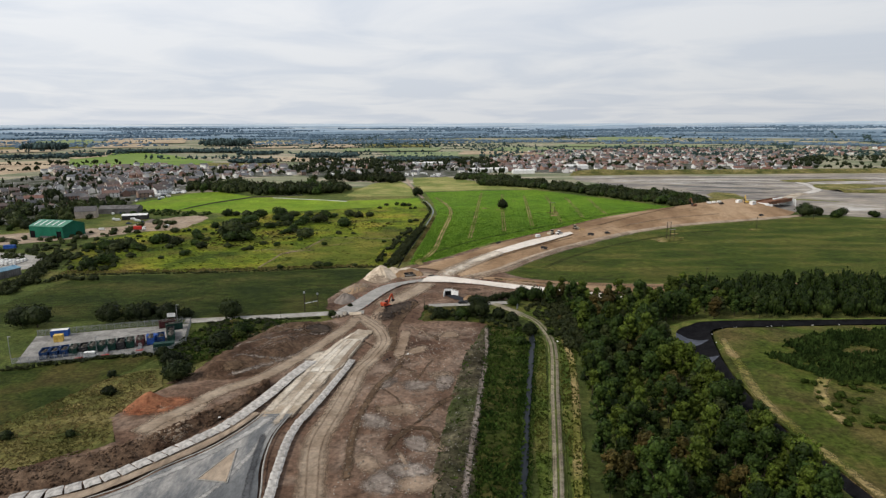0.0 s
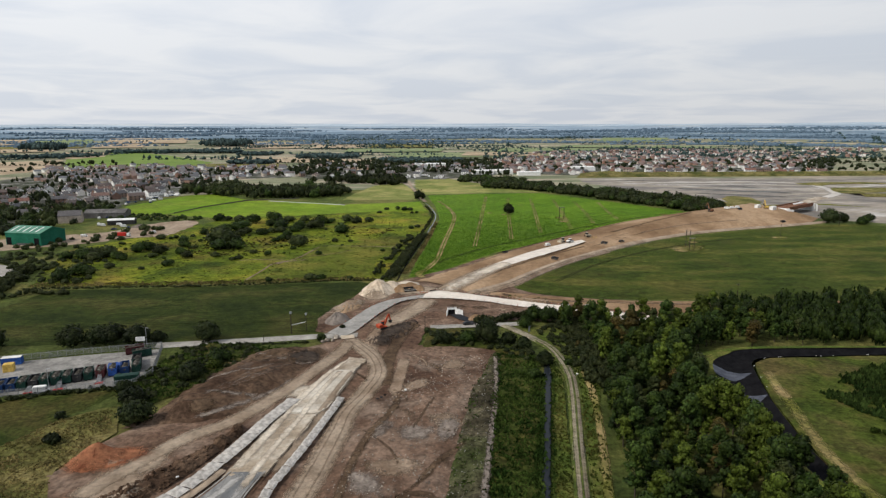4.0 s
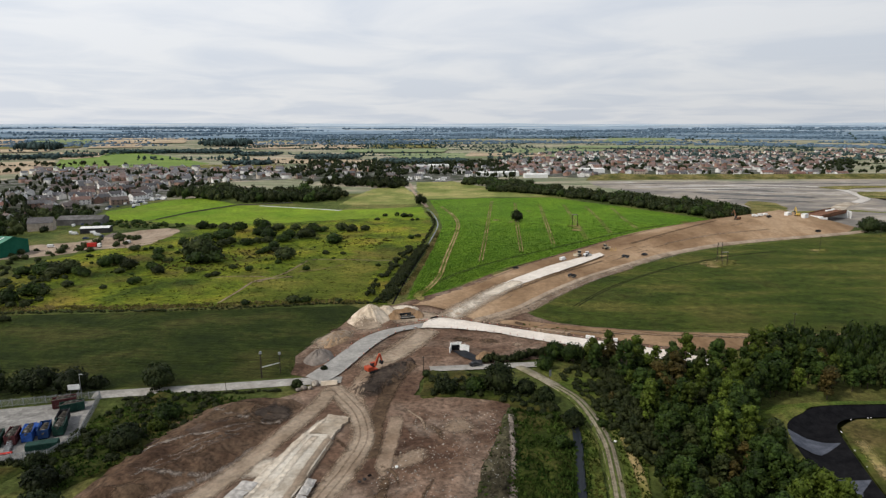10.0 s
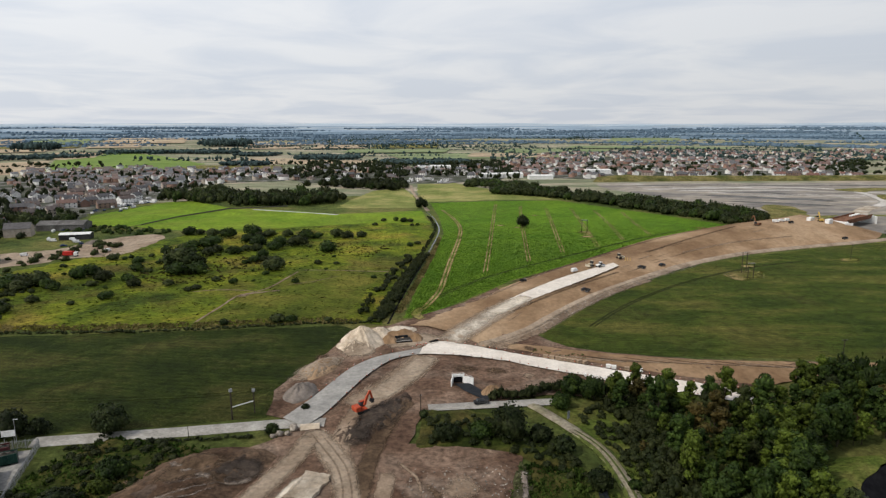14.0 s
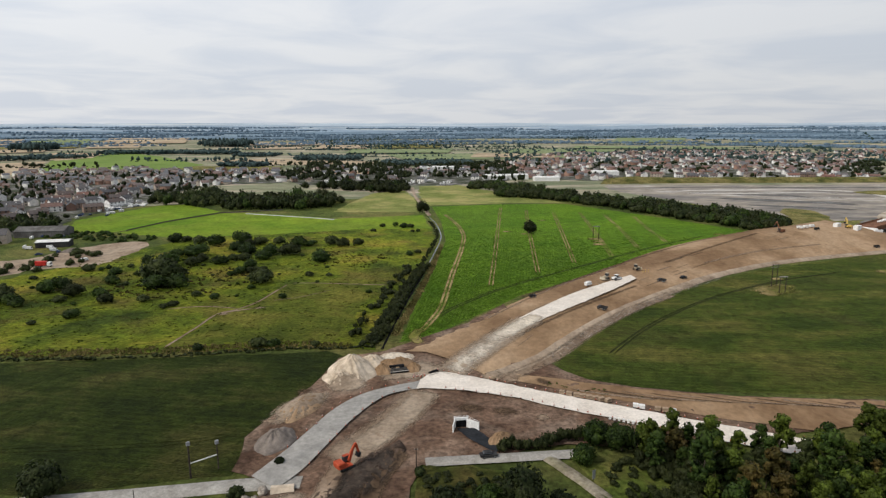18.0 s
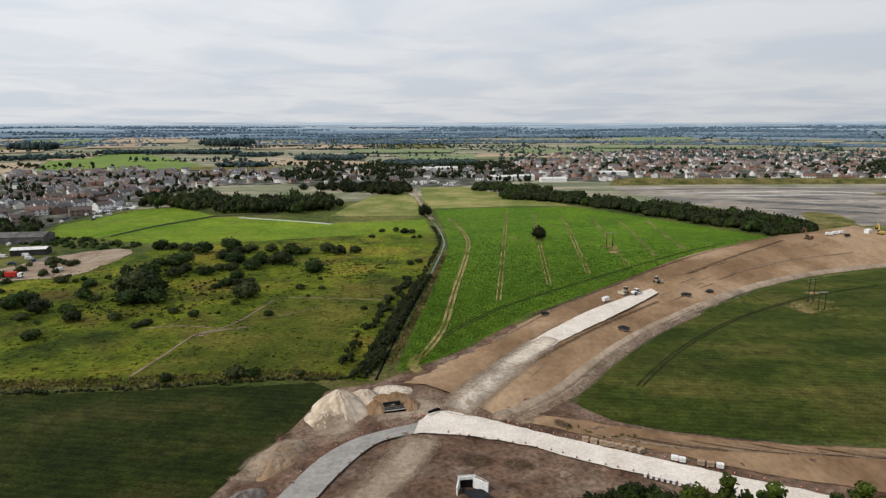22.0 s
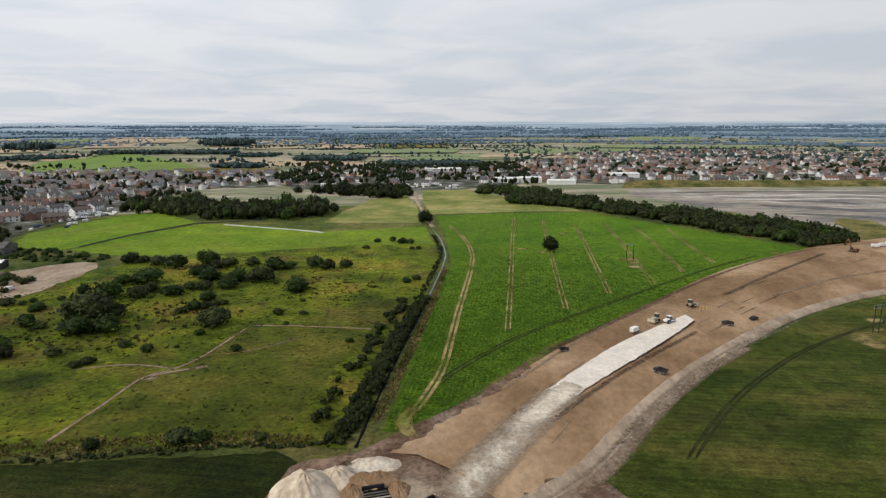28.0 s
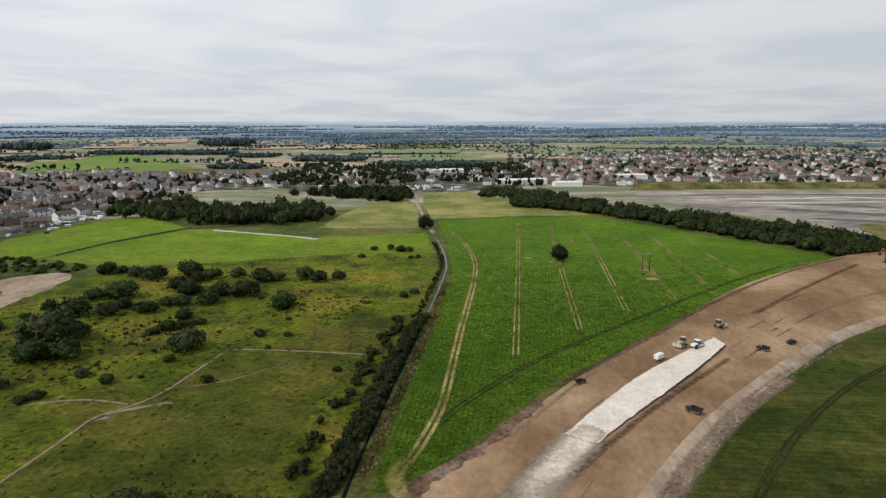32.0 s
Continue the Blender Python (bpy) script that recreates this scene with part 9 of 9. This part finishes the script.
stones("verge_stones", [(q[0] - 0.9, q[1] + 0.7) for q in edge_line] + [(q[0] + 1.5, q[1] - 1.2) for q in reversed(edge_line)], 1100, 0.3, 0.3, M["stone"], "pale stones heaped along the haul road edge", 3)
stones("white_debris", [(1, 115), (4, 155), (9, 195), (16, 228), (22, 228), (17, 185), (13, 160), (8, 118)], 520, 0.15, 1.0, M["pale_stone"], "pale broken debris on the rubble bank", 5)
stones("white_debris", [(-8, 196), (-16, 194), (-14, 199), (-6, 206), (6, 214), (8, 208)], 150, 0.15, 1.0, M["pale_stone"], "pale broken debris strewn over the plot", 6)
stones("white_debris", [(-10, 122), (-9, 136), (-3, 145), (1, 140), (0, 124)], 300, 0.12, 1.0, M["pale_stone"], "pale broken stone on the dried patch", 7)
stones("bund_stones", b_out + b_in[::-1], 1500, 0.5, 2.0, M["spoil"], "dark stones and clods on the bund", 4)
for x, y, s in ((-40.5, 246.5, 1.1), (-38.5, 247, 0.9), (-42, 245.5, 0.8), (-37.5, 249.5, 1.3)):
    b = thing("boulder", "pale limestone boulder at the lane's end", "boulder", "boulders at the lane's end", pose(x, y, 0.35, 0, 0, x * 30))
    v, f = lumpy(ICO2, int(x * 3), 0.4)
    mesh_of("stone", v * (s, s * 0.8, s * 0.7) + (0, 0, s * 0.5), f, [M["stone"]], b)
ribbon("stone_spread", [(-36, 250.5), (-31, 251.5)], 2.2, 0.95, M["sand"], 0.5, 1.0, "small pale spread of limestone dust", "stone", wobble=0.5)
G_DEB = "debris on the plot"
for k, (x, y, c) in enumerate([(-16, 197, "dark_steel"), (-15, 198.4, "liner"), (-9, 202, "white_paint"), (-17, 196, "dark_steel"), (46, 214, "white_paint"), (-59, 156, "white_paint")]):
    b = thing("debris_bag", "crumpled plastic bag lying on bare ground", "debris", G_DEB, pose(x, y, 1.0 if x < 0 else 0.6, 0, 0, k * 50))
    v, f = lumpy(ICO2, k + 40, 0.7)
    mesh_of("bag", v * (0.42, 0.36, 0.25) + (0, 0, 0.12), f, [M[c]], b)

# ---- lined channel mats, marker posts and lagoon fittings ----
for a0, a1, k0, k1 in ((5.0, 5.75, 0.02, 0.92), (6.62, 7.1, 0.36, 0.97)):
    ob = thing("liner_mat", "grey sheet laid over the black lined channel", "sheeting")
    bm = B()
    g = []
    for i in range(7):
        u = a0 + (a1 - a0) * i / 6
        n_ = int(u)
        p = np.array(po[n_]) * (1 - u + n_) + np.array(po[n_ + 1]) * (u - n_)
        q = np.array(pi_[n_]) * (1 - u + n_) + np.array(pi_[n_ + 1]) * (u - n_)
        line = []
        for j in range(9):
            k = k0 + (k1 - k0) * (j / 8) * (1 - 0.5 * i / 6) + 0.03 * noise.noise((i, j, a0))
            z = 3.2 - 1.6 * min(1, k / 0.35) if k < 0.5 else 3.2 - 1.6 * min(1, (1 - k) / 0.35)
            line.append(bm.verts.new((*(p * (1 - k) + q * k), z + 0.14 + 0.06 * noise.noise((i * 0.9, j * 0.9, a0)))))
        g.append(line)
    for i in range(6):
        for j in range(8):
            bm.faces.new((g[i][j], g[i][j + 1], g[i + 1][j + 1], g[i + 1][j]))
    e = bmesh.ops.extrude_face_region(bm, geom=list(bm.faces))
    for v in e["geom"]:
        if isinstance(v, bmesh.types.BMVert):
            v.co.z -= 0.05
    bmesh.ops.recalc_face_normals(bm, faces=bm.faces)
    part("sheet", bm, M["mats"], ob)
mk = thing("marker_bag", "small white sandbag on the channel rim", "sandbag", "sandbags on the channel rim")
v, f = lumpy(ICO2, 70, 0.3)
mesh_of("bag", v * (0.2, 0.15, 0.11) + (0, 0, 0.08), f, [M["white_paint"]], mk)
cc = curve([(158, 222.8), (134, 221.8), (113, 220.6), (105, 216.8), (101.8, 208), (99.2, 199), (96.4, 188)], 0.5)
mk.matrix_basis = pose(*cc[3][:2], 3.25)
for i in [10 + int(k * 11 + 7 * math.sin(k * 2.3)) for k in range(1, 15) if 10 + k * 11 + 8 < len(cc)]:
    copy_thing(mk, pose(*cc[i][:2], 3.25, 0, 0, i * 40))

# pallets and plant of the pallet yard, and marker posts by the bulldozer
wp = thing("wrapped_pallet", "tall pallet load wrapped in grey film", "pallet", "wrapped pallets in the yard")
b = B()
box(b, 0, 0, 0.14, 1.2, 1.2, 1.6, 0.08)
part("load", b, M["pale_sheet"], wp)
b = B()
box(b, 0, 0, 0, 1.3, 1.2, 0.14)
part("pallet", b, M["timber"], wp)
wp.matrix_basis = pose(-252, 352, 0.15, 0, 0, 10)
for k in range(44):
    copy_thing(wp, pose(-264 + (k % 11) * 1.9 + rp.uniform(-0.3, 0.3), 346 + (k // 11) * 3.4 + (k % 11) * 0.6, 0.15, 0, 0, rp.uniform(-8, 20)) @ Matrix.Diagonal((1.3, 1.3, rp.uniform(0.7, 1.3), 1)))
make_container("blue", "blue container at the yard edge", -279, 399, 4, 7)
mp0 = make_pole("marker_post", 110.4, 450, 1.5, "yellow marker post beside the bulldozer", 0, 0.16, "yellow", 1.6)
for x in (111.8, 113.4):
    copy_thing(mp0, pose(x, 450.4, 1.6))

# timber and steel oddments beside the farm track
ga = thing("sign_board", "narrow upright pale board on a post beside the track", "sign", m=pose(36.5, 254, 0.5, 0, 0, 30))
b = B()
box(b, 0, 0, 0.6, 0.9, 0.08, 2.2, 0.02)
part("board", b, M["steel"], ga)
b = B()
box(b, 0, 0.08, 0, 0.12, 0.1, 3.0)
part("post", b, M["timber"], ga)
make_fence("post_fence", [(50, 244), (54.5, 238)], 1.2, "short grey steel barrier beside the wood", 2.2, "steel")
